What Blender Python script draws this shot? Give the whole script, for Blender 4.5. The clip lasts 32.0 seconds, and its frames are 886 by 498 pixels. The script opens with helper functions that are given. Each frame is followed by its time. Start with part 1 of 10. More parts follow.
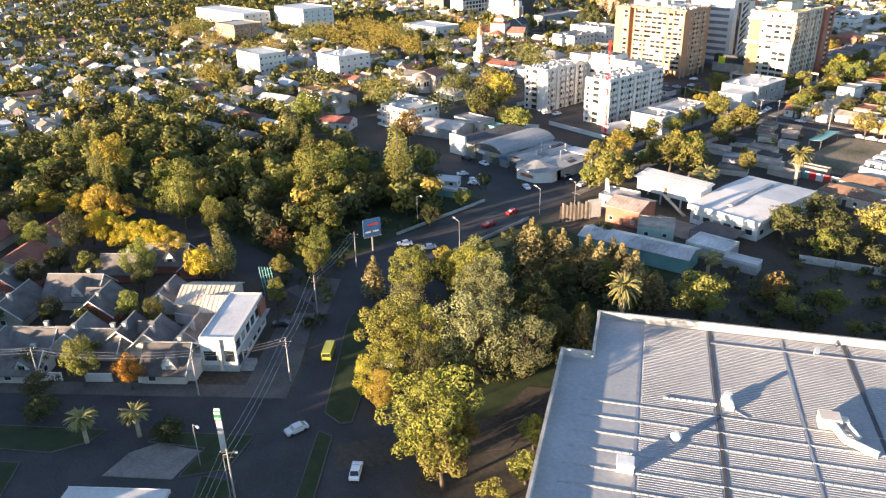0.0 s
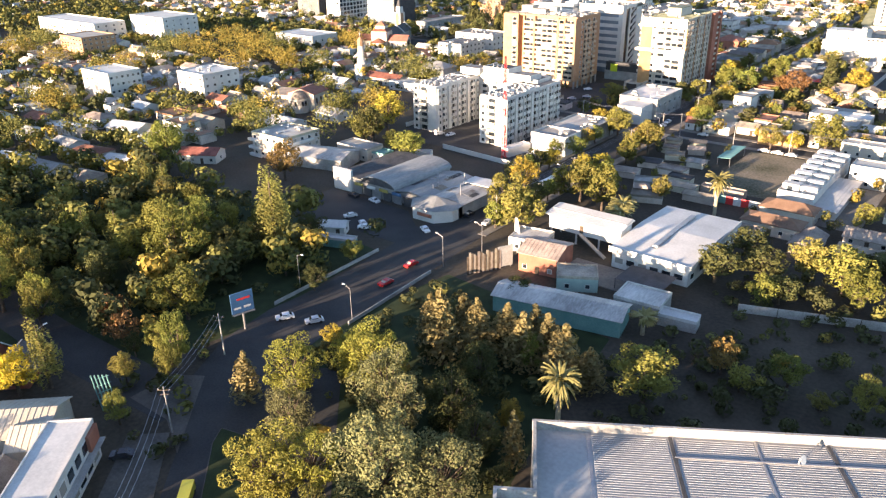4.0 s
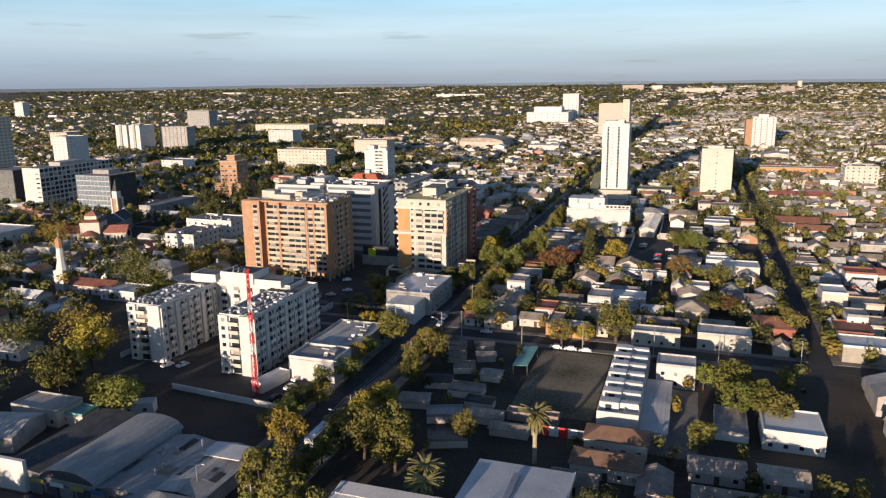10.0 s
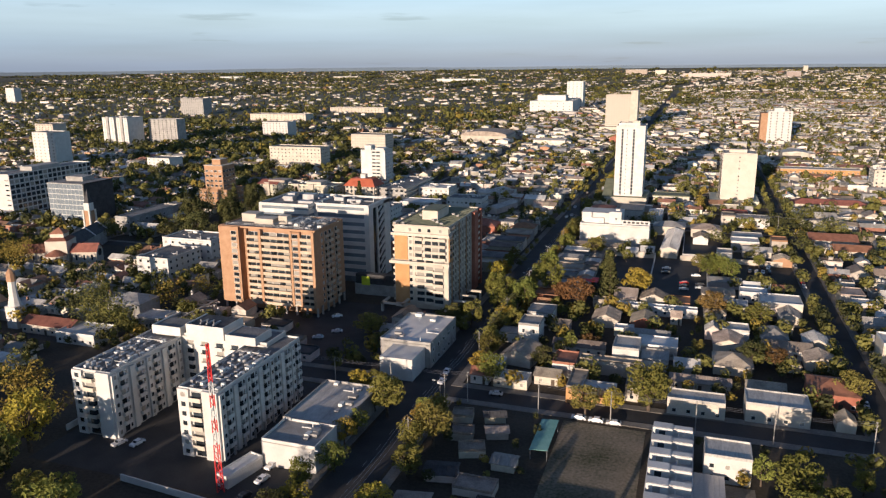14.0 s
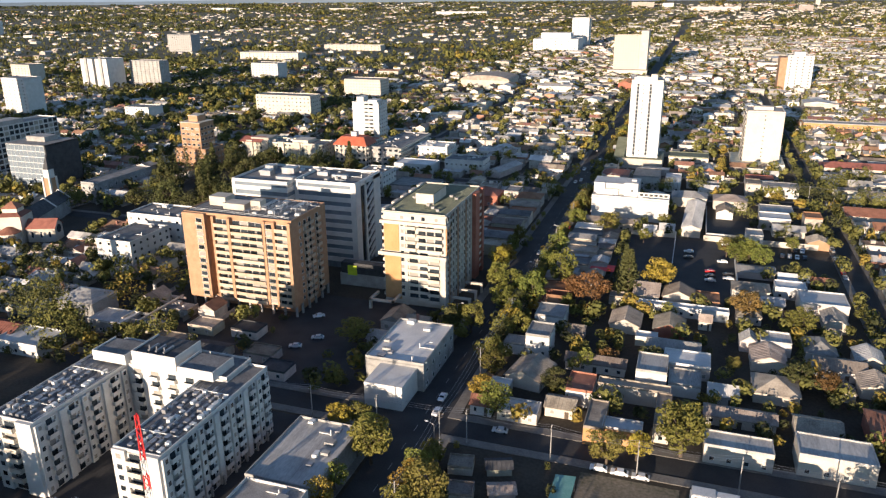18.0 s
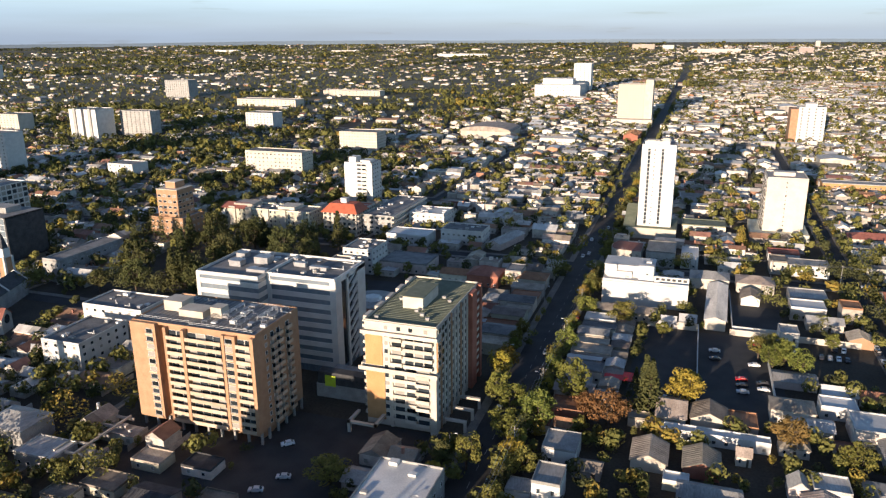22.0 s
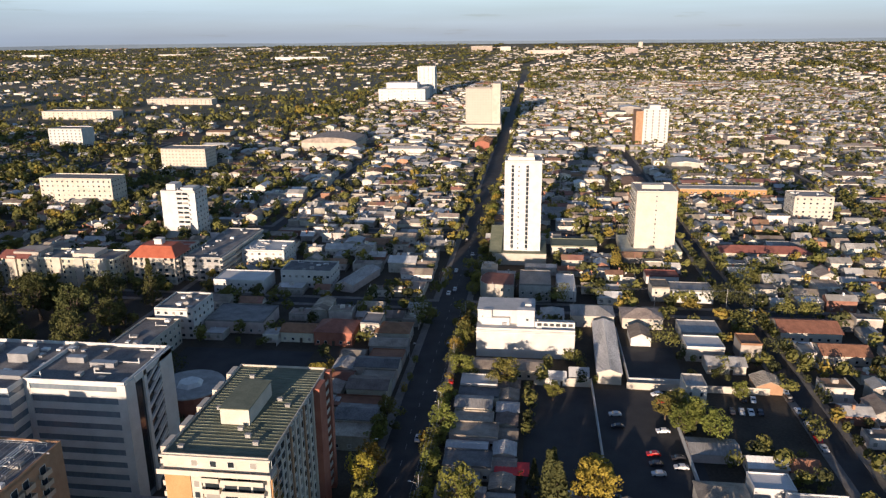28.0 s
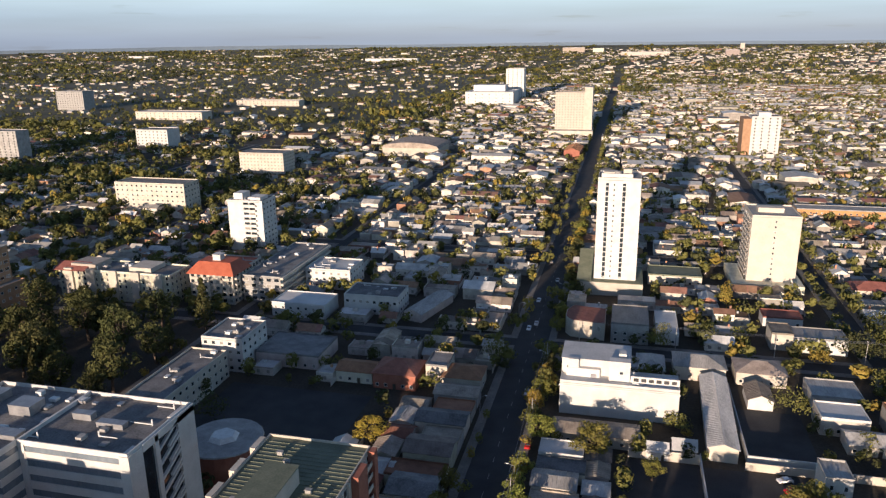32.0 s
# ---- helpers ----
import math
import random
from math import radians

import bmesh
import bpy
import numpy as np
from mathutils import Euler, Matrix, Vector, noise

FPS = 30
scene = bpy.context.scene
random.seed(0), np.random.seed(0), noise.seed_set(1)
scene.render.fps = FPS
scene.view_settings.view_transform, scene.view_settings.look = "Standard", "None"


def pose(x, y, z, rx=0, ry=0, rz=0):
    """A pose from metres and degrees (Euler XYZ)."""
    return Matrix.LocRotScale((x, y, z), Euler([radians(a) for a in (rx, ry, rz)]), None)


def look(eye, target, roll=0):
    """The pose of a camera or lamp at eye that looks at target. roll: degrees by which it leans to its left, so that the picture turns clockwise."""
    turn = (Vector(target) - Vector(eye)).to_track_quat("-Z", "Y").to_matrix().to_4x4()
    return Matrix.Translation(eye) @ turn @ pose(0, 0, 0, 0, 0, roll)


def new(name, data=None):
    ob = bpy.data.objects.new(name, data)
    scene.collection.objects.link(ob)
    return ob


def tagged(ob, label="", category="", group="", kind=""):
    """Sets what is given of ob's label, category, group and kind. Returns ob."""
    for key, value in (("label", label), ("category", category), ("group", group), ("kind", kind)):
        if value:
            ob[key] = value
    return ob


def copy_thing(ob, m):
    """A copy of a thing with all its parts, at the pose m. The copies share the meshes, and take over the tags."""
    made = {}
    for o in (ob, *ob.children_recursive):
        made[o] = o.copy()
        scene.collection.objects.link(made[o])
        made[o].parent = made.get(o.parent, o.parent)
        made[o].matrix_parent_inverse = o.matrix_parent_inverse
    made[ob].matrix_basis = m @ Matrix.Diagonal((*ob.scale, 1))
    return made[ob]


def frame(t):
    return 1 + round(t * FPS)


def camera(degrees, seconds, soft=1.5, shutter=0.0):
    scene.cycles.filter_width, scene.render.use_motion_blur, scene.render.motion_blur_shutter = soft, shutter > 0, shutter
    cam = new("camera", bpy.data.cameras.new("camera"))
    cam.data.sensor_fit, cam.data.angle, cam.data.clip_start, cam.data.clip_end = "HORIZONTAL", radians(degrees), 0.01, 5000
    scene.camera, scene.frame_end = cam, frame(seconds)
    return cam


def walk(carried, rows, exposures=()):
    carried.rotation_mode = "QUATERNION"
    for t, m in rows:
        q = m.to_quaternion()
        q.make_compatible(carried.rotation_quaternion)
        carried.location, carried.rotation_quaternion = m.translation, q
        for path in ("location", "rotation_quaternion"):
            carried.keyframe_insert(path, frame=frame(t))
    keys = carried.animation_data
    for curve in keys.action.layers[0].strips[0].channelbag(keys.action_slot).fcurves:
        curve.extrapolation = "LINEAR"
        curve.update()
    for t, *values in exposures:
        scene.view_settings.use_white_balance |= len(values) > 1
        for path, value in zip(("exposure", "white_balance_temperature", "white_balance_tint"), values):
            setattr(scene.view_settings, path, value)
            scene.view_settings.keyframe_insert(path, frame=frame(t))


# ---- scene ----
cam = camera(62.0, 32.0, soft=1.3)
PATH = [
    (0, (260.962, -372.568, 83.944), (259.605, -371.347, 83.127), -1.4),
    (1, (254.99, -366.558, 84.153), (253.638, -365.333, 83.333), -1.3),
    (2, (248.537, -360.063, 84.347), (247.19, -358.834, 83.526), -1.3),
    (3, (241.593, -353.14, 84.302), (240.252, -351.905, 83.479), -1.1),
    (3.5, (238.443, -349.209, 84.428), (237.22, -347.86, 83.599), -1.2),
    (4, (234.769, -346.357, 84.842), (233.625, -344.938, 84.018), -1.0),
    (4.5, (230.765, -341.866, 84.202), (229.669, -340.351, 83.492), -0.6),
    (6.5, (219.954, -326.62, 81.277), (218.976, -324.932, 80.835), -1.1),
    (7, (216.061, -321.942, 80.967), (215.229, -320.178, 80.525), -0.9),
    (8, (211.154, -312.549, 82.953), (210.334, -310.779, 82.512), -0.9),
    (9, (206.065, -303.36, 86.029), (205.257, -301.584, 85.59), -0.8),
    (9.5, (203.868, -298.241, 87.543), (203.193, -296.411, 87.102), -0.8),
    (10, (201.16, -293.43, 89.025), (200.527, -291.585, 88.585), -0.7),
    (11, (196.906, -283.466, 91.938), (196.273, -281.62, 91.5), -0.6),
    (12, (192.869, -273.265, 94.737), (192.237, -271.418, 94.3), -0.5),
    (13, (189.542, -262.972, 97.398), (188.908, -261.126, 96.965), -0.5),
    (14, (186.792, -253.726, 100.363), (186.162, -251.891, 99.878), -0.6),
    (14.5, (185.87, -248.388, 101.791), (185.245, -246.588, 101.18), -0.7),
    (16.5, (178.733, -228.48, 105.906), (178.118, -226.693, 105.253), -0.7),
    (17, (178.154, -222.89, 107.092), (177.532, -221.105, 106.44), -0.8),
    (18, (173.932, -212.579, 110.249), (173.319, -210.791, 109.596), -0.4),
    (19, (172.606, -202.613, 114.371), (171.985, -200.829, 113.712), -0.4),
    (20, (169.075, -192.33, 117.215), (168.464, -190.556, 116.524), -0.2),
    (20.5, (167.698, -187.714, 118.811), (167.093, -185.949, 118.092), -0.2),
    (21, (166.534, -182.122, 120.915), (165.923, -180.353, 120.21), -0.2),
    (21.5, (164.7, -176.43, 121.395), (164.076, -174.618, 120.824), -0.2),
    (22, (163.463, -170.78, 121.364), (162.836, -168.965, 120.805), -0.4),
    (23, (159.941, -160.398, 121.608), (159.318, -158.581, 121.048), -0.2),
    (24, (157.174, -149.926, 121.452), (156.555, -148.108, 120.894), -0.2),
    (24.5, (155.715, -144.501, 121.81), (155.224, -142.645, 121.249), -0.3),
    (25, (154.169, -139.729, 122.192), (153.793, -137.847, 121.63), -0.3),
    (25.5, (153.094, -133.978, 122.387), (152.765, -132.088, 121.823), -0.5),
    (27.5, (149.006, -112.954, 122.546), (148.764, -111.049, 121.986), -0.6),
    (28, (148.25, -107.762, 122.413), (148.01, -105.857, 121.856), -0.6),
    (28.5, (147.589, -102.352, 122.402), (147.319, -100.45, 121.845), -0.6),
    (29, (146.953, -97.113, 122.233), (146.627, -95.22, 121.677), -0.6),
    (30, (146.133, -86.325, 121.93), (145.798, -84.432, 121.377), -0.8),
    (31, (145.001, -75.672, 121.991), (144.666, -73.78, 121.437), -0.8),
    (31.5, (144.353, -70.587, 121.878), (143.987, -68.7, 121.326), -0.8),
    (32, (144.161, -65.167, 121.781), (143.696, -63.302, 121.23), -0.7),
]
walk(cam, [(t, look(eye, target, roll)) for t, eye, target, roll in PATH],
     exposures=[(0, 2.25, 7200, 22), (4.0, 2.24, 7250, 23), (4.6, 1.65, 7000, 23), (6.5, 0.5, 6480, 22), (14, 0.5, 6450, 22), (17, 1.0, 6420, 19), (21, 1.0, 6420, 19), (23, 0.8, 6460, 20), (32, 0.62, 6500, 23)])

# ---- daylight: low sun behind the walk, clear hazy sky ----
SUN_AZ, SUN_EL = 9.5, 7.5          # the light travels towards +y and a little +x
world = bpy.data.worlds.new("sky")
scene.world = world
world.use_nodes = True
wn = world.node_tree.nodes
sky = wn.new("ShaderNodeTexSky")
sky.sky_type = "NISHITA"
sky.sun_disc = False
sky.sun_elevation = radians(SUN_EL)
sky.sun_rotation = radians(180 + SUN_AZ)
sky.altitude, sky.air_density, sky.dust_density, sky.ozone_density = 100, 1.0, 0.4, 3.0
wn["Background"].inputs["Strength"].default_value = 0.05
world.node_tree.links.new(sky.outputs["Color"], wn["Background"].inputs["Color"])
# a pale hazy layer with thin clouds, densest low over the plain all round
wl = world.node_tree.links
co = wn.new("ShaderNodeTexCoord")
sep = wn.new("ShaderNodeSeparateXYZ")
wl.new(co.outputs["Generated"], sep.inputs[0])
haze = wn.new("ShaderNodeValToRGB")
haze.color_ramp.interpolation = "EASE"
for pos, col in ((0.0, (0.12, 0.21, 0.33, 1)), (0.02, (0.16, 0.26, 0.38, 1)), (0.065, (0.32, 0.435, 0.49, 1)), (0.14, (0.18, 0.43, 0.51, 1)), (0.27, (0.06, 0.17, 0.27, 1)), (0.5, (0.055, 0.08, 0.14, 1)), (0.8, (0.04, 0.055, 0.10, 1))):
    e = haze.color_ramp.elements.new(pos) if pos not in (0.0,) else haze.color_ramp.elements[0]
    e.position, e.color = pos, col
haze.color_ramp.elements[-1].color = (0.03, 0.06, 0.1, 1)
wl.new(sep.outputs["Z"], haze.inputs["Fac"])
cmap = wn.new("ShaderNodeMapping")
cmap.inputs["Scale"].default_value = (2.2, 2.2, 26.0)
wl.new(co.outputs["Generated"], cmap.inputs["Vector"])
cl = wn.new("ShaderNodeTexNoise")
cl.inputs["Scale"].default_value, cl.inputs["Detail"].default_value = 1.6, 5.0
wl.new(cmap.outputs["Vector"], cl.inputs["Vector"])
cr = wn.new("ShaderNodeMapRange")
cr.inputs["From Min"].default_value, cr.inputs["From Max"].default_value = 0.35, 0.7
cr.inputs["To Min"].default_value, cr.inputs["To Max"].default_value = 0.9, 0.74
wl.new(cl.outputs["Fac"], cr.inputs["Value"])
hz = wn.new("ShaderNodeBackground")
wl.new(haze.outputs["Color"], hz.inputs["Color"])
# a few small grey cloud streaks
smap, st, sr, sm = wn.new("ShaderNodeMapping"), wn.new("ShaderNodeTexNoise"), wn.new("ShaderNodeMapRange"), wn.new("ShaderNodeMath")
smap.inputs["Scale"].default_value = (7.0, 7.0, 75.0)
st.inputs["Scale"].default_value, st.inputs["Detail"].default_value = 1.0, 4.0
sr.inputs["From Min"].default_value, sr.inputs["From Max"].default_value = 0.64, 0.72
sr.inputs["To Min"].default_value, sr.inputs["To Max"].default_value = 1.0, 0.74
sm.operation = "MULTIPLY"
wl.new(co.outputs["Generated"], smap.inputs["Vector"])
wl.new(smap.outputs["Vector"], st.inputs["Vector"])
wl.new(st.outputs["Fac"], sr.inputs["Value"])
wl.new(sr.outputs["Result"], sm.inputs[0])
wl.new(cr.outputs["Result"], sm.inputs[1])
wl.new(sm.outputs[0], hz.inputs["Strength"])
addw = wn.new("ShaderNodeAddShader")
wl.new(wn["Background"].outputs[0], addw.inputs[0])
wl.new(hz.outputs[0], addw.inputs[1])
wl.new(addw.outputs[0], wn["World Output"].inputs["Surface"])
sun = new("sun", bpy.data.lights.new("sun", "SUN"))
sun.data.energy, sun.data.angle, sun.data.color = 5.0, radians(0.6), (1.0, 0.84, 0.61)
sun.matrix_world = look((0, 0, 500), (math.sin(radians(SUN_AZ)) * math.cos(radians(SUN_EL)), math.cos(radians(SUN_AZ)) * math.cos(radians(SUN_EL)), 500 - math.sin(radians(SUN_EL))))


# ---- materials ----
def material(name, a, b, rough=0.8, scale=0.6, fine=9.0, bump=0.2, metal=0.0, vary=0.0, stretch=(1, 1, 1), hue=0.0, trans=0.0, spec=0.3, island=False):
    """Two-scale noise between the colours a and b; vary: brightness spread from object to object."""
    m = bpy.data.materials.new(name)
    m.use_nodes = True
    nt = m.node_tree
    n, l = nt.nodes, nt.links
    p = n["Principled BSDF"]
    geo = n.new("ShaderNodeNewGeometry")
    mp = n.new("ShaderNodeMapping")
    mp.inputs["Scale"].default_value = stretch
    l.new(geo.outputs["Position"], mp.inputs["Vector"])
    n1, n2 = n.new("ShaderNodeTexNoise"), n.new("ShaderNodeTexNoise")
    for tex, sc, det in ((n1, scale, 5), (n2, fine, 3)):
        tex.inputs["Scale"].default_value, tex.inputs["Detail"].default_value = sc, det
        l.new(mp.outputs["Vector"], tex.inputs["Vector"])
    mixf = n.new("ShaderNodeMath")
    mixf.operation = "MULTIPLY_ADD"
    mixf.inputs[1].default_value = 0.45
    l.new(n2.outputs["Fac"], mixf.inputs[0])
    half = n.new("ShaderNodeMath")
    half.operation = "MULTIPLY"
    half.inputs[1].default_value = 0.6
    l.new(n1.outputs["Fac"], half.inputs[0])
    l.new(half.outputs[0], mixf.inputs[2])
    ramp = n.new("ShaderNodeValToRGB")
    ramp.color_ramp.elements[0].position, ramp.color_ramp.elements[1].position = 0.36, 0.68
    ramp.color_ramp.elements[0].color, ramp.color_ramp.elements[1].color = (*a, 1), (*b, 1)
    l.new(mixf.outputs[0], ramp.inputs["Fac"])
    out = ramp.outputs["Color"]
    if vary or hue:
        info = n.new("ShaderNodeNewGeometry" if island else "ShaderNodeObjectInfo")
        chance = info.outputs["Random Per Island" if island else "Random"]
        hsv = n.new("ShaderNodeHueSaturation")
        v = n.new("ShaderNodeMapRange")
        v.inputs["To Min"].default_value, v.inputs["To Max"].default_value = 1 - vary, 1 + vary
        l.new(chance, v.inputs["Value"])
        l.new(v.outputs["Result"], hsv.inputs["Value"])
        if hue:
            r = n.new("ShaderNodeMath")
            r.operation = "MULTIPLY"
            r.inputs[1].default_value = 7.13
            fr = n.new("ShaderNodeMath")
            fr.operation = "FRACT"
            h = n.new("ShaderNodeMapRange")
            h.inputs["To Min"].default_value, h.inputs["To Max"].default_value = 0.5 - hue, 0.5 + hue
            l.new(chance, r.inputs[0])
            l.new(r.outputs[0], fr.inputs[0])
            l.new(fr.outputs[0], h.inputs["Value"])
            l.new(h.outputs["Result"], hsv.inputs["Hue"])
        l.new(out, hsv.inputs["Color"])
        out = hsv.outputs["Color"]
    l.new(out, p.inputs["Base Color"])
    p.inputs["Roughness"].default_value, p.inputs["Metallic"].default_value = rough, metal
    p.inputs["Specular IOR Level"].default_value = spec
    if bump:
        bp = n.new("ShaderNodeBump")
        bp.inputs["Strength"].default_value, bp.inputs["Distance"].default_value = bump, 0.05
        l.new(n2.outputs["Fac"], bp.inputs["Height"])
        l.new(bp.outputs["Normal"], p.inputs["Normal"])
    if trans:
        tr = n.new("ShaderNodeBsdfTranslucent")
        mx = n.new("ShaderNodeMixShader")
        mx.inputs["Fac"].default_value = trans
        l.new(out, tr.inputs["Color"])
        l.new(p.outputs["BSDF"], mx.inputs[1])
        l.new(tr.outputs["BSDF"], mx.inputs[2])
        l.new(mx.outputs["Shader"], n["Material Output"].inputs["Surface"])
    return m


ASPHALT = material("asphalt", (0.028, 0.028, 0.030), (0.058, 0.057, 0.056), 0.85, 0.12, 2.5)
PAVING = material("paving", (0.13, 0.12, 0.11), (0.24, 0.22, 0.19), 0.9, 0.25, 2.0)
DUST = material("dusty_concrete", (0.065, 0.06, 0.055), (0.125, 0.115, 0.10), 0.9, 0.2, 2.0)
SOIL = material("soil", (0.032, 0.027, 0.02), (0.085, 0.07, 0.052), 0.95, 0.06, 1.2)
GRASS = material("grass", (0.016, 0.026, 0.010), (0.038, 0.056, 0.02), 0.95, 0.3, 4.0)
FIELD = material("far_ground", (0.05, 0.053, 0.035), (0.13, 0.118, 0.082), 0.95, 0.004, 0.03)
WHITE = material("white_plaster", (0.47, 0.455, 0.43), (0.62, 0.605, 0.575), 0.75, 0.25, 3.0, vary=0.06)
RENDER = material("painted_render", (0.36, 0.315, 0.26), (0.55, 0.495, 0.42), 0.8, 0.3, 3.0, vary=0.35, hue=0.05)
CREAM = material("cream_plaster", (0.42, 0.37, 0.305), (0.56, 0.505, 0.43), 0.8, 0.25, 3.0, vary=0.1)
BRICK = material("orange_brick", (0.31, 0.175, 0.10), (0.42, 0.255, 0.155), 0.85, 0.4, 6.0, vary=0.05)
REDBRICK = material("red_brick", (0.26, 0.09, 0.06), (0.38, 0.15, 0.10), 0.85, 0.4, 6.0, vary=0.1)
OCHRE = material("ochre_plaster", (0.40, 0.205, 0.085), (0.50, 0.275, 0.125), 0.8, 0.3, 3.0, vary=0.05)
CONCRETE = material("concrete", (0.22, 0.21, 0.20), (0.40, 0.39, 0.37), 0.85, 0.3, 3.0, vary=0.1)
ZINC = material("zinc_roof", (0.22, 0.215, 0.205), (0.46, 0.445, 0.42), 0.6, 0.25, 2.5, metal=0.0, vary=0.4, stretch=(1, 0.25, 1))
RUST = material("weathered_roof", (0.16, 0.13, 0.108), (0.36, 0.305, 0.25), 0.8, 0.3, 2.5, vary=0.35, hue=0.02)
TILE = material("clay_tile_roof", (0.17, 0.075, 0.05), (0.31, 0.14, 0.09), 0.85, 0.4, 3.0, vary=0.25, hue=0.02)
BROWNTILE = material("brown_tile_roof", (0.13, 0.075, 0.05), (0.24, 0.145, 0.10), 0.85, 0.4, 3.0, vary=0.1)
WHITEROOF = material("white_sheet_roof", (0.42, 0.42, 0.41), (0.60, 0.59, 0.57), 0.6, 0.15, 2.0, vary=0.15)
GREENROOF = material("green_roof", (0.11, 0.125, 0.085), (0.19, 0.20, 0.14), 0.8, 0.3, 2.5)
DARKROOF = material("dark_shingle", (0.035, 0.037, 0.04), (0.085, 0.085, 0.09), 0.85, 0.5, 4.0, vary=0.2)
GLASS = material("window_glass", (0.012, 0.016, 0.02), (0.04, 0.05, 0.06), 0.12, 0.4, 3.0, bump=0, spec=0.6, vary=0.5)
# some panes show pale curtains behind the glass
gn, gl = GLASS.node_tree.nodes, GLASS.node_tree.links
gi, gm, gf, gc, gx = gn.new("ShaderNodeObjectInfo"), gn.new("ShaderNodeMath"), gn.new("ShaderNodeMath"), gn.new("ShaderNodeMath"), gn.new("ShaderNodeMix")
gm.operation, gf.operation, gc.operation, gx.data_type = "MULTIPLY", "FRACT", "GREATER_THAN", "RGBA"
gm.inputs[1].default_value, gc.inputs[1].default_value = 13.7, 0.7
gl.new(gi.outputs["Random"], gm.inputs[0])
gl.new(gm.outputs[0], gf.inputs[0])
gl.new(gf.outputs[0], gc.inputs[0])
gl.new(gc.outputs[0], gx.inputs[0])
gl.new(gn["Principled BSDF"].inputs["Base Color"].links[0].from_socket, gx.inputs[6])
gx.inputs[7].default_value = (0.30, 0.28, 0.25, 1)
gl.new(gx.outputs[2], gn["Principled BSDF"].inputs["Base Color"])
# pale blue-grey base colour stands in for sky reflected in the panes
SKYGLASS = material("sky_pale_glass", (0.12, 0.15, 0.18), (0.20, 0.235, 0.265), 0.15, 0.1, 1.5, bump=0, spec=0.6, stretch=(1, 1, 0.2))
# base colour carries the blue of the distance haze
HAZERIDGE = material("hazy_ridge", (0.10, 0.14, 0.19), (0.13, 0.175, 0.23), 0.95, 0.002, 0.02, bump=0)
FRAME = material("window_frame", (0.5, 0.5, 0.48), (0.7, 0.7, 0.68), 0.5, 1.0, 8.0, bump=0)
TRUNK = material("bark", (0.05, 0.035, 0.025), (0.13, 0.10, 0.075), 0.95, 1.0, 9.0)
LEAF = material("green_leaves", (0.105, 0.113, 0.028), (0.245, 0.235, 0.058), 0.75, 0.4, 2.0, bump=0, vary=0.28, hue=0.03, trans=0.2, spec=0.1)
GOLD = material("yellow_leaves", (0.24, 0.185, 0.035), (0.42, 0.32, 0.06), 0.75, 0.4, 2.0, bump=0, vary=0.22, hue=0.02, trans=0.2, spec=0.1)
RUSSET = material("russet_leaves", (0.13, 0.075, 0.025), (0.24, 0.145, 0.05), 0.7, 0.4, 2.0, bump=0, vary=0.25, hue=0.02, trans=0.3)
PLANE = material("plane_leaves", (0.13, 0.135, 0.03), (0.29, 0.27, 0.06), 0.75, 0.4, 2.0, bump=0, vary=0.12, hue=0.015, trans=0.2, spec=0.1)
OLIVE = material("grey_green_leaves", (0.10, 0.105, 0.045), (0.21, 0.205, 0.09), 0.7, 0.4, 2.0, bump=0, vary=0.12, hue=0.01, trans=0.15, spec=0.15)
AMBER = material("amber_leaves", (0.30, 0.14, 0.03), (0.48, 0.24, 0.05), 0.75, 0.4, 2.0, bump=0, vary=0.15, trans=0.2, spec=0.1)
YELLOW = material("bright_yellow_leaves", (0.32, 0.25, 0.03), (0.52, 0.41, 0.05), 0.75, 0.4, 2.0, bump=0, vary=0.12, trans=0.25, spec=0.1)
DEEP = material("dark_leaves", (0.045, 0.05, 0.02), (0.115, 0.115, 0.042), 0.75, 0.4, 2.0, bump=0, vary=0.3, hue=0.02, trans=0.2, spec=0.1)
TAN = material("feathery_leaves", (0.155, 0.125, 0.055), (0.28, 0.225, 0.10), 0.8, 0.4, 2.0, bump=0, vary=0.15, trans=0.2, spec=0.1)
PLUME = material("poplar_leaves", (0.15, 0.15, 0.042), (0.28, 0.265, 0.078), 0.8, 0.4, 2.0, bump=0, vary=0.15, hue=0.01, trans=0.2, spec=0.1)
FROND = material("palm_leaves", (0.13, 0.125, 0.04), (0.28, 0.24, 0.085), 0.6, 0.6, 3.0, bump=0, vary=0.2, trans=0.15)
SKIRT = material("dry_fronds", (0.24, 0.19, 0.12), (0.44, 0.37, 0.26), 0.9, 1.0, 9.0)
DIRT = material("packed_dirt", (0.085, 0.072, 0.052), (0.23, 0.185, 0.14), 0.95, 0.09, 1.6)
OLDSHEET = material("old_sheet_roof", (0.17, 0.18, 0.185), (0.30, 0.305, 0.30), 0.7, 0.18, 2.0, vary=0.12, stretch=(1, 0.3, 1))
SHINGLE = material("old_shingle", (0.07, 0.062, 0.058), (0.17, 0.155, 0.145), 0.9, 0.4, 4.0, vary=0.3)
SHEET = material("grey_sheet_roof", (0.25, 0.255, 0.255), (0.36, 0.36, 0.355), 0.6, 0.12, 1.5, vary=0.05)
BALCROOF = material("beige_sheet_roof", (0.38, 0.34, 0.28), (0.52, 0.47, 0.39), 0.75, 0.25, 2.5, vary=0.1)
BALC = material("tan_balcony", (0.37, 0.285, 0.205), (0.52, 0.42, 0.32), 0.8, 0.3, 3.0, vary=0.15)
ROOFING = material("bitumen_roof", (0.10, 0.10, 0.10), (0.24, 0.235, 0.23), 0.85, 0.25, 2.0, vary=0.2)
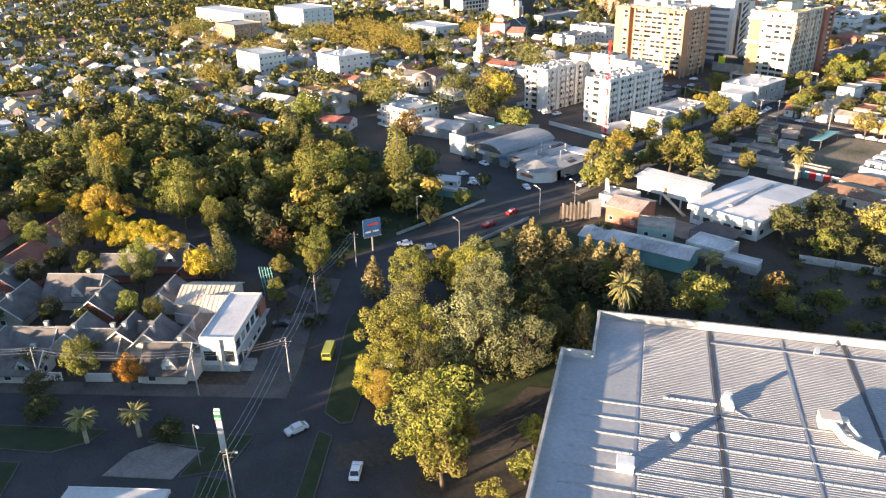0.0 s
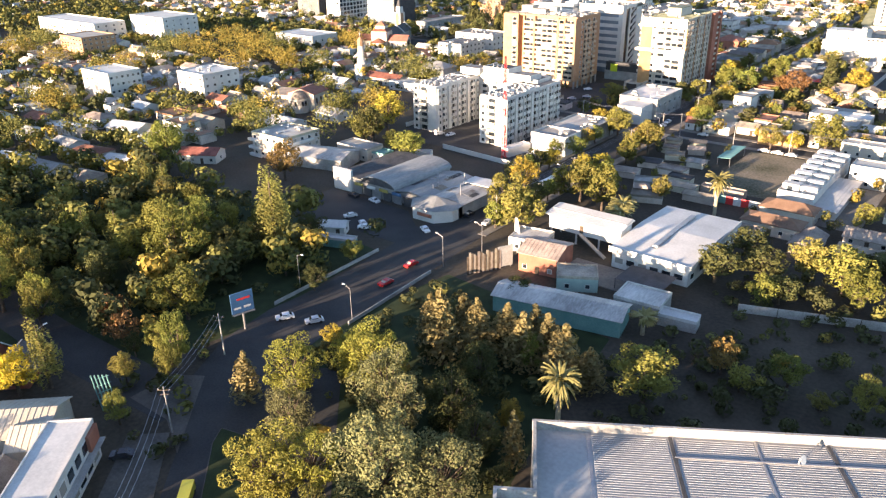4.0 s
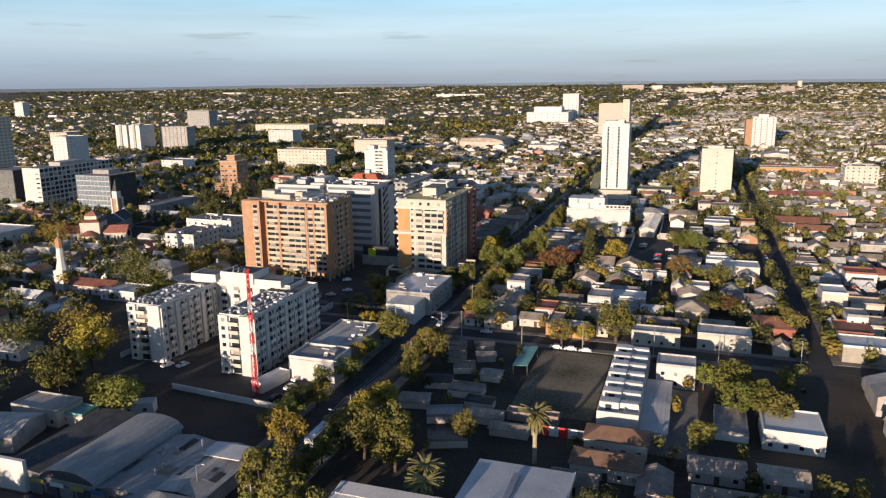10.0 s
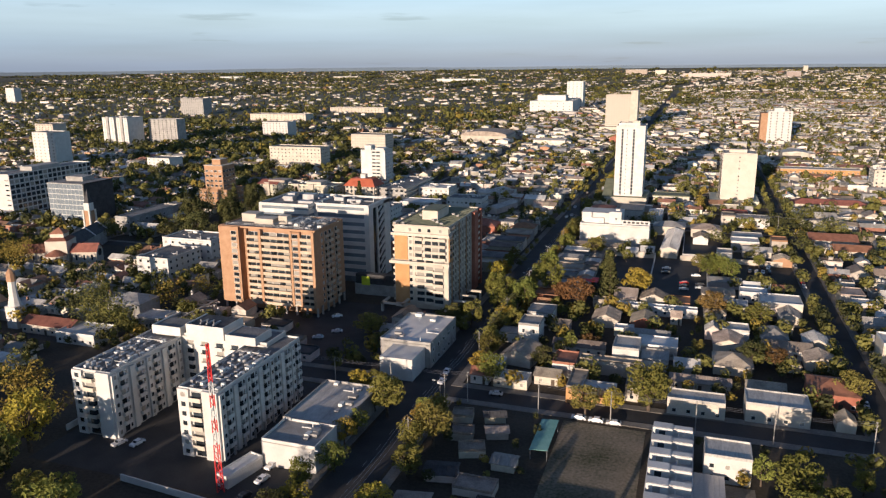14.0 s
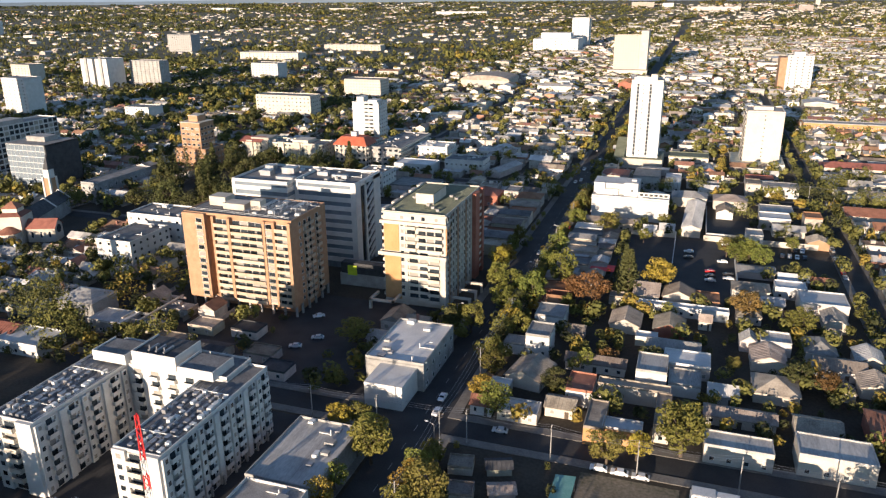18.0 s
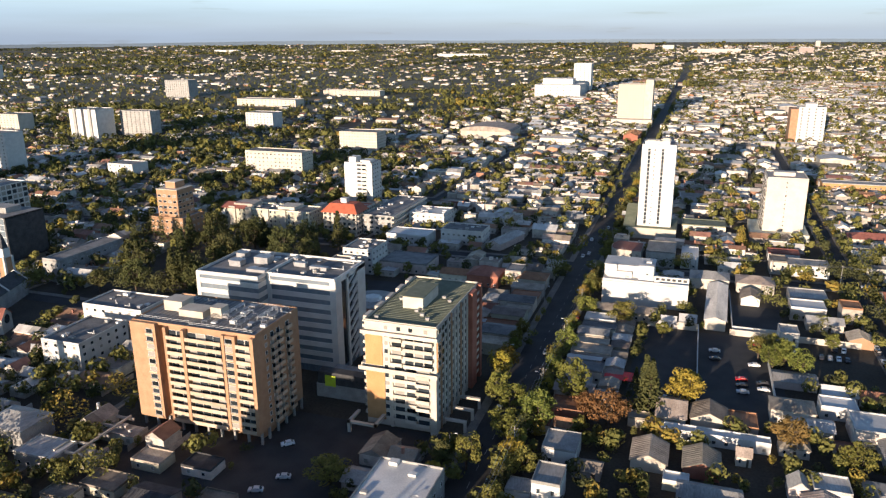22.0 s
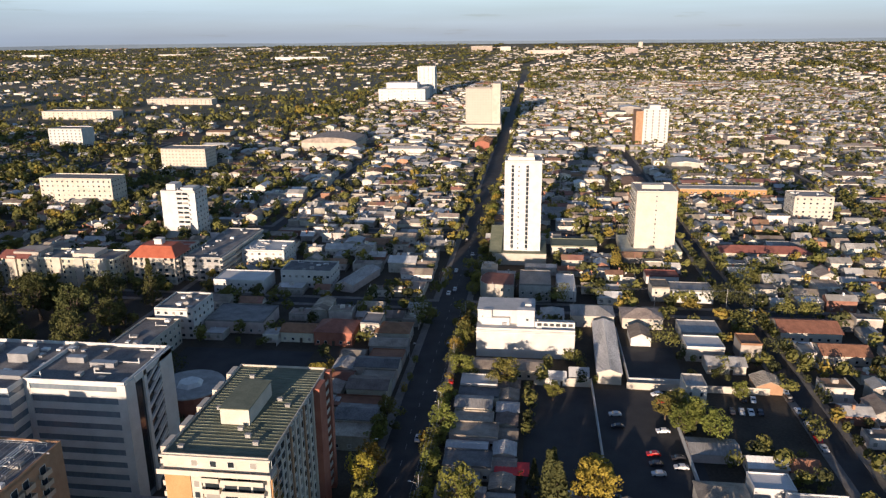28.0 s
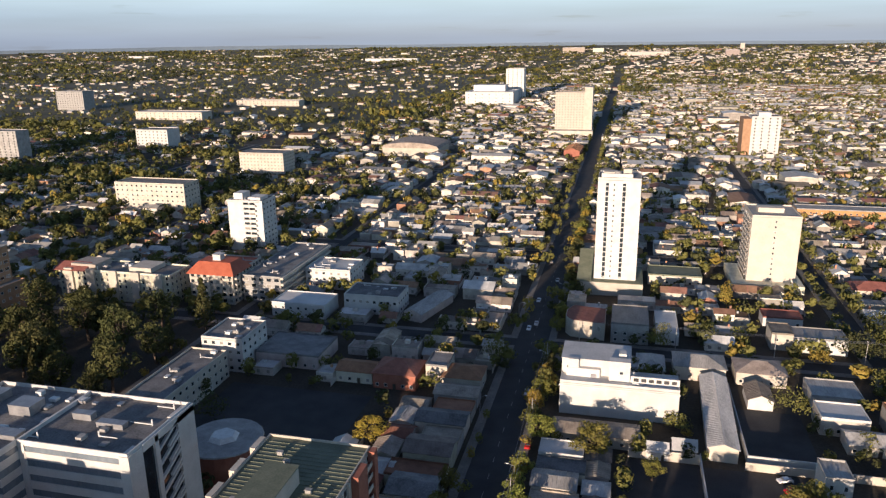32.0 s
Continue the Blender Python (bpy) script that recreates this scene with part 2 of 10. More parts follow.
REDROOF = material("red_sheet_roof", (0.36, 0.085, 0.045), (0.50, 0.14, 0.075), 0.7, 0.3, 3.0, vary=0.08)
METAL = material("grey_steel", (0.25, 0.25, 0.26), (0.4, 0.4, 0.41), 0.45, 0.5, 5.0, metal=0.6, bump=0)
YELLOWSIGN = material("yellow_sign", (0.30, 0.24, 0.06), (0.40, 0.33, 0.10), 0.6, 0.5, 5.0, bump=0)
TURF = material("worn_turf", (0.035, 0.045, 0.018), (0.25, 0.205, 0.155), 0.95, 0.055, 1.2)
RED = material("red_paint", (0.55, 0.03, 0.03), (0.7, 0.05, 0.05), 0.5, 0.5, 5.0, bump=0)
LIME = material("lime_sign", (0.45, 0.55, 0.03), (0.55, 0.65, 0.05), 0.6, 0.5, 5.0, bump=0)
BLUE = material("blue_paint", (0.035, 0.10, 0.20), (0.055, 0.14, 0.27), 0.5, 0.5, 5.0, bump=0)
CARPAINT = material("car_paint", (0.45, 0.45, 0.46), (0.52, 0.52, 0.53), 0.25, 0.5, 5.0, bump=0, vary=0.75, spec=0.5)
TYRE = material("rubber", (0.015, 0.015, 0.015), (0.03, 0.03, 0.03), 0.9, 0.5, 5.0, bump=0)
TEAL = material("teal_sheet", (0.10, 0.26, 0.24), (0.18, 0.36, 0.33), 0.6, 0.3, 3.0)
OFFICEGREY = material("dark_grey_cladding", (0.10, 0.105, 0.10), (0.17, 0.175, 0.165), 0.6, 0.2, 2.0)
BEIGE = material("beige_plaster", (0.47, 0.415, 0.35), (0.58, 0.52, 0.45), 0.8, 0.2, 2.5)
ROADMARK = material("road_paint", (0.13, 0.13, 0.125), (0.34, 0.34, 0.33), 0.8, 0.5, 4.0, bump=0)

# the same surfaces for houses and crowns that are joined into one mesh
ISLE = {
    "wall": material("town_walls", (0.34, 0.305, 0.26), (0.60, 0.55, 0.48), 0.8, 0.3, 3.0, bump=0, vary=0.45, hue=0.03, island=True),
    "zinc": material("town_zinc", (0.24, 0.23, 0.215), (0.46, 0.44, 0.405), 0.65, 0.3, 2.5, bump=0, vary=0.45, island=True),
    "rust": material("town_rust", (0.18, 0.145, 0.115), (0.38, 0.315, 0.25), 0.8, 0.3, 2.5, bump=0, vary=0.45, hue=0.02, island=True),
    "tile": material("town_tile", (0.18, 0.095, 0.065), (0.32, 0.175, 0.115), 0.85, 0.4, 3.0, bump=0, vary=0.3, hue=0.02, island=True),
    "brick": material("town_brick", (0.26, 0.13, 0.08), (0.42, 0.24, 0.15), 0.85, 0.4, 3.0, bump=0, vary=0.3, hue=0.02, island=True),
    "pale": material("town_pale", (0.42, 0.42, 0.41), (0.62, 0.61, 0.58), 0.6, 0.3, 2.0, bump=0, vary=0.25, island=True),
    "green": material("town_green", (0.10, 0.103, 0.032), (0.22, 0.208, 0.062), 0.7, 0.05, 0.4, bump=0, vary=0.08, hue=0.008, trans=0.2, spec=0.1, island=True),
    "dark": material("town_dark", (0.042, 0.048, 0.022), (0.11, 0.112, 0.045), 0.7, 0.05, 0.4, bump=0, vary=0.08, hue=0.008, trans=0.2, spec=0.1, island=True),
    "gold": material("town_gold", (0.19, 0.145, 0.035), (0.34, 0.255, 0.06), 0.7, 0.05, 0.4, bump=0, vary=0.1, hue=0.012, trans=0.2, spec=0.1, island=True),
}


# ---- mesh building ----
class Build:
    def __init__(self):
        self.v, self.f = [], []

    def poly(self, *pts):
        k = len(self.v)
        self.v.extend(pts)
        self.f.append(tuple(range(k, k + len(pts))))
        return self

    def box(self, x0, x1, y0, y1, z0, z1):
        k = len(self.v)
        self.v += [(x0, y0, z0), (x1, y0, z0), (x1, y1, z0), (x0, y1, z0), (x0, y0, z1), (x1, y0, z1), (x1, y1, z1), (x0, y1, z1)]
        self.f += [(k, k + 3, k + 2, k + 1), (k + 4, k + 5, k + 6, k + 7), (k, k + 1, k + 5, k + 4), (k + 1, k + 2, k + 6, k + 5), (k + 2, k + 3, k + 7, k + 6), (k + 3, k, k + 4, k + 7)]
        return self

    def sides(self, x0, x1, y0, y1, z0, z1):
        """The four walls alone, where floor and top are never seen."""
        k = len(self.v)
        self.v += [(x0, y0, z0), (x1, y0, z0), (x1, y1, z0), (x0, y1, z0), (x0, y0, z1), (x1, y0, z1), (x1, y1, z1), (x0, y1, z1)]
        self.f += [(k, k + 1, k + 5, k + 4), (k + 1, k + 2, k + 6, k + 5), (k + 2, k + 3, k + 7, k + 6), (k + 3, k, k + 4, k + 7)]
        return self

    def prism(self, pts, z0, z1):
        """pts: a counter-clockwise outline."""
        k, n = len(self.v), len(pts)
        self.v += [(x, y, z0) for x, y in pts] + [(x, y, z1) for x, y in pts]
        self.f += [tuple(range(k + n - 1, k - 1, -1)), tuple(range(k + n, k + 2 * n))]
        self.f += [(k + i, k + (i + 1) % n, k + n + (i + 1) % n, k + n + i) for i in range(n)]
        return self

    def tube(self, a, b, r0, r1, n=7):
        a, b = Vector(a), Vector(b)
        d = (b - a).normalized()
        u = d.orthogonal().normalized()
        w = d.cross(u)
        k = len(self.v)
        for c, r in ((a, r0), (b, r1)):
            self.v += [tuple(c + r * (math.cos(6.2832 * i / n) * u + math.sin(6.2832 * i / n) * w)) for i in range(n)]
        self.f += [(k + i, k + (i + 1) % n, k + n + (i + 1) % n, k + n + i) for i in range(n)]
        self.f += [tuple(range(k + n - 1, k - 1, -1)), tuple(range(k + n, k + 2 * n))]
        return self

    def path(self, pts, r, n=3):
        """One bent tube through the points."""
        k = len(self.v)
        for i, p in enumerate(pts):
            d = (Vector(pts[min(i + 1, len(pts) - 1)]) - Vector(pts[max(i - 1, 0)])).normalized()
            u = d.orthogonal().normalized() if abs(d.z) > 0.95 else d.cross(Vector((0, 0, 1))).normalized()
            w = d.cross(u)
            self.v += [tuple(Vector(p) + r * (math.cos(6.2832 * j / n) * u + math.sin(6.2832 * j / n) * w)) for j in range(n)]
        for i in range(len(pts) - 1):
            a, b = k + i * n, k + (i + 1) * n
            self.f += [(a + j, a + (j + 1) % n, b + (j + 1) % n, b + j) for j in range(n)]
        return self

    def slab(self, pts, t):
        """A sheet through four points, with the thickness t below it."""
        k = len(self.v)
        self.v += list(pts) + [(x, y, z - t) for x, y, z in pts]
        self.f += [(k, k + 1, k + 2, k + 3), (k + 7, k + 6, k + 5, k + 4)] + [(k + i, k + 4 + i, k + 4 + (i + 1) % 4, k + (i + 1) % 4) for i in range(4)]
        return self

    def mesh(self, name, mat):
        me = bpy.data.meshes.new(name)
        me.from_pydata(self.v, [], self.f)
        me.materials.append(mat)
        me.update()
        return me


def thing(name, label, category, x=0, y=0, z=0, rz=0, group="", kind="", data=None):
    ob = tagged(new(name, data), label, category, group, kind)
    ob.matrix_basis = pose(x, y, z, 0, 0, rz)
    return ob


def part(name, b, mat, parent, label="", kind="", at=(0, 0, 0), rz=0):
    """One mesh part under its thing; b: a Build or a mesh that alike parts share."""
    ob = new(name, b if isinstance(b, bpy.types.Mesh) else b.mesh(name, mat))
    ob.parent = parent
    ob.matrix_basis = pose(*at, 0, 0, rz)
    return tagged(ob, label, kind=kind)


def structure(name, b, mat, label):
    return tagged(new(name, b.mesh(name, mat)), label, name.split("_")[0], kind="structure")


rng = random.Random(7)


# ---- ground, roads, blocks ----
CX, CY = 100.0, 0.0


def ground_z(x, y):
    """The plain is level round the town and rises gently towards the horizon."""
    r = math.hypot(x - CX, y - CY)
    return -0.02 if r < 2500 else -0.02 + 64 * min(1, (r - 2500) / 2300) ** 1.25


plain = Build()
radii = [0, 800, 1600, 2500, 2700, 2900, 3100, 3300, 3500, 3700, 3900, 4100, 4300, 4500, 4650, 4800]
for r in radii[1:]:
    plain.v += [(CX + r * math.cos(math.pi * i / 72), CY + r * math.sin(math.pi * i / 72), ground_z(CX + r, CY) + (2.2 * noise.noise((i * 0.23, r * 0.002, 0.4)) if r > 3000 else 0)) for i in range(144)]
plain.f.append(tuple(range(144)))
for k in range(len(radii) - 2):
    plain.f += [(144 * k + i, 144 * k + 144 + i, 144 * k + 144 + (i + 1) % 144, 144 * k + (i + 1) % 144) for i in range(144)]
structure("ground", plain, FIELD, "open dry plain round the town out to the horizon")
structure("ground_soil", Build().prism([(-900, -420), (700, -420), (900, 900), (-1100, 900)], -1.0, 0.0), SOIL, "bare brown earth under yards and gardens")

STREET_X = [-549, -417, -285, -153, -21, 111, 243, 375, 507]     # streets along y
STREET_Y = [-49, 84, 217, 350, 483, 616, 749]                    # streets along x
road = Build()
for sx in STREET_X:
    y0 = -190 if sx == 111 else (-60 if sx > 111 else 84)
    w = 6.5 if sx == 111 else 3.6
    road.box(sx - w, sx + w, y0, 2300 if sx == 111 else 880, -0.3, 0.02)
structure("road", road, ASPHALT, "worn dark asphalt of the long straight avenues")
road = Build()
for sy in STREET_Y:
    x0, x1 = (-560, 560)
    if sy == -49:
        x0, x1 = -60, 470
    if sy == 84:
        x0, x1 = -560, 30
    road.box(x0, x1, sy - 3.8, sy + 3.8, -0.3, 0.026)
structure("road_cross", road, ASPHALT, "worn dark asphalt of the cross streets")


def strip(pts, half):
    """A road of constant width along a line of points."""
    left, right = [], []
    for i, (x, y) in enumerate(pts):
        a, b = Vector(pts[max(i - 1, 0)]), Vector(pts[min(i + 1, len(pts) - 1)])
        d = (b - a).normalized()
        left.append((x - d.y * half, y + d.x * half))
        right.append((x + d.y * half, y - d.x * half))
    return left, right


def road_strip(name, pts, half, z, mat, label):
    left, right = strip(pts, half)
    b = Build()
    n = len(pts)
    for q in zip(left, right):
        b.v += [(*q[0], z), (*q[1], z), (*q[1], z - 0.3), (*q[0], z - 0.3)]
    for i in range(n - 1):
        b.f += [(4 * i + k, 4 * i + (k + 1) % 4, 4 * i + 4 + (k + 1) % 4, 4 * i + 4 + k) for k in range(4)]
    return structure(name, b, mat, label)


road_strip("road_bend", [(111, -186), (113.5, -212), (116, -236), (115.0, -252), (117, -264), (123, -275), (131, -284)], 9.5, 0.022, ASPHALT, "dark asphalt road bending over the bridge")


def S(s, n):
    """The near quarter is laid out square to the road that comes up to the bridge: s along it, n across it."""
    return 0.691 * s + 0.723 * n, -0.723 * s + 0.691 * n


SQ = -46.3          # the turn of that quarter


def plot(pts):
    """A counter-clockwise outline in the world from points along and across the road."""
    q = [S(*k) for k in pts]
    area = sum(a[0] * b[1] - a[1] * b[0] for a, b in zip(q, q[1:] + q[:1]))
    return q if area > 0 else q[::-1]


structure("road_approach", Build().prism(plot([(282, -108), (430, -108), (430, -82), (282, -80)]), -0.3, 0.028), ASPHALT, "dark asphalt dual road leading to the bridge")
structure("road_side", Build().prism(plot([(334, -108), (344.5, -108), (342, -215), (332, -215)]), -0.3, 0.031), ASPHALT, "dark asphalt side road past the white shop building")
structure("forecourt", Build().prism(plot([(344.5, -108), (420, -108), (420, -190), (342, -190)]), -0.3, 0.018), ASPHALT, "asphalt forecourt of the filling station")
road_strip("road_left", [(123, -287), (110, -288), (94, -289), (76, -290), (52, -290), (20, -292)], 5.5, 0.034, ASPHALT, "narrow worn asphalt lane between trees")
structure("junction_dirt", Build().prism(plot([(282, -107.8), (306, -107.8), (296, -112), (288, -121), (281, -114)]), -0.2, 0.042), DUST, "pale dusty triangle where the lane meets the road")
structure("shop_apron", Build().prism(plot([(300, -118), (300, -110.5), (322, -108.6), (333.8, -108.6), (333.8, -170), (329.6, -170), (329.6, -118)]), -0.2, 0.1), DUST, "dusty concrete pavement round the corner shop")
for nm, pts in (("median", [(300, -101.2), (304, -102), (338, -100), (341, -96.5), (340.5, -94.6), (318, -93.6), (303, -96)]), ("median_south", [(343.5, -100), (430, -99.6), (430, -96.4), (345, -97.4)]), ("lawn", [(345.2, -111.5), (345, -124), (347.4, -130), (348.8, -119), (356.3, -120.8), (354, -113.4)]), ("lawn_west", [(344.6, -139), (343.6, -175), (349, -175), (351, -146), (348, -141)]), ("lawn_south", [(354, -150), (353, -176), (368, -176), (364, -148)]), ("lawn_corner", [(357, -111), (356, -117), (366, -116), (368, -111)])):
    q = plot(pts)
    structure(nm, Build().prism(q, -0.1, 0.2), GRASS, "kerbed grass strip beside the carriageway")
    kb = Build()
    for a, b in zip(q, q[1:] + q[:1]):
        d = (Vector(b) - Vector(a)).normalized() * 0.18
        kb.prism([(a[0] + d.y, a[1] - d.x), (b[0] + d.y, b[1] - d.x), b, a], -0.1, 0.23)
    structure("kerb_" + nm, kb, DUST, "dusty concrete kerb round the grass")
structure("concrete_pad", Build().prism(plot([(350.5, -132), (347.8, -128), (349.5, -119.5), (356.8, -121.8), (356.5, -134)]), -0.1, 0.12), PAVING, "pale concrete pad with manholes")

pave = Build()
for i, sx in enumerate(STREET_X[:-1]):
    for j, sy in enumerate(STREET_Y[:-1]):
        if sx < -21 and sy < 84:
            continue
        xa = sx + (6.5 if sx == 111 else 3.6)
        xb = STREET_X[i + 1] - (6.5 if STREET_X[i + 1] == 111 else 3.6)
        ya, yb = sy + 3.8, STREET_Y[j + 1] - 3.8
        if sx >= -21 and sy == -49:
            yb = 217 - 3.8
        if sx >= -21 and sy == 84:
            continue
        pave.box(xa, xb, ya, ya + 3, -0.2, 0.15).box(xa, xb, yb - 3, yb, -0.2, 0.15)
        pave.box(xa, xa + 3, ya + 3, yb - 3, -0.2, 0.15).box(xb - 3, xb, ya + 3, yb - 3, -0.2, 0.15)
for xa, xb in ((100.5, 103.5), (118.5, 121.5)):
    pave.box(xa, xb, -186, -53.2, -0.2, 0.15)
pave.box(121.5, 238, -56.2, -53.2, -0.2, 0.15).box(60, 100.5, -56.2, -53.2, -0.2, 0.15)
structure("pavement", pave, PAVING, "pale kerbed concrete pavements along the streets")

marks = Build()
for k in range(64):
    marks.box(110.92, 111.08, -180 + 9 * k, -177 + 9 * k, 0.02, 0.034)
tagged(structure("road_marking", marks, ROADMARK, "worn white lane dashes on the dark asphalt"), kind="structure")

taken = []          # rectangles that the filling houses keep clear of


def keep(x0, x1, y0, y1, m=0.5):
    taken.append((x0 - m, x1 + m, y0 - m, y1 + m))


def is_free(x0, x1, y0, y1):
    return all(x1 < a or x0 > b or y1 < c or y0 > d for a, b, c, d in taken)


# ---- flat-roofed buildings with storeys ----
def window_mesh(w, h, glazed):
    """A frame with a deep sill, in one piece; glazed: with its pane set back in it."""
    t, d, r = 0.08, 0.08, 0.05
    a, b = w / 2, w / 2 - t
    v = [(-a, 0, -0.06), (a, 0, -0.06), (a, 0, h), (-a, 0, h), (-a, -d, -0.06), (a, -d, -0.06), (a, -d, h), (-a, -d, h), (-b, -d, 0.04), (b, -d, 0.04), (b, -d, h - t), (-b, -d, h - t), (-b, -d + r, 0.04), (b, -d + r, 0.04), (b, -d + r, h - t), (-b, -d + r, h - t)]
    f = []
    for k in range(4):
        m = (k + 1) % 4
        f += [(k, m, 4 + m, 4 + k), (4 + k, 4 + m, 8 + m, 8 + k), (8 + k, 8 + m, 12 + m, 12 + k)]
    if glazed:
        v += [(0, -d + r, 0.04), (0, -d + r, h - t)]
        f += [(12, 16, 17, 15), (16, 13, 14, 17)]
    me = bpy.data.meshes.new("window")
    me.from_pydata(v, [], f)
    me.materials.append(FRAME)
    me.materials.append(GLASS)
    for i, q in enumerate(me.polygons):
        q.material_index = 1 if i >= 12 else 0
    return me


def pane_mesh(w, h):
    return Build().box(-w / 2 + 0.08, w / 2 - 0.08, -0.03, 0.0, 0.04, h - 0.08).mesh("pane", GLASS)


window_cache = {}


def window(parent, x, y, z, w, h, rz, parts=False):
    """A framed window on a wall that faces -y turned by rz; parts: with the pane as a piece of its own."""
    key = (w, h, parts)
    if key not in window_cache:
        fr, pn = window_mesh(w, h, not parts), pane_mesh(w, h)
        window_cache[key] = (fr, pn)
    fr, pn = window_cache[key]
    ob = part("window", fr, None, parent, at=(x, y, z), rz=rz)
    if parts:
        part("pane", pn, None, ob)
    return ob


SIDES = {"s": 0, "e": 90, "n": 180, "w": -90}


def on_side(x0, x1, y0, y1, side, u, out=0.0):
    """A place on a side's wall, u metres along it as seen from outside from its left end."""
    if side == "s":
        return x0 + u, y0 - out
    if side == "e":
        return x1 + out, y0 + u
    if side == "n":
        return x1 - u, y1 + out
    return x0 - out, y1 - u


def length(x0, x1, y0, y1, side):
    return x1 - x0 if side in "sn" else y1 - y0


def flat_roof(parent, x0, x1, y0, y1, h, mat, rim_mat, rim=0.7, t=0.25, over=0.0):
    x0, x1, y0, y1 = x0 - over, x1 + over, y0 - over, y1 + over
    part("roof", Build().box(x0 + t, x1 - t, y0 + t, y1 - t, h - 0.2, h + 0.05), mat, parent)
    b = Build()
    b.box(x0, x1, y0, y0 + t, h - 0.35, h + rim).box(x0, x1, y1 - t, y1, h - 0.35, h + rim)
    b.box(x0, x0 + t, y0 + t, y1 - t, h - 0.35, h + rim).box(x1 - t, x1, y0 + t, y1 - t, h - 0.35, h + rim)
    part("parapet", b, rim_mat, parent)


def roof_unit(parent, x, y, z, w, d, h, mat=CONCRETE, name="plant_room"):
    b = Build().box(x - w / 2, x + w / 2, y - d / 2, y + d / 2, z, z + h).box(x - w / 2 - 0.1, x + w / 2 + 0.1, y - d / 2 - 0.1, y + d / 2 + 0.1, z + h, z + h + 0.12)
    return part(name, b, mat, parent)


def clutter(parent, x0, x1, y0, y1, z, n, seed):
    """Small plant, ducts and pipes on a flat roof."""
    r2 = random.Random(seed)
    for k in range(n):
        x, y = r2.uniform(x0 + 1.5, x1 - 1.5), r2.uniform(y0 + 1.5, y1 - 1.5)
        if k % 4 == 3:
            b = Build().tube((x, y, z + 0.3), (x + r2.uniform(-6, 6), y, z + 0.3), 0.14, 0.14, 5).tube((x, y, z), (x, y, z + 1.6), 0.16, 0.16, 6)
            part("pipe", b, FRAME, parent)
        else:
            w, d, h = r2.uniform(0.5, 1.4), r2.uniform(0.5, 1.2), r2.uniform(0.5, 1.3)
            b = Build().box(x - w, x + w, y - d, y + d, z + 0.15, z + h).box(x - w * 0.8, x - w * 0.6, y - d * 0.8, y + d * 0.8, z, z + 0.15).box(x + w * 0.6, x + w * 0.8, y - d * 0.8, y + d * 0.8, z, z + 0.15)
            part("roof_unit", b, (FRAME, METAL, CONCRETE)[k % 3], parent)


def block(name, label, x0, x1, y0, y1, h, floors, wall, roof, sides="se", win=(1.5, 1.3), pitch=3.2, z0=0.0, first=1.0, rim_mat=None, base=0.0, category="building", skip=None):
    """A building of storeys: a wall body, a roof with its parapet, and rows of windows on the sides named."""
    ob = thing(name, label, category, 0, 0, 0)
    part("wall", Build().box(x0, x1, y0, y1, base - 0.3 if base == 0 else base, h - 0.2), wall, ob)
    flat_roof(ob, x0, x1, y0, y1, h, roof, rim_mat or wall)
    storey = (h - z0) / floors
    far_panes = Build()
    for side in sides:
        n = max(1, int(length(x0, x1, y0, y1, side) / pitch))
        for k in range(n):
            if skip and skip(side, k, n):
                continue
            u = (k + 0.5) * length(x0, x1, y0, y1, side) / n
            x, y = on_side(x0, x1, y0, y1, side, u)
            for f in range(floors):
                z = z0 + f * storey + first
                if y0 > 540 or x0 < -400:
                    a, c = (win[0] / 2, 0.06) if side in "sn" else (0.06, win[0] / 2)
                    far_panes.box(x - a, x + a, y - c, y + c, z, z + win[1])
                else:
                    window(ob, x, y, z, win[0], win[1], SIDES[side])
    if far_panes.f:
        part("glazing", far_panes, GLASS, ob, kind="stuff")
    if y0 < 460 and -130 < x0 < 360:
        clutter(ob, x0, x1, y0, y1, h + 0.05, 5 + int((x1 - x0) * (y1 - y0) / 160), int(abs(x0) * 7 + y0))
    keep(x0, x1, y0, y1)
    return ob


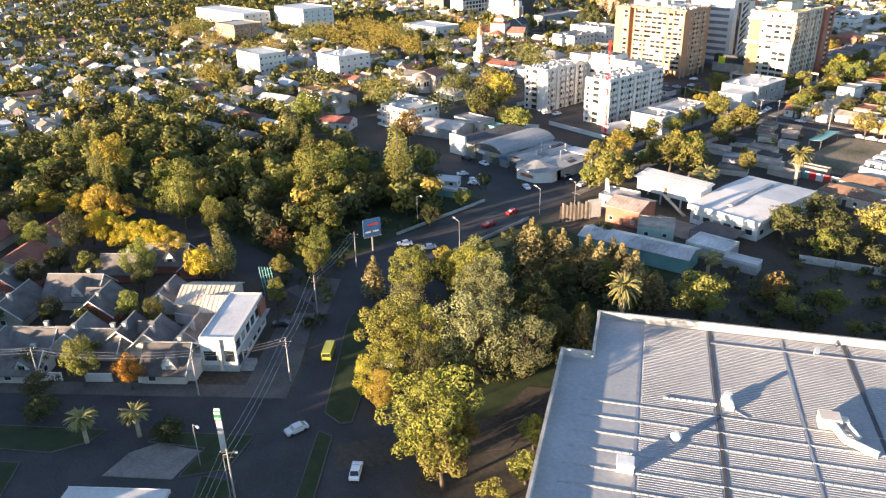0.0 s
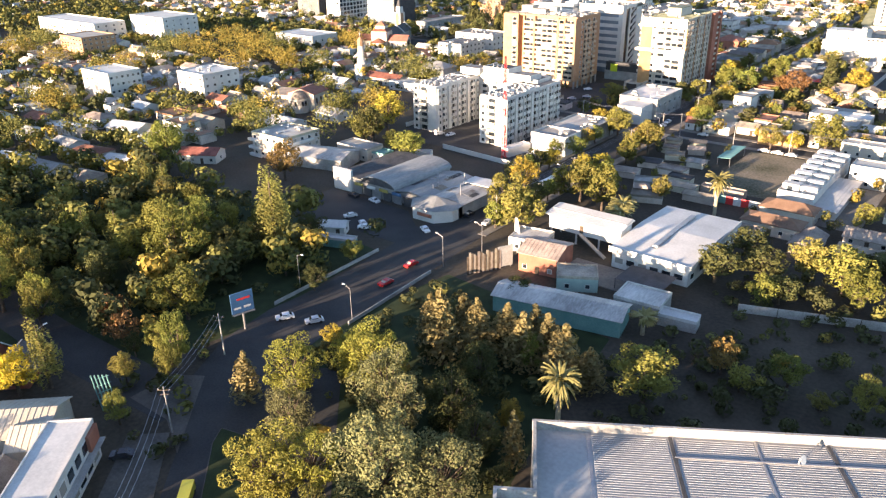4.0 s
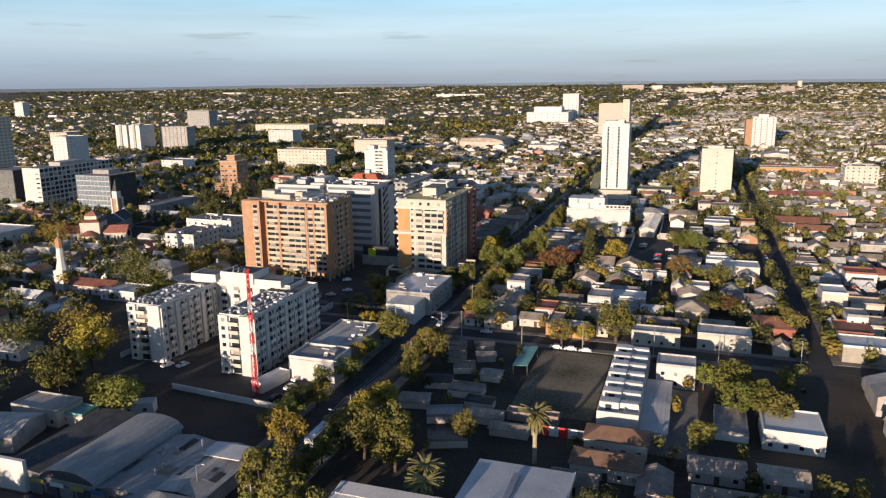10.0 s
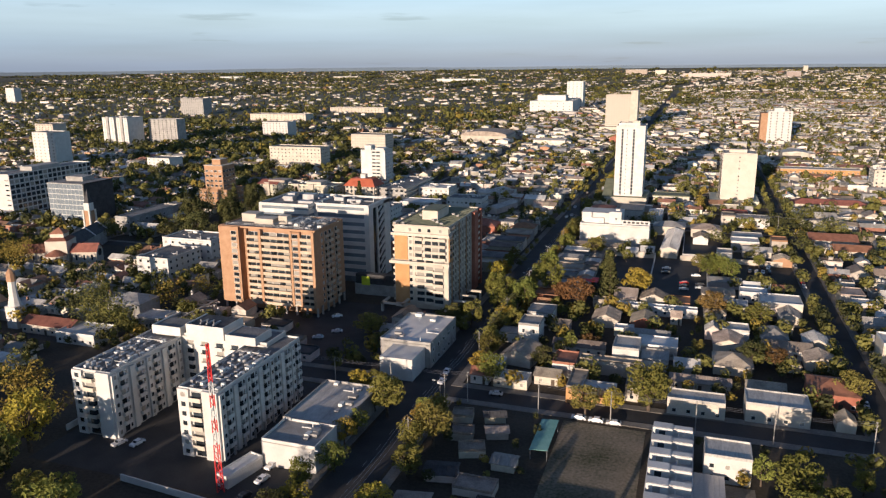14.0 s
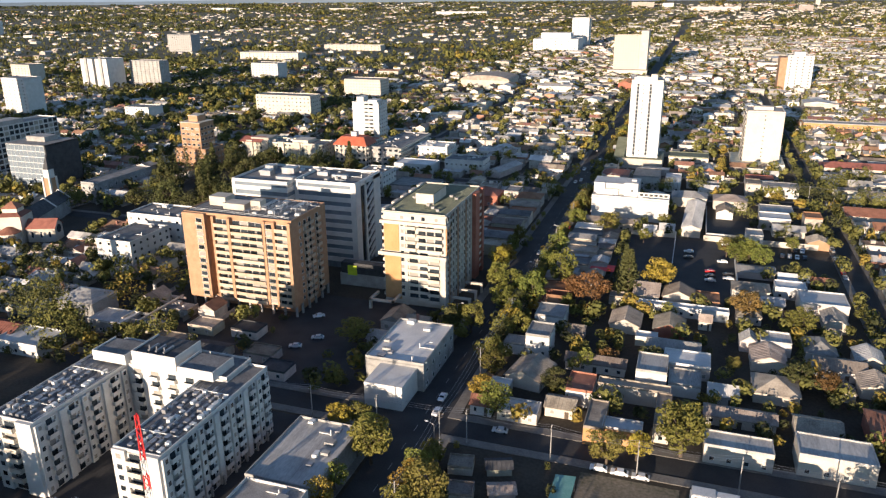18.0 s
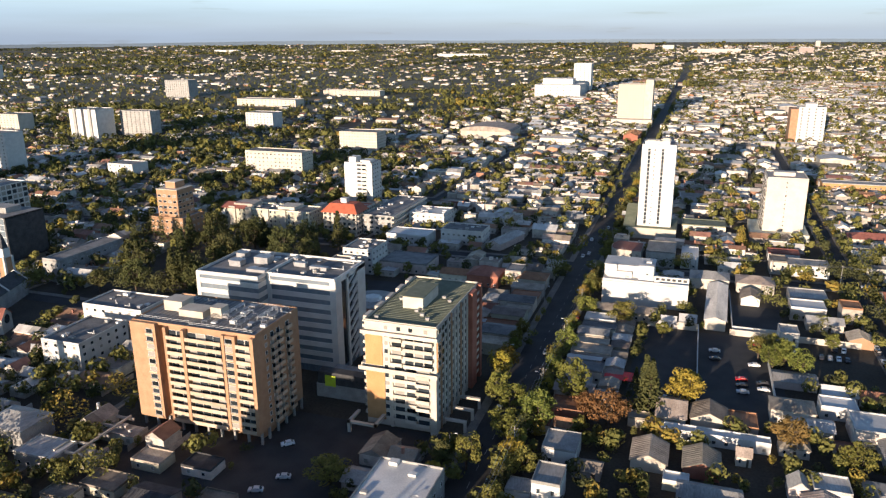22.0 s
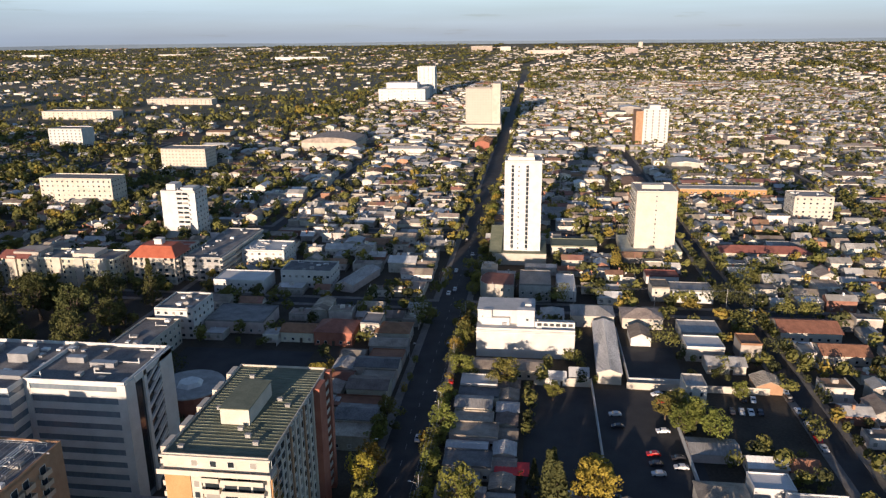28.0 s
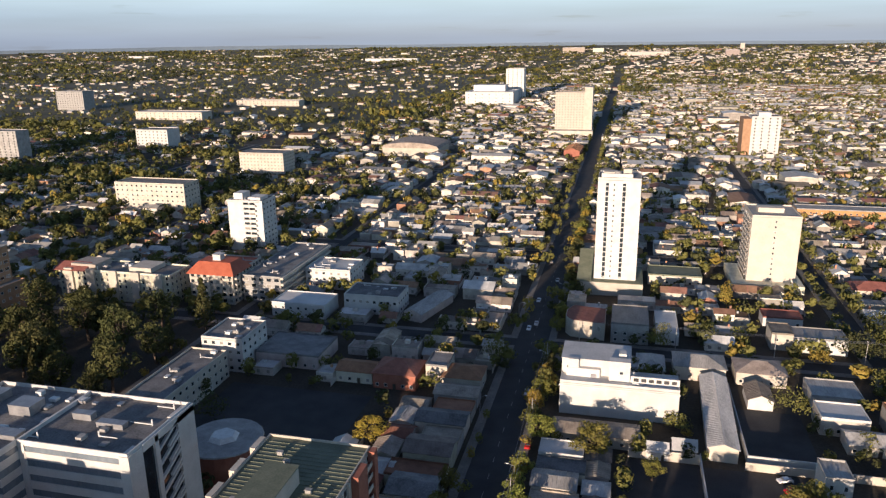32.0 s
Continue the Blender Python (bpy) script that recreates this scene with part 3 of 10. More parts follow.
# the pair of white apartment wings with their linking block
def apartment_wings():
    ob = thing("apartment_block", "white seven-storey apartment block with two wings and balconies", "apartment building")
    h, floors = 19.0, 7
    st = h / floors
    wings = ((26.5, 39.5, -106, -72, h), (63, 75.3, -107.5, -66, h))
    for x0, x1, y0, y1, hh in wings + ((30, 70, -76, -65, h + 1.0),):
        part("wall", Build().box(x0, x1, y0, y1, -0.3, hh - 0.2), WHITE, ob)
        flat_roof(ob, x0, x1, y0, y1, hh, ROOFING, WHITE, rim=0.6)
    for x0, x1, y0, y1, top in ((30, 40.5, -77.5, -69, 3.2), (42, 55.5, -76.6, -66, 4.4), (57, 67.5, -78, -69, 3.0)):
        part("penthouse", Build().box(x0, x1, y0, y1, h + 0.9, h + top).box(x0, x1, y0, y0 + 0.25, h + top, h + top + 0.5).box(x0, x0 + 0.25, y0 + 0.25, y1, h + top, h + top + 0.5).box(x1 - 0.25, x1, y0 + 0.25, y1, h + top, h + top + 0.5), WHITE, ob)
        part("penthouse_roof", Build().box(x0 + 0.27, x1 - 0.27, y0 + 0.27, y1 - 0.02, h + top, h + top + 0.08), DARKROOF if x0 == 42 else ROOFING, ob)
    for x in (46, 48.2, 50.6):
        part("flue", Build().box(x, x + 0.5, -75, -71, h + 4.5, h + 5.1).tube((x + 0.25, -74.5, h + 4.5), (x + 0.25, -74.5, h + 6.2), 0.2, 0.2, 6), METAL, ob)

    def stack(name, w, d, mat):
        """One balcony: floor slab, side cheeks and a front panel."""
        b = Build().box(-w / 2, w / 2, -d, 0, -0.18, 0.0).box(-w / 2 + 0.1, w / 2 - 0.1, -d, -d + 0.08, 0.0, 1.0).box(-w / 2, -w / 2 + 0.1, -d, 0, 0, 1.0).box(w / 2 - 0.1, w / 2, -d, 0, 0, 1.0)
        return b.mesh(name, mat)

    front, side = stack("balcony", 3.6, 1.3, CREAM), stack("balcony", 2.6, 1.0, WHITE)
    for x0, x1, y0, y1, _ in wings:
        fins = 5 if x0 < 50 else 7
        step = (y1 - y0) / fins
        for k in range(fins):
            part("fin", Build().box(x1, x1 + 0.6, y0 + step * k + (0 if k else -0.3), y0 + step * k + 1.7, -0.2, h - 0.3), WHITE, ob)
        part("front_pier", Build().box(x1 - 4.6, x1 + 0.02, y0 - 1.0, y0, -0.2, h + 0.5), WHITE, ob)
        part("front_pier", Build().box(x0 - 0.02, x0 + 3.4, y0 - 0.7, y0, -0.2, h + 0.3), WHITE, ob)
        for f in range(floors):
            z = f * st + 0.85
            window(ob, x0 + 1.7, y0 - 0.7, z, 1.5, 1.4, 0)
            window(ob, x0 + 5.6, y0, z - 0.65, 3.4, 2.1, 0)
            if f:
                part("balcony", front, None, ob, at=(x0 + 5.6, y0, z - 0.75))
            for k in range(fins):
                y = y0 + step * k + 1.7 + (step - 1.7) * 0.5
                window(ob, x1, y - 0.35, z - 0.65, 1.9, 2.0, 90)
                window(ob, x1, y + 1.45, z, 0.9, 1.2, 90)
                if k % 2 == 0:
                    window(ob, x1 + 0.6, y0 + step * k + 0.85, z, 1.1, 1.3, 90)
                if f:
                    part("balcony", side, None, ob, at=(x1, y - 0.35, z - 0.75), rz=90)
    for f in range(floors):
        z = f * st + 0.85
        for k in range(4):
            window(ob, 42.6 + k * 5.4, -76, z - 0.65, 2.6, 2.1, 0)
            if f:
                part("balcony", side, None, ob, at=(42.6 + k * 5.4, -76, z - 0.75))
    for k in range(8):
        part("column", Build().box(76.0, 76.5, -104 + 4.8 * k, -103.5 + 4.8 * k, -0.2, 2.5), CONCRETE, ob)
    r2 = random.Random(5)
    for x0, x1, y0, y1 in ((27.5, 38.8, -105, -79), (64, 74.6, -106.5, -79)):
        for u in np.arange(x0, x1, 1.9):
            b = Build()
            v = y0
            while v < y1 - 2:
                w, hh = r2.uniform(0.7, 1.3), r2.uniform(0.45, 1.0)
                if r2.random() < 0.72:
                    b.box(u, u + w, v, v + r2.uniform(0.7, 1.8), h + 0.2, h + 0.2 + hh)
                v += r2.uniform(1.6, 2.8)
            b.tube((u + 1.5, y0, h + 0.45), (u + 1.5, y1, h + 0.45), 0.09, 0.09, 5).tube((u + 1.7, y0 + 1, h + 0.3), (u + 1.7, y1 - 3, h + 0.3), 0.07, 0.07, 5)
            part("roof_plant", b, FRAME if int(u * 10) % 3 == 0 else METAL, ob)
        part("pipe_run", Build().tube((x0, y0 + 6, h + 0.7), (x1, y0 + 6, h + 0.7), 0.1, 0.1, 5).tube((x0, y1 - 3, h + 0.8), (x1, y1 - 3, h + 0.8), 0.12, 0.12, 5), FRAME, ob)
    keep(26, 76, -108, -64)


apartment_wings()


# the orange brick tower: piers, recessed balcony stacks, dark shaded flank
def brick_tower():
    x0, x1, y0, y1, h = 0.5, 45.0, 1.5, 26.5, 36.0
    ob = thing("apartment_tower", "thirteen-storey orange brick apartment tower with cream balconies", "apartment building")
    z0, floors = 4.2, 12
    st = (h - 1.2 - z0) / floors
    part("wall", Build().box(x0, x0 + 9.8, y0, y1, z0, h - 0.2).box(x0 + 12.6, x1, y0, y1, z0, h - 0.2).box(x0 + 9.8, x0 + 12.6, y0 + 3.2, y1, z0, h - 0.2).box(x0 + 2, x1 - 2, y0 + 4, y1 - 2, -0.3, z0), BRICK, ob)
    for k in range(10):
        part("piloti", Build().box(x0 + k * 4.85, x0 + k * 4.85 + 0.7, y0, y0 + 0.7, -0.2, z0), CONCRETE, ob)
    for k in range(5):
        part("piloti", Build().box(x1 - 0.7, x1, y0 + 4 + k * 5, y0 + 4.7 + k * 5, -0.2, z0), CONCRETE, ob)
    flat_roof(ob, x0, x1, y0 + 0.02, y1, h, ROOFING, BRICK, rim=0.5)
    for u0, u1, out, top in ((0.2, 9.7, 1.4, 0.3), (12.6, 13.6, 1.5, -0.3), (19.4, 20.5, 1.9, -0.3), (33.4, 34.4, 1.3, -0.3), (37.3, 38.3, 1.3, -0.3), (43.4, 44.55, 1.4, -0.2)):
        part("pier", Build().box(x0 + u0, x0 + u1, y0 - out, y0, z0 if u0 > 1 else z0 - 0.4, h + top), BRICK, ob)
    part("infill", Build().box(x0 + 34.4, x0 + 37.3, y0 - 0.8, y0, z0, h - 0.5), BRICK, ob)
    slabs = {}
    for u, w, n, out in ((16.5, 5.7, 2, 1.9), (26.95, 12.8, 4, 1.7), (40.85, 5.0, 2, 1.5)):
        slabs[w] = Build().box(-w / 2, w / 2, -out, 0, -0.16, 0.02).box(-w / 2, w / 2, -out, -out + 0.12, 0.02, 1.02).box(-w / 2, w / 2, -out - 0.08, -out + 0.16, 1.02, 1.1).mesh("balcony", BALC)
        for f in range(floors):
            z = z0 + f * st
            part("balcony", slabs[w], None, ob, at=(x0 + u, y0, z))
            for k in range(n):
                window(ob, x0 + u + (k - (n - 1) / 2) * w / n, y0 - (0.5 if (f * 3 + k * 5) % 4 == 0 else 0.0), z + 0.06, w / n - 0.12, 2.25, 0)
    sill = Build().box(-1.5, 1.5, -0.35, 0, -0.5, -0.02).mesh("window_box", BALC)
    for f in range(floors):
        z = z0 + f * st
        for u, out, w in ((7.4, 1.4, 2.6), (35.85, 0.8, 2.7)):
            window(ob, x0 + u, y0 - out, z + 0.75, w, 1.6, 0)
            part("window_box", sill, None, ob, at=(x0 + u, y0 - out, z + 0.75))
        window(ob, x0 + 11.2, y0 + 3.2, z + 0.9, 0.9, 1.1, 0)
    side = Build().box(-1.5, 1.5, -1.1, 0, -0.14, 0.02).box(-1.5, 1.5, -1.1, -1.0, 0.02, 1.0).box(-1.5, -1.4, -1.0, 0, 0.02, 1.0).box(1.4, 1.5, -1.0, 0, 0.02, 1.0).mesh("balcony", BALC)
    west = Build().box(-2.2, 2.2, -1.2, 0, -0.14, 0.02).box(-2.2, 2.2, -1.2, -1.1, 0.02, 1.0).box(-2.2, -2.1, -1.1, 0, 0.02, 1.0).box(2.1, 2.2, -1.1, 0, 0.02, 1.0).mesh("balcony", BALC)
    for f in range(floors):
        z = z0 + f * st
        for y in (10.5, 14.0, 19.5):
            part("balcony", side, None, ob, at=(x1, y, z), rz=90)
            window(ob, x1, y, z + 0.12, 2.0, 2.1, 90)
        window(ob, x1, 7.0, z + 0.9, 1.2, 1.3, 90)
        for y in (6, 17):
            part("balcony", west, None, ob, at=(x0, y, z), rz=-90)
            window(ob, x0, y, z + 0.12, 2.6, 2.1, -90)
    roof_unit(ob, 8, 15, h, 7, 6, 3.4, CREAM)
    roof_unit(ob, 17, 12, h, 9, 6, 2.2, CREAM)
    roof_unit(ob, 25, 13, h, 4, 4, 3.4, CREAM)
    for k in range(7):                                       # steel racks with pipes along the roof
        xa, ya = 24 + 2.9 * k, 5 + (k * 7) % 9
        b = Build()
        for dy in (0, 4.5, 9):
            b.tube((xa, ya + dy, h), (xa, ya + dy, h + 1.5), 0.08, 0.08, 5).tube((xa + 1.9, ya + dy, h), (xa + 1.9, ya + dy, h + 1.5), 0.08, 0.08, 5).tube((xa, ya + dy, h + 1.5), (xa + 1.9, ya + dy, h + 1.5), 0.08, 0.08, 5)
        for dx in (0.2, 0.9, 1.6):
            b.tube((xa + dx, ya - 1, h + 1.55), (xa + dx, ya + 10, h + 1.55), 0.11, 0.11, 5)
        part("pipe_rack", b, FRAME if k % 2 else METAL, ob)
    for xa, xb, ya in ((2, 20, 4), (3, 18, 23), (21, 43, 3.2), (26, 43, 24.5)):
        part("roof_rail", Build().tube((xa, ya, h + 1.1), (xb, ya, h + 1.1), 0.05, 0.05, 5).tube((xa, ya, h + 0.6), (xb, ya, h + 0.6), 0.04, 0.04, 5).tube((xa, ya, h), (xa, ya, h + 1.1), 0.05, 0.05, 5).tube((xb, ya, h), (xb, ya, h + 1.1), 0.05, 0.05, 5), FRAME, ob)
    clutter(ob, x0 + 20, x1, y0 + 2, y1, h + 0.05, 14, 4)
    rib = Build()
    for k in range(26):
        rib.box(x0 + 1 + k * 1.7, x0 + 1.12 + k * 1.7, y0 + 0.5, y1 - 0.5, h + 0.05, h + 0.17)
    part("roof_rib", rib, SHEET, ob, kind="stuff")
    keep(x0 - 2, x1 + 2, y0 - 4, y1)


brick_tower()


# the cream and ochre tower with a green sheet roof
def cream_tower():
    x0, x1, y0, y1, h = 69.5, 93.5, 25.0, 70.0, 35.5
    ob = thing("apartment_tower", "twelve-storey ochre and cream apartment tower with a green roof", "apartment building")
    floors, z0 = 12, 2.6
    st = (h - z0) / floors
    part("wall", Build().box(x0, x1, y0, y1, -0.3, h - 0.2), CREAM, ob)
    part("brick_pier", Build().box(x0 + 0.2, x0 + 6.6, y0 - 0.25, y0, 2.0, 20.0).box(x0 + 0.2, x0 + 6.0, y0 - 0.25, y0, 20.9, h - 3.6), OCHRE, ob)
    part("brick_pier", Build().box(x1, x1 + 0.3, y0 + 0.4, y0 + 5.5, 20.9, h - 3.6), OCHRE, ob)
    part("brick_pier", Build().box(x1, x1 + 1.6, y0 + 33, y0 + 38.5, 0, h + 0.3), REDBRICK, ob)
    part("brick_pier", Build().box(x1, x1 + 1.6, y1 - 2.0, y1, 0, h + 0.3), REDBRICK, ob)
    part("cornice", Build().box(x0 - 1.6, x1 + 0.9, y0 - 2.2, y0, 19.6, 20.1).box(x0 - 1.6, x1 + 0.9, y0 - 2.2, y0 - 2.0, 20.1, 20.9).box(x0 - 1.6, x0, y0, y0 + 5, 19.6, 20.9), CREAM, ob)
    part("terrace_floor", Build().box(x0 - 1.4, x1 + 0.7, y0 - 1.98, y0 - 0.3, 20.1, 20.18), DARKROOF, ob)
    part("cornice", Build().box(x0 - 1.0, x1 + 0.7, y0 - 1.4, y0 + 3, h - 3.9, h - 3.4).box(x0 - 1.0, x1 + 0.7, y0 - 1.4, y0 - 1.2, h - 3.4, h - 2.7), CREAM, ob)
    part("cornice", Build().box(x0 - 0.5, x1 + 0.5, y0 - 0.5, y0, h - 0.2, h + 0.3), CREAM, ob)
    part("corner_pier", Build().box(x1 - 1.7, x1 + 0.4, y0 - 1.6, y0 + 1, 0, 19.6), CREAM, ob)
    part("strip_pier", Build().box(x0 + 8.4, x0 + 9.4, y0 - 0.5, y0, 0, 19.6).box(x0 + 8.0, x0 + 8.6, y0 - 0.4, y0, 20.9, h - 3.9), CREAM, ob)
    flat_roof(ob, x0, x1, y0, y1, h, GREENROOF, CREAM, rim=0.6)

    def bay(w, d):
        return Build().box(-w / 2, w / 2, -d, 0, -0.16, 0.02).box(-w / 2, w / 2, -d, -d + 0.1, 0.02, 1.0).box(-w / 2, -w / 2 + 0.1, -d + 0.1, 0, 0.02, 1.0).box(w / 2 - 0.1, w / 2, -d + 0.1, 0, 0.02, 1.0).mesh("balcony", CREAM)

    bal, small, long_, out_ = bay(4.6, 1.2), bay(4.0, 1.1), bay(9.6, 1.5), bay(4.6, 2.4)
    for f in range(floors):
        z = z0 + f * st
        upper = z > 19.5
        if f == floors - 1:
            for u in (7.2, 11.5, 15.5, 20.5):
                window(ob, x0 + u, y0, z + 0.5, 1.5, 1.5, 0)
        else:
            window(ob, x0 + 7.3, y0 - 0.02, z + 0.7, 1.5, 1.6, 0)
            if upper:
                part("balcony", small, None, ob, at=(x0 + 10.8, y0, z))
                window(ob, x0 + 10.8, y0, z + 0.1, 3.4, 2.2, 0)
                part("balcony", long_, None, ob, at=(x0 + 18.2, y0, z))
                for u in (15.0, 18.2, 21.4):
                    window(ob, x0 + u, y0 - 0.01, z + 0.1, 3.0, 2.3, 0)
            else:
                for u in (11.6, 15.6):
                    part("balcony", small, None, ob, at=(x0 + u, y0, z))
                    window(ob, x0 + u, y0, z + 0.1, 3.5, 2.3, 0)
                part("balcony", out_, None, ob, at=(x0 + 20.0, y0, z))
                window(ob, x0 + 20.0, y0 - 0.9, z + 0.1, 3.9, 2.3, 0)
        for k in range(9):
            window(ob, x1 + (0.3 if upper and k < 2 else 0), y0 + 2 + k * 3.4, z + 0.5, 2.5, 1.9, 90)
        for k in range(2):
            window(ob, x1, y0 + 40.5 + k * 2.2, z + 0.8, 1.2, 1.4, 90)
        for k in range(3):
            part("balcony", bal, None, ob, at=(x0, y0 + 3.4 + k * 10, z), rz=-90)
        part("balcony", small, None, ob, at=(x1, y0 + 41.5, z), rz=90)
    for k in range(10):
        part("pier", Build().box(x1, x1 + 0.45, y0 + 3.3 + k * 3.4, y0 + 4.1 + k * 3.4, 0, h - 3.9 if k < 2 else h + 0.2), CREAM if k % 3 else BRICK, ob)
    seam = Build()
    for k in range(int((y1 - y0 - 1) / 1.4)):
        seam.box(x0 + 0.4, x1 - 0.4, y0 + 0.6 + 1.4 * k, y0 + 0.7 + 1.4 * k, h + 0.05, h + 0.14)
    part("roof_seam", seam, GREENROOF, ob, kind="stuff")
    part("plant_room", Build().box(77, 84, 39, 54, h, h + 4), CREAM, ob)
    part("plant_roof", Build().box(76.8, 84.2, 38.8, 54.2, h + 4, h + 4.2), GREENROOF, ob)
    for k in range(12):
        roof_unit(ob, x0 + 3 + (k * 7.3) % 19, y0 + 3 + (k * 11.7) % 38, h, 1.2, 0.8, 0.8, CONCRETE, "roof_vent")
    for k in range(5):
        part("side_parapet", Build().box(x0 - 1.3, x0, y0 + 2 + k * 9, y0 + 7 + k * 9, h - 1.0, h + 0.8), CREAM, ob)
    keep(x0 - 3, x1 + 6, y0 - 8, y1)


cream_tower()


# the white office building with bands of glass
def banded_office():
    ob = thing("office_building", "white nine-storey office building with dark window bands", "office building")
    for x0, x1, y0, y1, h in ((-9.5, 17, 47, 77, 36.5), (17, 45, 53, 77, 36.5)):
        part("wall", Build().box(x0 + 0.1, x1 - 0.1, y0 + 0.25, y1 - 0.1, -0.3, h - 0.3), SKYGLASS, ob)
        flat_roof(ob, x0, x1, y0, y1, h, ROOFING, WHITE, rim=1.0, t=0.3)
        for f in range(9):
            z = 3.0 + f * 3.75
            part("band", Build().box(x0, x1, y0, y0 + 0.25, z - 0.2, z + 1.75).box(x0, x0 + 0.25, y0 + 0.25, y1, z - 0.2, z + 1.75), WHITE, ob)
            part("band", Build().box(x1 - 0.25, x1 - 0.02, y0 + 0.25, y1 if x1 < 40 else 57, z - 0.2, z + 1.75), WHITE, ob)
        part("corner_pier", Build().box(x0 - 0.05, x0 + 1.6, y0 - 0.1, y0 + 1.2, 0, h), WHITE, ob)
    part("corner_pier", Build().box(43.0, 45.4, 52.7, 57.5, 0, 36.8), WHITE, ob)
    part("corner_pier", Build().box(43.0, 45.6, 70.5, 77.3, 0, 36.8), WHITE, ob)
    part("corner_pier", Build().box(44.9, 45.6, 61.6, 63.0, 0, 36.8).box(44.9, 45.6, 57.5, 77.3, 35.4, 37.2), WHITE, ob)
    part("end_glazing", Build().box(44.88, 45.0, 57.5, 70.5, 2, 35.4), GLASS, ob)
    for k in range(9):
        z = 2.5 + k * 3.75
        part("brace", Build().slab([(45.0, 63.0, z + 0.5), (45.6, 63.0, z + 0.5), (45.6, 70.5, z + 3.9), (45.0, 70.5, z + 3.9)], 0.7).slab([(45.0, 66.5, z - 0.6), (45.6, 66.5, z - 0.6), (45.6, 70.5, z + 1.3), (45.0, 70.5, z + 1.3)], 0.6), WHITE, ob)
    for x, y, w, d, hh in ((0, 60, 5, 4, 2.2), (8, 66, 6, 5, 2.6), (24, 66, 5, 2, 1.6), (33, 64, 7, 2, 1.3), (-4, 70, 4, 4, 2), (12, 55, 8, 3, 1.2)):
        roof_unit(ob, x, y, 36.5, w, d, hh, METAL, "air_handler")
    clutter(ob, -8, 44, 54, 76, 36.55, 26, 9)
    part("podium", Build().box(45, 66, 36, 52, -0.2, 5.0), CONCRETE, ob)
    part("sign_panel", Build().box(48.5, 52.5, 35.8, 36, 4.5, 8.5), LIME, ob, "bright lime sign panel")
    part("podium_wall", Build().box(45.5, 68, 36.2, 40, 5, 9.5), DARKROOF, ob)
    keep(-10, 68, 34, 78)


banded_office()

# smaller landmarks
b1 = block("shop_building", "white stepped commercial building with blind side walls", 127.3, 165.5, 161, 172, 11.5, 3, WHITE, WHITEROOF, sides="w", pitch=5)
part("upper_wall", Build().box(127.3, 149.8, 168, 182, 0, 17.0), WHITE, b1)
part("upper_wall", Build().box(129, 140, 166, 180, 11, 14.5), WHITE, b1)
part("upper_roof", Build().box(127.0, 150.1, 167.7, 182.3, 17.0, 17.2), WHITEROOF, b1)
part("upper_wall", Build().box(143, 149.8, 164.5, 168, 11, 18.6), WHITE, b1)
part("upper_wall", Build().box(129.5, 133, 166.2, 168, 11, 17.6), WHITE, b1)
part("string_course", Build().box(127.0, 165.8, 160.7, 161, 10.2, 10.6).box(150, 165.5, 163.6, 164, 12.2, 14.4), WHITE, b1)
for k in range(6):
    part("roof_vent", Build().box(151 + 2.4 * k, 152.6 + 2.4 * k, 163.4, 163.6, 12.7, 13.8), DARKROOF, b1)
for x in (130.5, 147):
    window(b1, x, 164.5 if x > 140 else 168, 14.2, 1.2, 1.0, 0)
part("roof_tank", Build().box(146, 148.5, 170, 173, 17.2, 19.2), WHITE, b1)
keep(127, 166, 158, 184)

wt = thing("apartment_tower", "slim white twenty-storey tower with dark window slots", "apartment building")
part("wall", Build().box(132.5, 152.5, 288, 308, -0.3, 56), WHITE, wt)
flat_roof(wt, 132.5, 152.5, 288, 308, 56.2, CONCRETE, WHITE, rim=1.0)
part("podium", Build().box(126, 156, 283, 312, -0.3, 6.5), CREAM, wt)
part("podium_roof", Build().box(126, 156, 283, 312, 6.5, 6.8), GREENROOF, wt)
spandrel = Build().box(0, 1.4, 0, 0.06, 0, 0.35).mesh("spandrel", FRAME)
for u in (3.4, 11.3):
    part("glazing_strip", Build().box(132.8 + u, 134.2 + u, 287.9, 288.0, 7.6, 54.6), GLASS, wt, "dark continuous window strip")
    for f in range(19):
        part("spandrel", spandrel, None, wt, at=(132.8 + u, 287.84, 8 + 2.5 * f))
for f in range(19):
    z = 8 + f * 2.52
    window(wt, 132.8 + 7.4, 288, z, 0.8, 1.0, 0)
    for u in (3, 7, 11, 15):
        window(wt, 152.5, 288 + u, z, 1.6, 1.5, 90)
part("roof_frame", Build().box(134, 148.5, 289, 289.3, 57.2, 59.0).box(134, 134.3, 289.3, 303, 57.2, 59.0).box(148.2, 148.5, 289.3, 303, 57.2, 59.0), WHITE, wt)
part("water_tank", Build().tube((141.5, 293, 56.2), (141.5, 293, 59.6), 1.6, 1.6, 14), CONCRETE, wt)
part("podium_slope", Build().slab([(124.5, 284, 7.0), (131.4, 284, 7.0), (131.4, 309, 16.0), (124.5, 309, 16.0)], 0.4), GREENROOF, wt)
roof_unit(wt, 138, 297, 56.2, 6, 6, 2.6, CREAM)
roof_unit(wt, 146, 299, 56.2, 4, 4, 3.6, CREAM)
keep(125, 157, 282, 313)

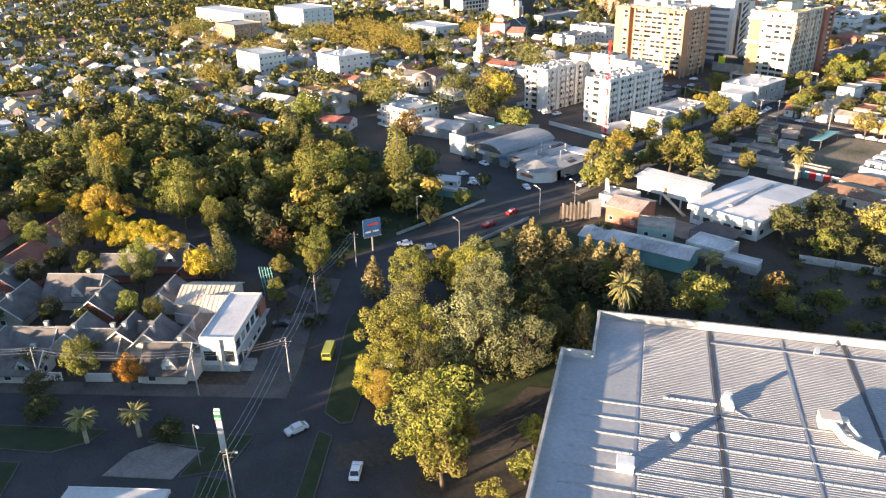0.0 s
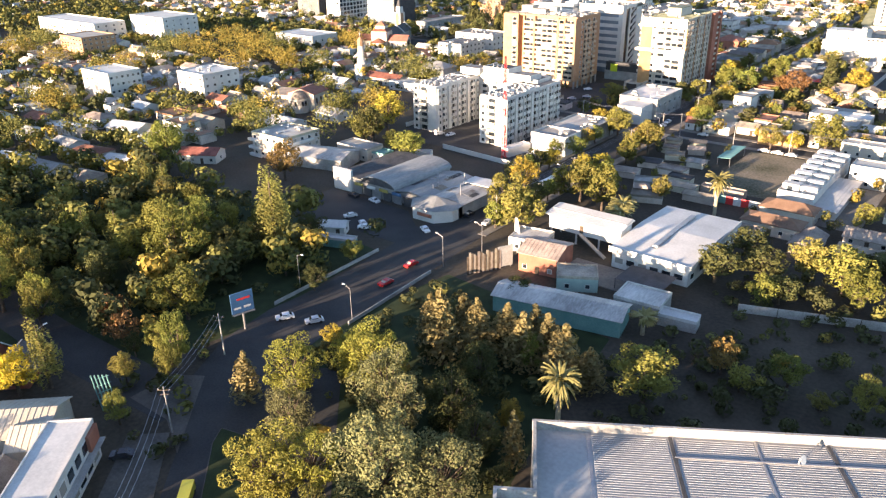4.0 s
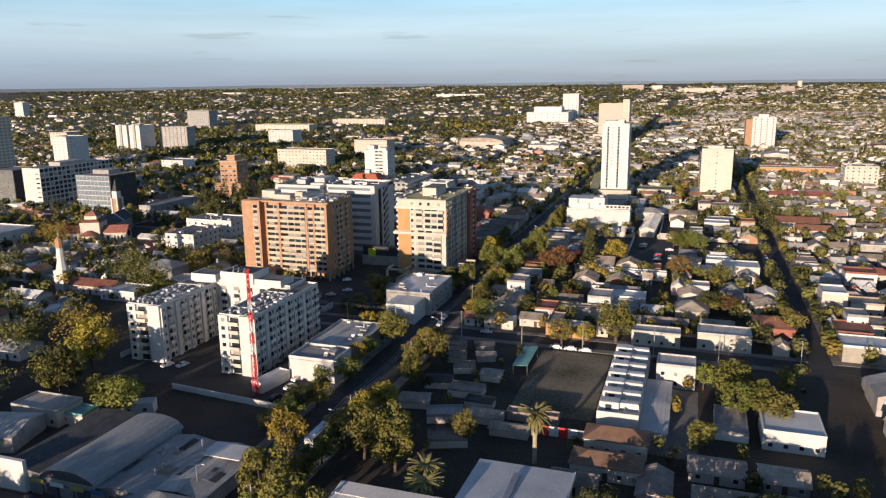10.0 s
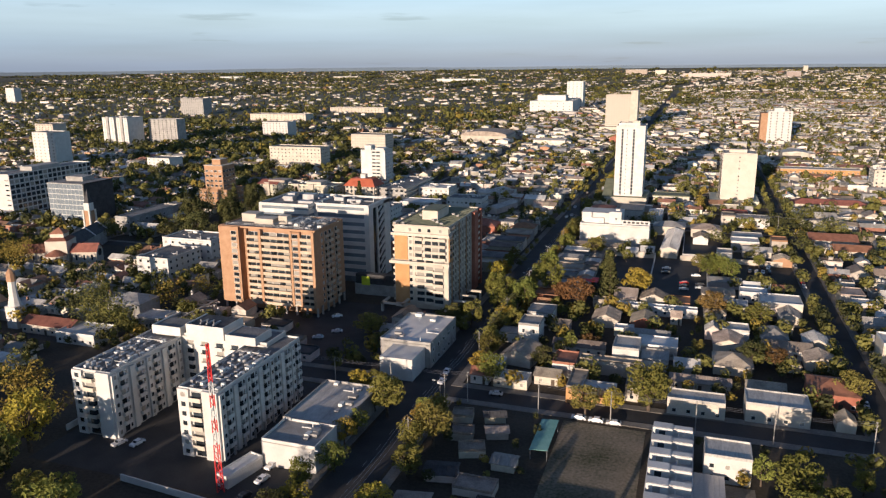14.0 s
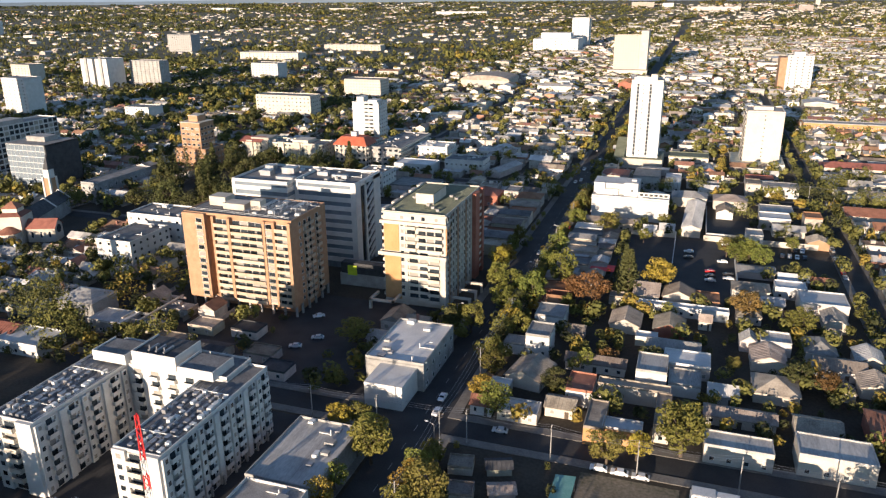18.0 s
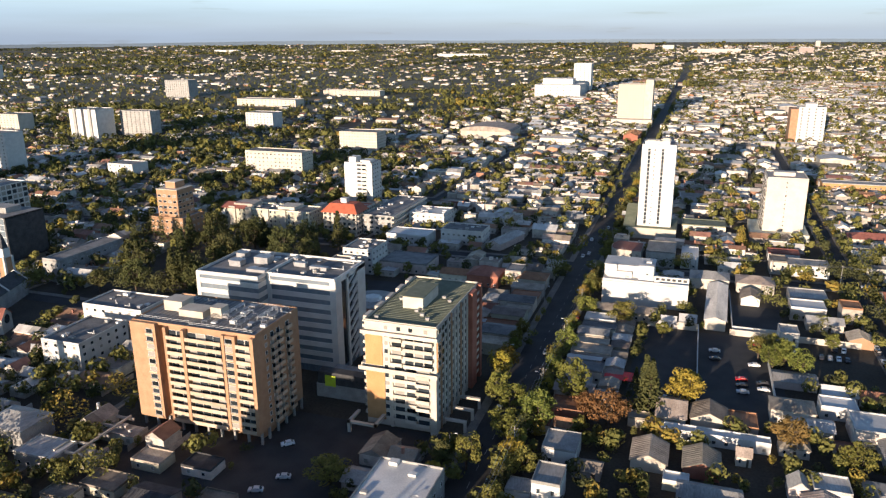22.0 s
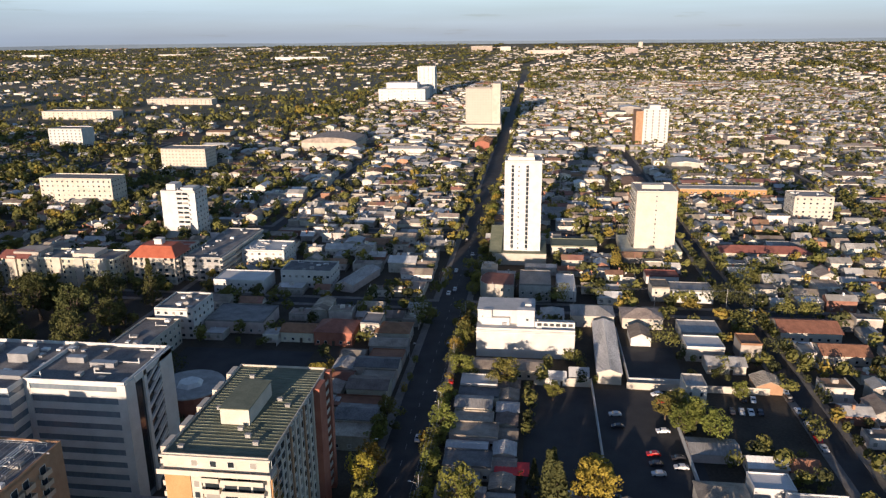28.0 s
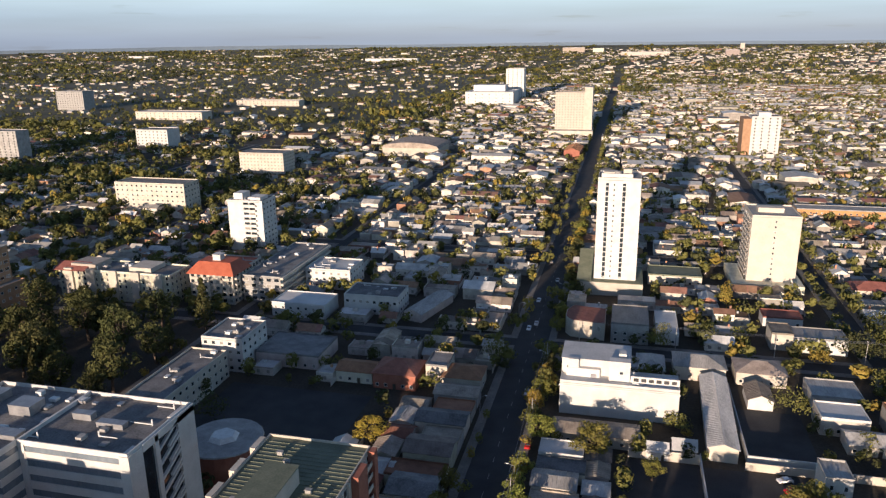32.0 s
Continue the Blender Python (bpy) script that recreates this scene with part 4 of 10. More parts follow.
bt = thing("apartment_tower", "plain beige twelve-storey slab tower with one window column", "apartment building")
part("wall", Build().box(206, 228.5, 309, 335, -0.3, 36.4), BEIGE, bt)
flat_roof(bt, 206, 228.5, 309, 335, 36.6, CONCRETE, BEIGE, rim=0.8)
bt_bal = Build().box(-2.0, 2.0, -1.3, 0, -0.15, 0).box(-2.0, 2.0, -1.3, -1.2, 0, 1.0).mesh("balcony", BEIGE)
for f in range(12):
    z = 4.6 + f * 2.65
    window(bt, 217, 309, z, 0.9, 1.1, 0)
    for u in (4, 9.5, 15, 20.5):
        window(bt, 206, 309 + u, z - 0.4, 2.8, 2.0, -90)
        part("balcony", bt_bal, None, bt, at=(206, 309 + u, z - 0.6), rz=-90)
part("podium", Build().box(199, 232, 303, 338, -0.3, 4.0), RENDER, bt)
roof_unit(bt, 216, 322, 36.6, 12, 6, 2.2, CREAM)
keep(198, 233, 302, 339)

nt = block("white_tower", "narrow white ten-storey tower beside the avenue houses", -84, -61.5, 321, 338, 30, 10, WHITE, ROOFING, sides="e", pitch=3.6, win=(1.6, 1.2))
nt_bal = Build().box(-4.6, 4.6, -1.5, 0, -0.15, 0).box(-4.6, 4.6, -1.5, -1.4, 0, 1.0).mesh("balcony", WHITE)
for f in range(10):
    part("balcony", nt_bal, None, nt, at=(-70, 321, 0.4 + 3 * f))
    for u in (-72, -68):
        window(nt, u, 321, 0.5 + 3 * f, 3.6, 2.0, 0)
part("stair_head", Build().box(-82, -76, 325, 334, 30, 34).box(-72, -64, 324, 334, 30, 32), WHITE, nt)
rr = block("corner_building", "cream five-storey corner building with a red mansard roof", -56, -33, 233, 262, 15, 5, CREAM, REDROOF, sides="se", pitch=3.0, win=(2.0, 1.7))
cb_bal = Build().box(-1.7, 1.7, -1.3, 0, -0.15, 0).box(-1.7, 1.7, -1.3, -1.2, 0, 0.95).box(-1.7, -1.6, -1.2, 0, 0, 0.95).box(1.6, 1.7, -1.2, 0, 0, 0.95).mesh("balcony", CREAM)
for f in range(1, 5):
    for u in (-52.5, -46.5, -40.5, -36):
        part("balcony", cb_bal, None, rr, at=(u, 233, 3.0 * f + 0.3))
    for u in (236, 243, 250, 257):
        part("balcony", cb_bal, None, rr, at=(-33, u, 3.0 * f + 0.3), rz=90)
part("lantern", Build().box(-46.5, -42.5, 239.5, 243.5, 19.6, 22.2).box(-46.8, -42.2, 239.2, 243.8, 22.2, 22.5), WHITE, rr, "white lantern on the roof")
part("mansard", Build().slab([(-57, 232, 14.8), (-32, 232, 14.8), (-36, 237, 19.5), (-53, 237, 19.5)], 0.3).slab([(-32, 232, 14.8), (-32, 250, 14.8), (-36, 246, 19.5), (-36, 237, 19.5)], 0.3).slab([(-57, 250, 14.8), (-57, 232, 14.8), (-53, 237, 19.5), (-53, 246, 19.5)], 0.3).slab([(-32, 250, 14.8), (-57, 250, 14.8), (-53, 246, 19.5), (-36, 246, 19.5)], 0.3).box(-53, -36, 237, 246, 19.2, 19.6), REDROOF, rr, "red metal mansard roof")
lb = block("commercial_building", "long pale four-storey building with gallery bands along the side street", -32, -12, 240, 300, 12.5, 4, CONCRETE, ROOFING, sides="se", pitch=3.4, win=(2.6, 1.7))
for f in range(4):
    part("gallery", Build().box(-12, -10.6, 240, 300, 3.0 * f + 2.6, 3.0 * f + 3.7), CREAM, lb)
block("hospital_building", "cream six-storey building with rows of windows", -224, -166, 402, 422, 21, 6, CREAM, ROOFING, sides="se", pitch=4)
bb = block("brick_building", "stepped orange brick block behind dark trees", -150, -126, 187, 207, 15, 4, BRICK, ROOFING, sides="se", pitch=3.4)
part("upper_wall", Build().box(-146, -131, 190, 205, 15, 32), BRICK, bb)
part("upper_wall", Build().box(-142, -135, 194, 203, 32, 36), BRICK, bb)
part("upper_roof", Build().box(-146.3, -130.7, 189.7, 205.3, 32, 32.3).box(-142.3, -134.7, 193.7, 203.3, 36, 36.3), CREAM, bb)
for k in range(4):
    for z in (17, 20.5, 24, 27.5):
        window(bb, -144 + 3.6 * k, 190, z, 2.4, 1.4, 0)
        window(bb, -131, 192 + 3.6 * k, z, 2.4, 1.4, 90)
ht = block("hotel_tower", "pale many-windowed tower far down the avenue", 56, 92, 880, 905, 54, 17, CREAM, ROOFING, sides="se", pitch=3.6)
part("stair_core", Build().box(92, 102, 878, 908, -0.2, 61), CREAM, ht)
part("podium", Build().box(50, 104, 862, 878, -0.2, 9), CREAM, ht)
ft = block("far_tower", "white tower with a brick side far to the east", 269, 297, 752, 780, 40, 12, WHITE, ROOFING, sides="s", pitch=6)
part("brick_side", Build().box(261, 269, 752, 780, 0, 38), BRICK, ft)
part("plant_room", Build().box(276, 288, 758, 772, 40, 44), WHITE, ft)
for k, (xa, xb) in enumerate(((-568, -549), (-545, -527))):
    tw = block("twin_tower", "white slab tower among far trees", xa, xb, 545, 575, 36, 12, WHITE, ROOFING, sides="s", pitch=5)
    part("stair_core", Build().box(xa + 7, xa + 11, 543.5, 545, 0, 38), CONCRETE, tw)
# grey walls beside the white pair imitate a face in shade
block("twin_tower", "slab tower among far trees, shade put into its grey walls", -524, -478, 582, 600, 32, 11, CONCRETE, ROOFING, sides="s", pitch=6)
lot = block("retail_hall", "white-roofed low hall beside the avenue", 88, 106.5, -34, -6, 8.5, 2, CONCRETE, WHITEROOF, sides="e", pitch=5)
part("annex", Build().box(93, 104.5, -46, -34, -0.2, 7.5), WHITE, lot)
block("white_building", "white three-storey building with plain facade", -64, -46, 23, 48, 12, 4, WHITE, ROOFING, sides="se", pitch=4)
block("white_building", "white four-storey building behind the orange tower", -74, -44, 54, 72, 14, 4, WHITE, ROOFING, sides="se", pitch=4)
block("storage_hall", "small white cube hall with ribbed walls", 86, 101.5, -106, -94, 7, 1, WHITE, CONCRETE, sides="")
block("storage_hall", "flat blue-grey roofed hall by the trees", 84, 101.5, -92, -66, 6, 1, CONCRETE, ZINC, sides="")

# ---- houses ----
def gable_house(name, w, d, h, rise, roof_mat, wall_mat, label, windows=True, hip=False, category="house", ribs=True):
    """w along x, d along y; the ridge runs along x."""
    b = Build().box(-w / 2, w / 2, -d / 2, d / 2, -0.2, h)
    if not hip:
        b.poly((-w / 2, -d / 2, h), (-w / 2, 0, h + rise), (-w / 2, d / 2, h)).poly((w / 2, -d / 2, h), (w / 2, d / 2, h), (w / 2, 0, h + rise))
    ob = thing(name, label, category, data=b.mesh("house_wall", wall_mat))
    o, e = 0.45, 0.12
    zr, ze = h + rise + e, h - 0.45 * rise / (d / 2) + e
    r = Build()
    i = min(d / 2, w / 2 - 0.3) if hip else 0
    W = w / 2 + o
    r.slab([(-W, -d / 2 - o, ze), (W, -d / 2 - o, ze), (W - i * 1.05, 0, zr), (-W + i * 1.05, 0, zr)], 0.12)
    r.slab([(W, d / 2 + o, ze), (-W, d / 2 + o, ze), (-W + i * 1.05, 0, zr), (W - i * 1.05, 0, zr)], 0.12)
    if hip:
        k = len(r.v)
        for s in (1, -1):
            r.poly((s * W, -s * (d / 2 + o), ze), (s * W, s * (d / 2 + o), ze), (s * (W - i * 1.05), 0, zr))
    if not hip and ribs:
        prof = [(-W, 0.02)]
        for k in range(int(2 * W / 1.1)):
            x = -W + 0.4 + 1.1 * k
            prof += [(x, 0.02), (x + 0.04, 0.1), (x + 0.18, 0.1), (x + 0.22, 0.02)]
        prof.append((W, 0.02))
        k = len(r.v)
        for x, dz in prof:                                    # one folded sheet over both slopes
            r.v += [(x, -d / 2 - o, ze + dz), (x, 0, zr + dz), (x, d / 2 + o, ze + dz)]
        for i in range(len(prof) - 1):
            r.f += [(k + 3 * i, k + 3 * i + 3, k + 3 * i + 4, k + 3 * i + 1), (k + 3 * i + 1, k + 3 * i + 4, k + 3 * i + 5, k + 3 * i + 2)]
    part("roof", r, roof_mat, ob)
    if windows:
        n = max(2, int(w / 3.2))
        for k in range(n):
            x = -w / 2 + (k + 0.5) * w / n
            if k == n // 2:
                part("door", door_mesh, None, ob, at=(x, -d / 2, 0))
            else:
                window(ob, x, -d / 2, 0.95, 1.2, 1.2, 0)
        window(ob, w / 2, 0, 0.95, 1.2, 1.2, 90)
    return ob


def flat_house(name, w, d, h, roof_mat, wall_mat, label, windows=True, category="house"):
    ob = thing(name, label, category, data=Build().box(-w / 2, w / 2, -d / 2, d / 2, -0.2, h - 0.1).mesh("house_wall", wall_mat))
    t = 0.2
    part("roof", Build().box(-w / 2 + t, w / 2 - t, -d / 2 + t, d / 2 - t, h - 0.1, h).box(-w / 2 - .02, w / 2 + .02, -d / 2 - .02, -d / 2 + t, h - .3, h + .45).box(-w / 2 - .02, w / 2 + .02, d / 2 - t, d / 2 + .02, h - .3, h + .45).box(-w / 2 - .02, -w / 2 + t, -d / 2 + t, d / 2 - t, h - .3, h + .45).box(w / 2 - t, w / 2 + .02, -d / 2 + t, d / 2 - t, h - .3, h + .45), roof_mat, ob)
    if windows:
        n = max(1, int(w / 3.5))
        for f in range(max(1, int(h / 3.0))):
            for k in range(n):
                window(ob, -w / 2 + (k + 0.5) * w / n, -d / 2, 0.95 + 2.9 * f, 1.2, 1.2, 0)
    return ob


door_mesh = Build().box(-0.5, 0.5, -0.08, 0, 0, 2.05).box(-0.58, -0.5, -0.1, 0, 0, 2.12).box(0.5, 0.58, -0.1, 0, 0, 2.12).box(-0.5, 0.5, -0.1, 0, 2.05, 2.12).mesh("door", TRUNK)

protos = []
SHAPES = [("gable", 9, 8, 3.0, 1.9), ("gable", 14, 8, 3.1, 1.8), ("hip", 12, 9, 3.2, 2.0), ("gable", 8, 7, 2.8, 1.6), ("hip", 15, 10, 3.6, 2.2), ("flat", 10, 9, 3.6, 0), ("flat", 14, 10, 4.2, 0), ("flat", 9, 12, 6.4, 0), ("gable", 18, 9, 3.6, 2.2), ("flat", 16, 13, 5.0, 0)]
ROOFS = [(ZINC, "grey zinc"), (RUST, "weathered brown"), (TILE, "reddish clay tile"), (WHITEROOF, "pale sheet")]
WALLS = [(RENDER, "painted"), (WHITE, "white"), (CREAM, "cream")]
for i, (kind, w, d, h, rise) in enumerate(SHAPES):
    for j in range(3):
        rm, rn = ROOFS[(i + j * 3 + (i // 4)) % 4]
        wm, wnm = WALLS[(i + j) % 3]
        label = f"single-storey {wnm} house with a {rn} roof" if h < 5 else f"two-storey {wnm} house with a {rn} roof"
        if kind == "flat":
            ob = flat_house("house", w, d, h, rm, wm, label, True)
        else:
            ob = gable_house("house", w, d, h, rise, rm, wm, label, True, kind == "hip")
        ob["group"] = "town houses"
        protos.append((ob, w, d))
proto_used = set()


def put(store, k, x, y, rz, s=1.0, sz=1.0):
    """Sets a house of a kind down; the first one of a kind is the built one itself."""
    ob, w, d = store[k]
    m = pose(x, y, 0, 0, 0, rz) @ Matrix.Diagonal((s, s, sz, 1))
    key = (id(store), k)
    if key in proto_used:
        return copy_thing(ob, m)
    proto_used.add(key)
    ob.matrix_basis = m
    return ob


# ---- trees ----
def leaf_cloud(b, c, r, n, size, r2, jit=0.38):
    """Small leaf clumps on and in an uneven ball."""
    for _ in range(n):
        d = Vector((r2.gauss(0, 1), r2.gauss(0, 1), r2.gauss(0, 1))).normalized()
        q = Vector(c) + Vector((d.x * r[0], d.y * r[1], d.z * r[2])) * (r2.uniform(0.55, 1.05) ** 0.6)
        nrm = (d + Vector((r2.gauss(0, jit), r2.gauss(0, jit), r2.gauss(0, jit)))).normalized()
        u = nrm.orthogonal().normalized()
        w = nrm.cross(u)
        a = r2.uniform(0, 6.28)
        u, w = math.cos(a) * u + math.sin(a) * w, math.cos(a) * w - math.sin(a) * u
        s = size * r2.uniform(0.6, 1.3)
        k = len(b.v)
        b.v += [tuple(q - u * s), tuple(q - w * s * 0.6 + nrm * s * 0.25), tuple(q + u * s), tuple(q + w * s * 0.6 + nrm * s * 0.25)]
        b.f.append((k, k + 1, k + 2, k + 3))


def broad_tree(seed, lobes=21, leaves=1250, flat=0.85, size=0.315):
    """A unit tree 10 m high and about 9 m wide: a crown of uneven lobes on forking limbs."""
    r2 = random.Random(seed)
    t = Build().tube((0, 0, -0.2), (0.15, 0.1, 2.6), 0.34, 0.22, 7)
    c = Build()
    lean = r2.uniform(0, 6.28)
    for k in range(lobes):
        f = (k + 0.5) / lobes
        a = 2.399 * k + r2.uniform(-0.5, 0.5)
        z = 8.6 - 5.4 * f ** 0.9 + r2.uniform(-0.5, 0.5)
        rad = 3.1 * math.sin(math.pi * min(1.0, 0.12 + 0.72 * f)) * r2.uniform(0.55, 1.12) * (1 + 0.18 * math.cos(a - lean))
        q = (rad * math.cos(a), rad * math.sin(a), z)
        t.tube((0.15, 0.1, 2.3), q, 0.12, 0.03, 5)
        rr2 = r2.uniform(0.85, 1.5)
        leaf_cloud(c, q, (rr2, rr2, rr2 * flat), int(leaves / lobes * (0.5 + 0.45 * rr2)), size, r2, 0.32)
    return t, c


def poplar_tree(seed):
    """Upright plumes in a narrow column."""
    r2 = random.Random(seed)
    t = Build().tube((0, 0, -0.2), (0, 0, 8.5), 0.22, 0.05, 6)
    c = Build()
    for k in range(13):
        a, rad = 2.4 * k, 0.18 + 0.9 * (k / 13) ** 0.7
        z = r2.uniform(3.0, 4.4) if k > 5 else r2.uniform(5.0, 7.3)
        leaf_cloud(c, (rad * math.cos(a), rad * math.sin(a), z), (0.5, 0.5, r2.uniform(2.0, 2.7)), 210, 0.115, r2)
    return t, c


def feather_tree(seed):
    """A soft broad cone of hanging sprays."""
    r2 = random.Random(seed)
    t = Build().tube((0, 0, -0.2), (0, 0, 9.0), 0.25, 0.04, 6)
    c = Build()
    for k in range(10):
        rad = 2.35 * (1 - (k / 10.5) ** 1.6)
        for j in range(3 if k < 8 else 1):
            a = 2.1 * j + k
            leaf_cloud(c, (0.45 * rad * math.cos(a), 0.45 * rad * math.sin(a), 1.3 + k * 0.9), (rad * 0.62, rad * 0.62, 0.85), 42, 0.3, r2)
    return t, c


def conifer_tree(seed):
    r2 = random.Random(seed)
    t = Build().tube((0, 0, -0.2), (0, 0, 9.5), 0.25, 0.04, 6)
    c = Build()
    for k in range(11):
        rad = 2.3 * (1 - k / 11.5)
        leaf_cloud(c, (0, 0, 1.4 + k * 0.8), (rad, rad, 0.55), 55, 0.34, r2)
    return t, c


def palm_tree(seed, skirt=True):
    r2 = random.Random(seed)
    t = Build().tube((0, 0, -0.2), (0, 0, 7.6), 0.42, 0.34, 9)
    if skirt:
        t.tube((0, 0, 4.6), (0, 0, 7.6), 0.5, 1.0, 10)
    c = Build()
    for k in range(62):
        a, up = r2.uniform(0, 6.28), r2.uniform(-0.9, 1.5)
        p0 = Vector((0, 0, 7.6))
        d = Vector((math.cos(a), math.sin(a), up)).normalized()
        side = Vector((-math.sin(a), math.cos(a), 0))
        for s in range(4):
            p1 = p0 + d * 0.8
            w0, w1 = (0.12, 0.3, 0.28, 0.18)[s], (0.3, 0.28, 0.18, 0.03)[s]
            n = len(c.v)
            c.v += [tuple(p0 - side * w0), tuple(p0 + Vector((0, 0, 0.1))), tuple(p0 + side * w0), tuple(p1 + side * w1), tuple(p1 + Vector((0, 0, 0.1))), tuple(p1 - side * w1)]
            c.f += [(n, n + 1, n + 4, n + 5), (n + 1, n + 2, n + 3, n + 4)]
            p0 = p1
            d = (d + Vector((0, 0, -0.33))).normalized()
    return t, c


TREE = {}
for kind, mat, words in (("green", LEAF, "olive green"), ("gold", GOLD, "yellow autumn"), ("russet", RUSSET, "russet autumn"), ("dark", DEEP, "dark evergreen")):
    TREE[kind] = [(*[b.mesh(n, m) for b, n, m in zip(broad_tree(11 * s + len(kind)), ("trunk", "crown"), (TRUNK, mat))], f"{words} broadleaf tree with an uneven crown", "tree") for s in range(3)]
TREE_FINE = {}
for kind, mat, words in (("green", LEAF, "olive green"), ("gold", GOLD, "yellow autumn"), ("dark", DEEP, "dark evergreen"), ("amber", AMBER, "orange autumn"), ("yellow", YELLOW, "bright yellow autumn")):
    TREE_FINE[kind] = [(*[b.mesh(n, m) for b, n, m in zip(broad_tree(7 * s + len(kind), leaves=3600, size=0.185), ("trunk", "crown"), (TRUNK, mat))], f"{words} broadleaf tree with an uneven crown", "tree") for s in range(2)]
TREE["poplar"] = [(*[b.mesh(n, m) for b, n, m in zip(poplar_tree(s), ("trunk", "crown"), (TRUNK, PLUME))], "tall narrow poplar with yellow-green leaves", "tree") for s in range(2)]
TREE["conifer"] = [(*[b.mesh(n, m) for b, n, m in zip(conifer_tree(s), ("trunk", "crown"), (TRUNK, DEEP))], "dark pointed conifer with dense drooping boughs", "tree") for s in range(2)]
TREE["cypress"] = [(*[b.mesh(n, m) for b, n, m in zip(feather_tree(s + 5), ("trunk", "crown"), (TRUNK, TAN))], "brownish bald cypress with feathery crown", "tree") for s in range(2)]
TREE["palm"] = [(*[b.mesh(n, m) for b, n, m in zip(palm_tree(s), ("trunk", "fronds"), (SKIRT, FROND))], "thick-trunked palm with a dead frond skirt", "palm") for s in range(2)]
BIG = {}


def grand_tree(seed, drop, leaves=7600, size=0.145):
    """A unit tree 10 m high and about 9 m wide: limbs that carry many hanging masses of small leaves, with gaps between them."""
    r2 = random.Random(seed)
    t = Build().tube((0, 0, -0.2), (0.1, 0.0, 2.2), 0.4, 0.3, 9)
    c = Build()
    n = 46
    for k in range(n):
        f = (k + 0.5) / n
        a, z = 2.399 * k + r2.uniform(-0.3, 0.3), 9.0 - 7.2 * f ** 0.85 + r2.uniform(-0.5, 0.5)
        bulge = math.sin(math.pi * min(1, max(0.12, (9.6 - z) / 9.4)) ** 0.8)
        rad = 3.7 * bulge * r2.uniform(0.35, 1.05)
        q = (rad * math.cos(a), rad * math.sin(a), z)
        t.tube((0.1, 0, 1.8 + 2.4 * (1 - f)), q, 0.12, 0.03, 5)
        rr = r2.uniform(0.55, 1.25)
        leaf_cloud(c, q, (rr, rr, rr * (drop if z < 7 else 0.9)), int(leaves / n * rr), size, r2)
    return t, c


for kind, mat, drop, words in (("plane", PLANE, 1.0, "yellow-green plane"), ("olive", OLIVE, 1.45, "grey-green eucalyptus"), ("dusk", DEEP, 1.1, "dark evergreen")):
    BIG[kind] = [(*[b.mesh(n, m) for b, n, m in zip(grand_tree(31 * s + len(kind), drop), ("trunk", "crown"), (TRUNK, mat))], f"tall {words} tree with hanging leaf masses", "tree") for s in range(2)]
BIG["gold"] = [(*[b.mesh(n, m) for b, n, m in zip(grand_tree(77, 0.9), ("trunk", "crown"), (TRUNK, GOLD))], "yellow autumn tree beside the road", "tree")]
BIG["fir"] = [(*[b.mesh(n, m) for b, n, m in zip(feather_tree(9), ("trunk", "crown"), (TRUNK, TAN))], "brownish cypress at the bend of the road", "tree")]


def big_tree(kind, x, y, h, w):
    tr, cr, label, cat = rng.choice(BIG[kind])
    ob = thing("tree", label, cat, group="tall trees on the bank", data=tr)
    sxy = w / (4.8 if kind == "fir" else 8.6)
    ob.matrix_basis = pose(x, y, 0, 0, 0, rng.uniform(0, 360)) @ Matrix.Diagonal((sxy, sxy, h / 10, 1))
    part("crown", cr, None, ob)
    return ob


CROWN_HALF = {"poplar": 1.6, "conifer": 2.4, "cypress": 2.4, "palm": 3.0}


def tree(kind, x, y, h, w=None, z=0.0):
    """A tree h metres high and w wide."""
    tr, cr, label, cat = rng.choice(TREE_FINE[kind] if kind in ("amber", "yellow") or (y < -200 and h > 7 and kind in TREE_FINE) else TREE[kind])
    w = w or h * (0.85 if kind in ("green", "gold", "russet", "dark", "amber", "yellow") else 2 * CROWN_HALF.get(kind, 4.5) / 10)
    sxy = w / (2 * CROWN_HALF.get(kind, 4.3))
    ob = thing("palm_tree" if kind == "palm" else "tree", label, cat, group="street and garden trees", data=tr)
    ob.matrix_basis = pose(x, y, z, 0, 0, rng.uniform(0, 360)) @ Matrix.Diagonal((sxy, sxy, h / 10, 1))
    part("fronds" if kind == "palm" else "crown", cr, None, ob)
    return ob


def tree_mix(x, y, h=None, w=None):
    return tree(rng.choices(("green", "gold", "russet", "dark"), (6, 2.2, 1.0, 2.5))[0], x, y, h or rng.uniform(5, 10), w)




GROVE = {}


def grove(kind, x, y, h, w):
    """A tree farther off, joined with the others of its colour."""
    if kind == "poplar":
        return tree(kind, x, y, h, w)
    key = {"russet": "gold", "gold": "gold", "green": "green", "poplar": "green", "palm": "green"}.get(kind, "dark")
    b = GROVE.setdefault(key, Build())
    r2 = random.Random(int(x * 7 + y * 13))
    if kind in ("conifer", "poplar"):
        for k in range(6):
            rad = w * 0.5 * (1 - k / 7 if kind == "conifer" else 0.8)
            leaf_cloud(b, (x, y, h * (0.15 + 0.15 * k)), (rad, rad, h * 0.12), 40, 0.5, r2)
        return
    for k in range(7):
        a = 2.4 * k
        rad = 0 if k == 0 else w * 0.27
        z = h * (0.8, 0.66, 0.62, 0.5, 0.48, 0.42, 0.4)[k]
        leaf_cloud(b, (x + rad * math.cos(a), y + rad * math.sin(a), z), (w * 0.24, w * 0.24, h * 0.19), 48, 0.5, r2)


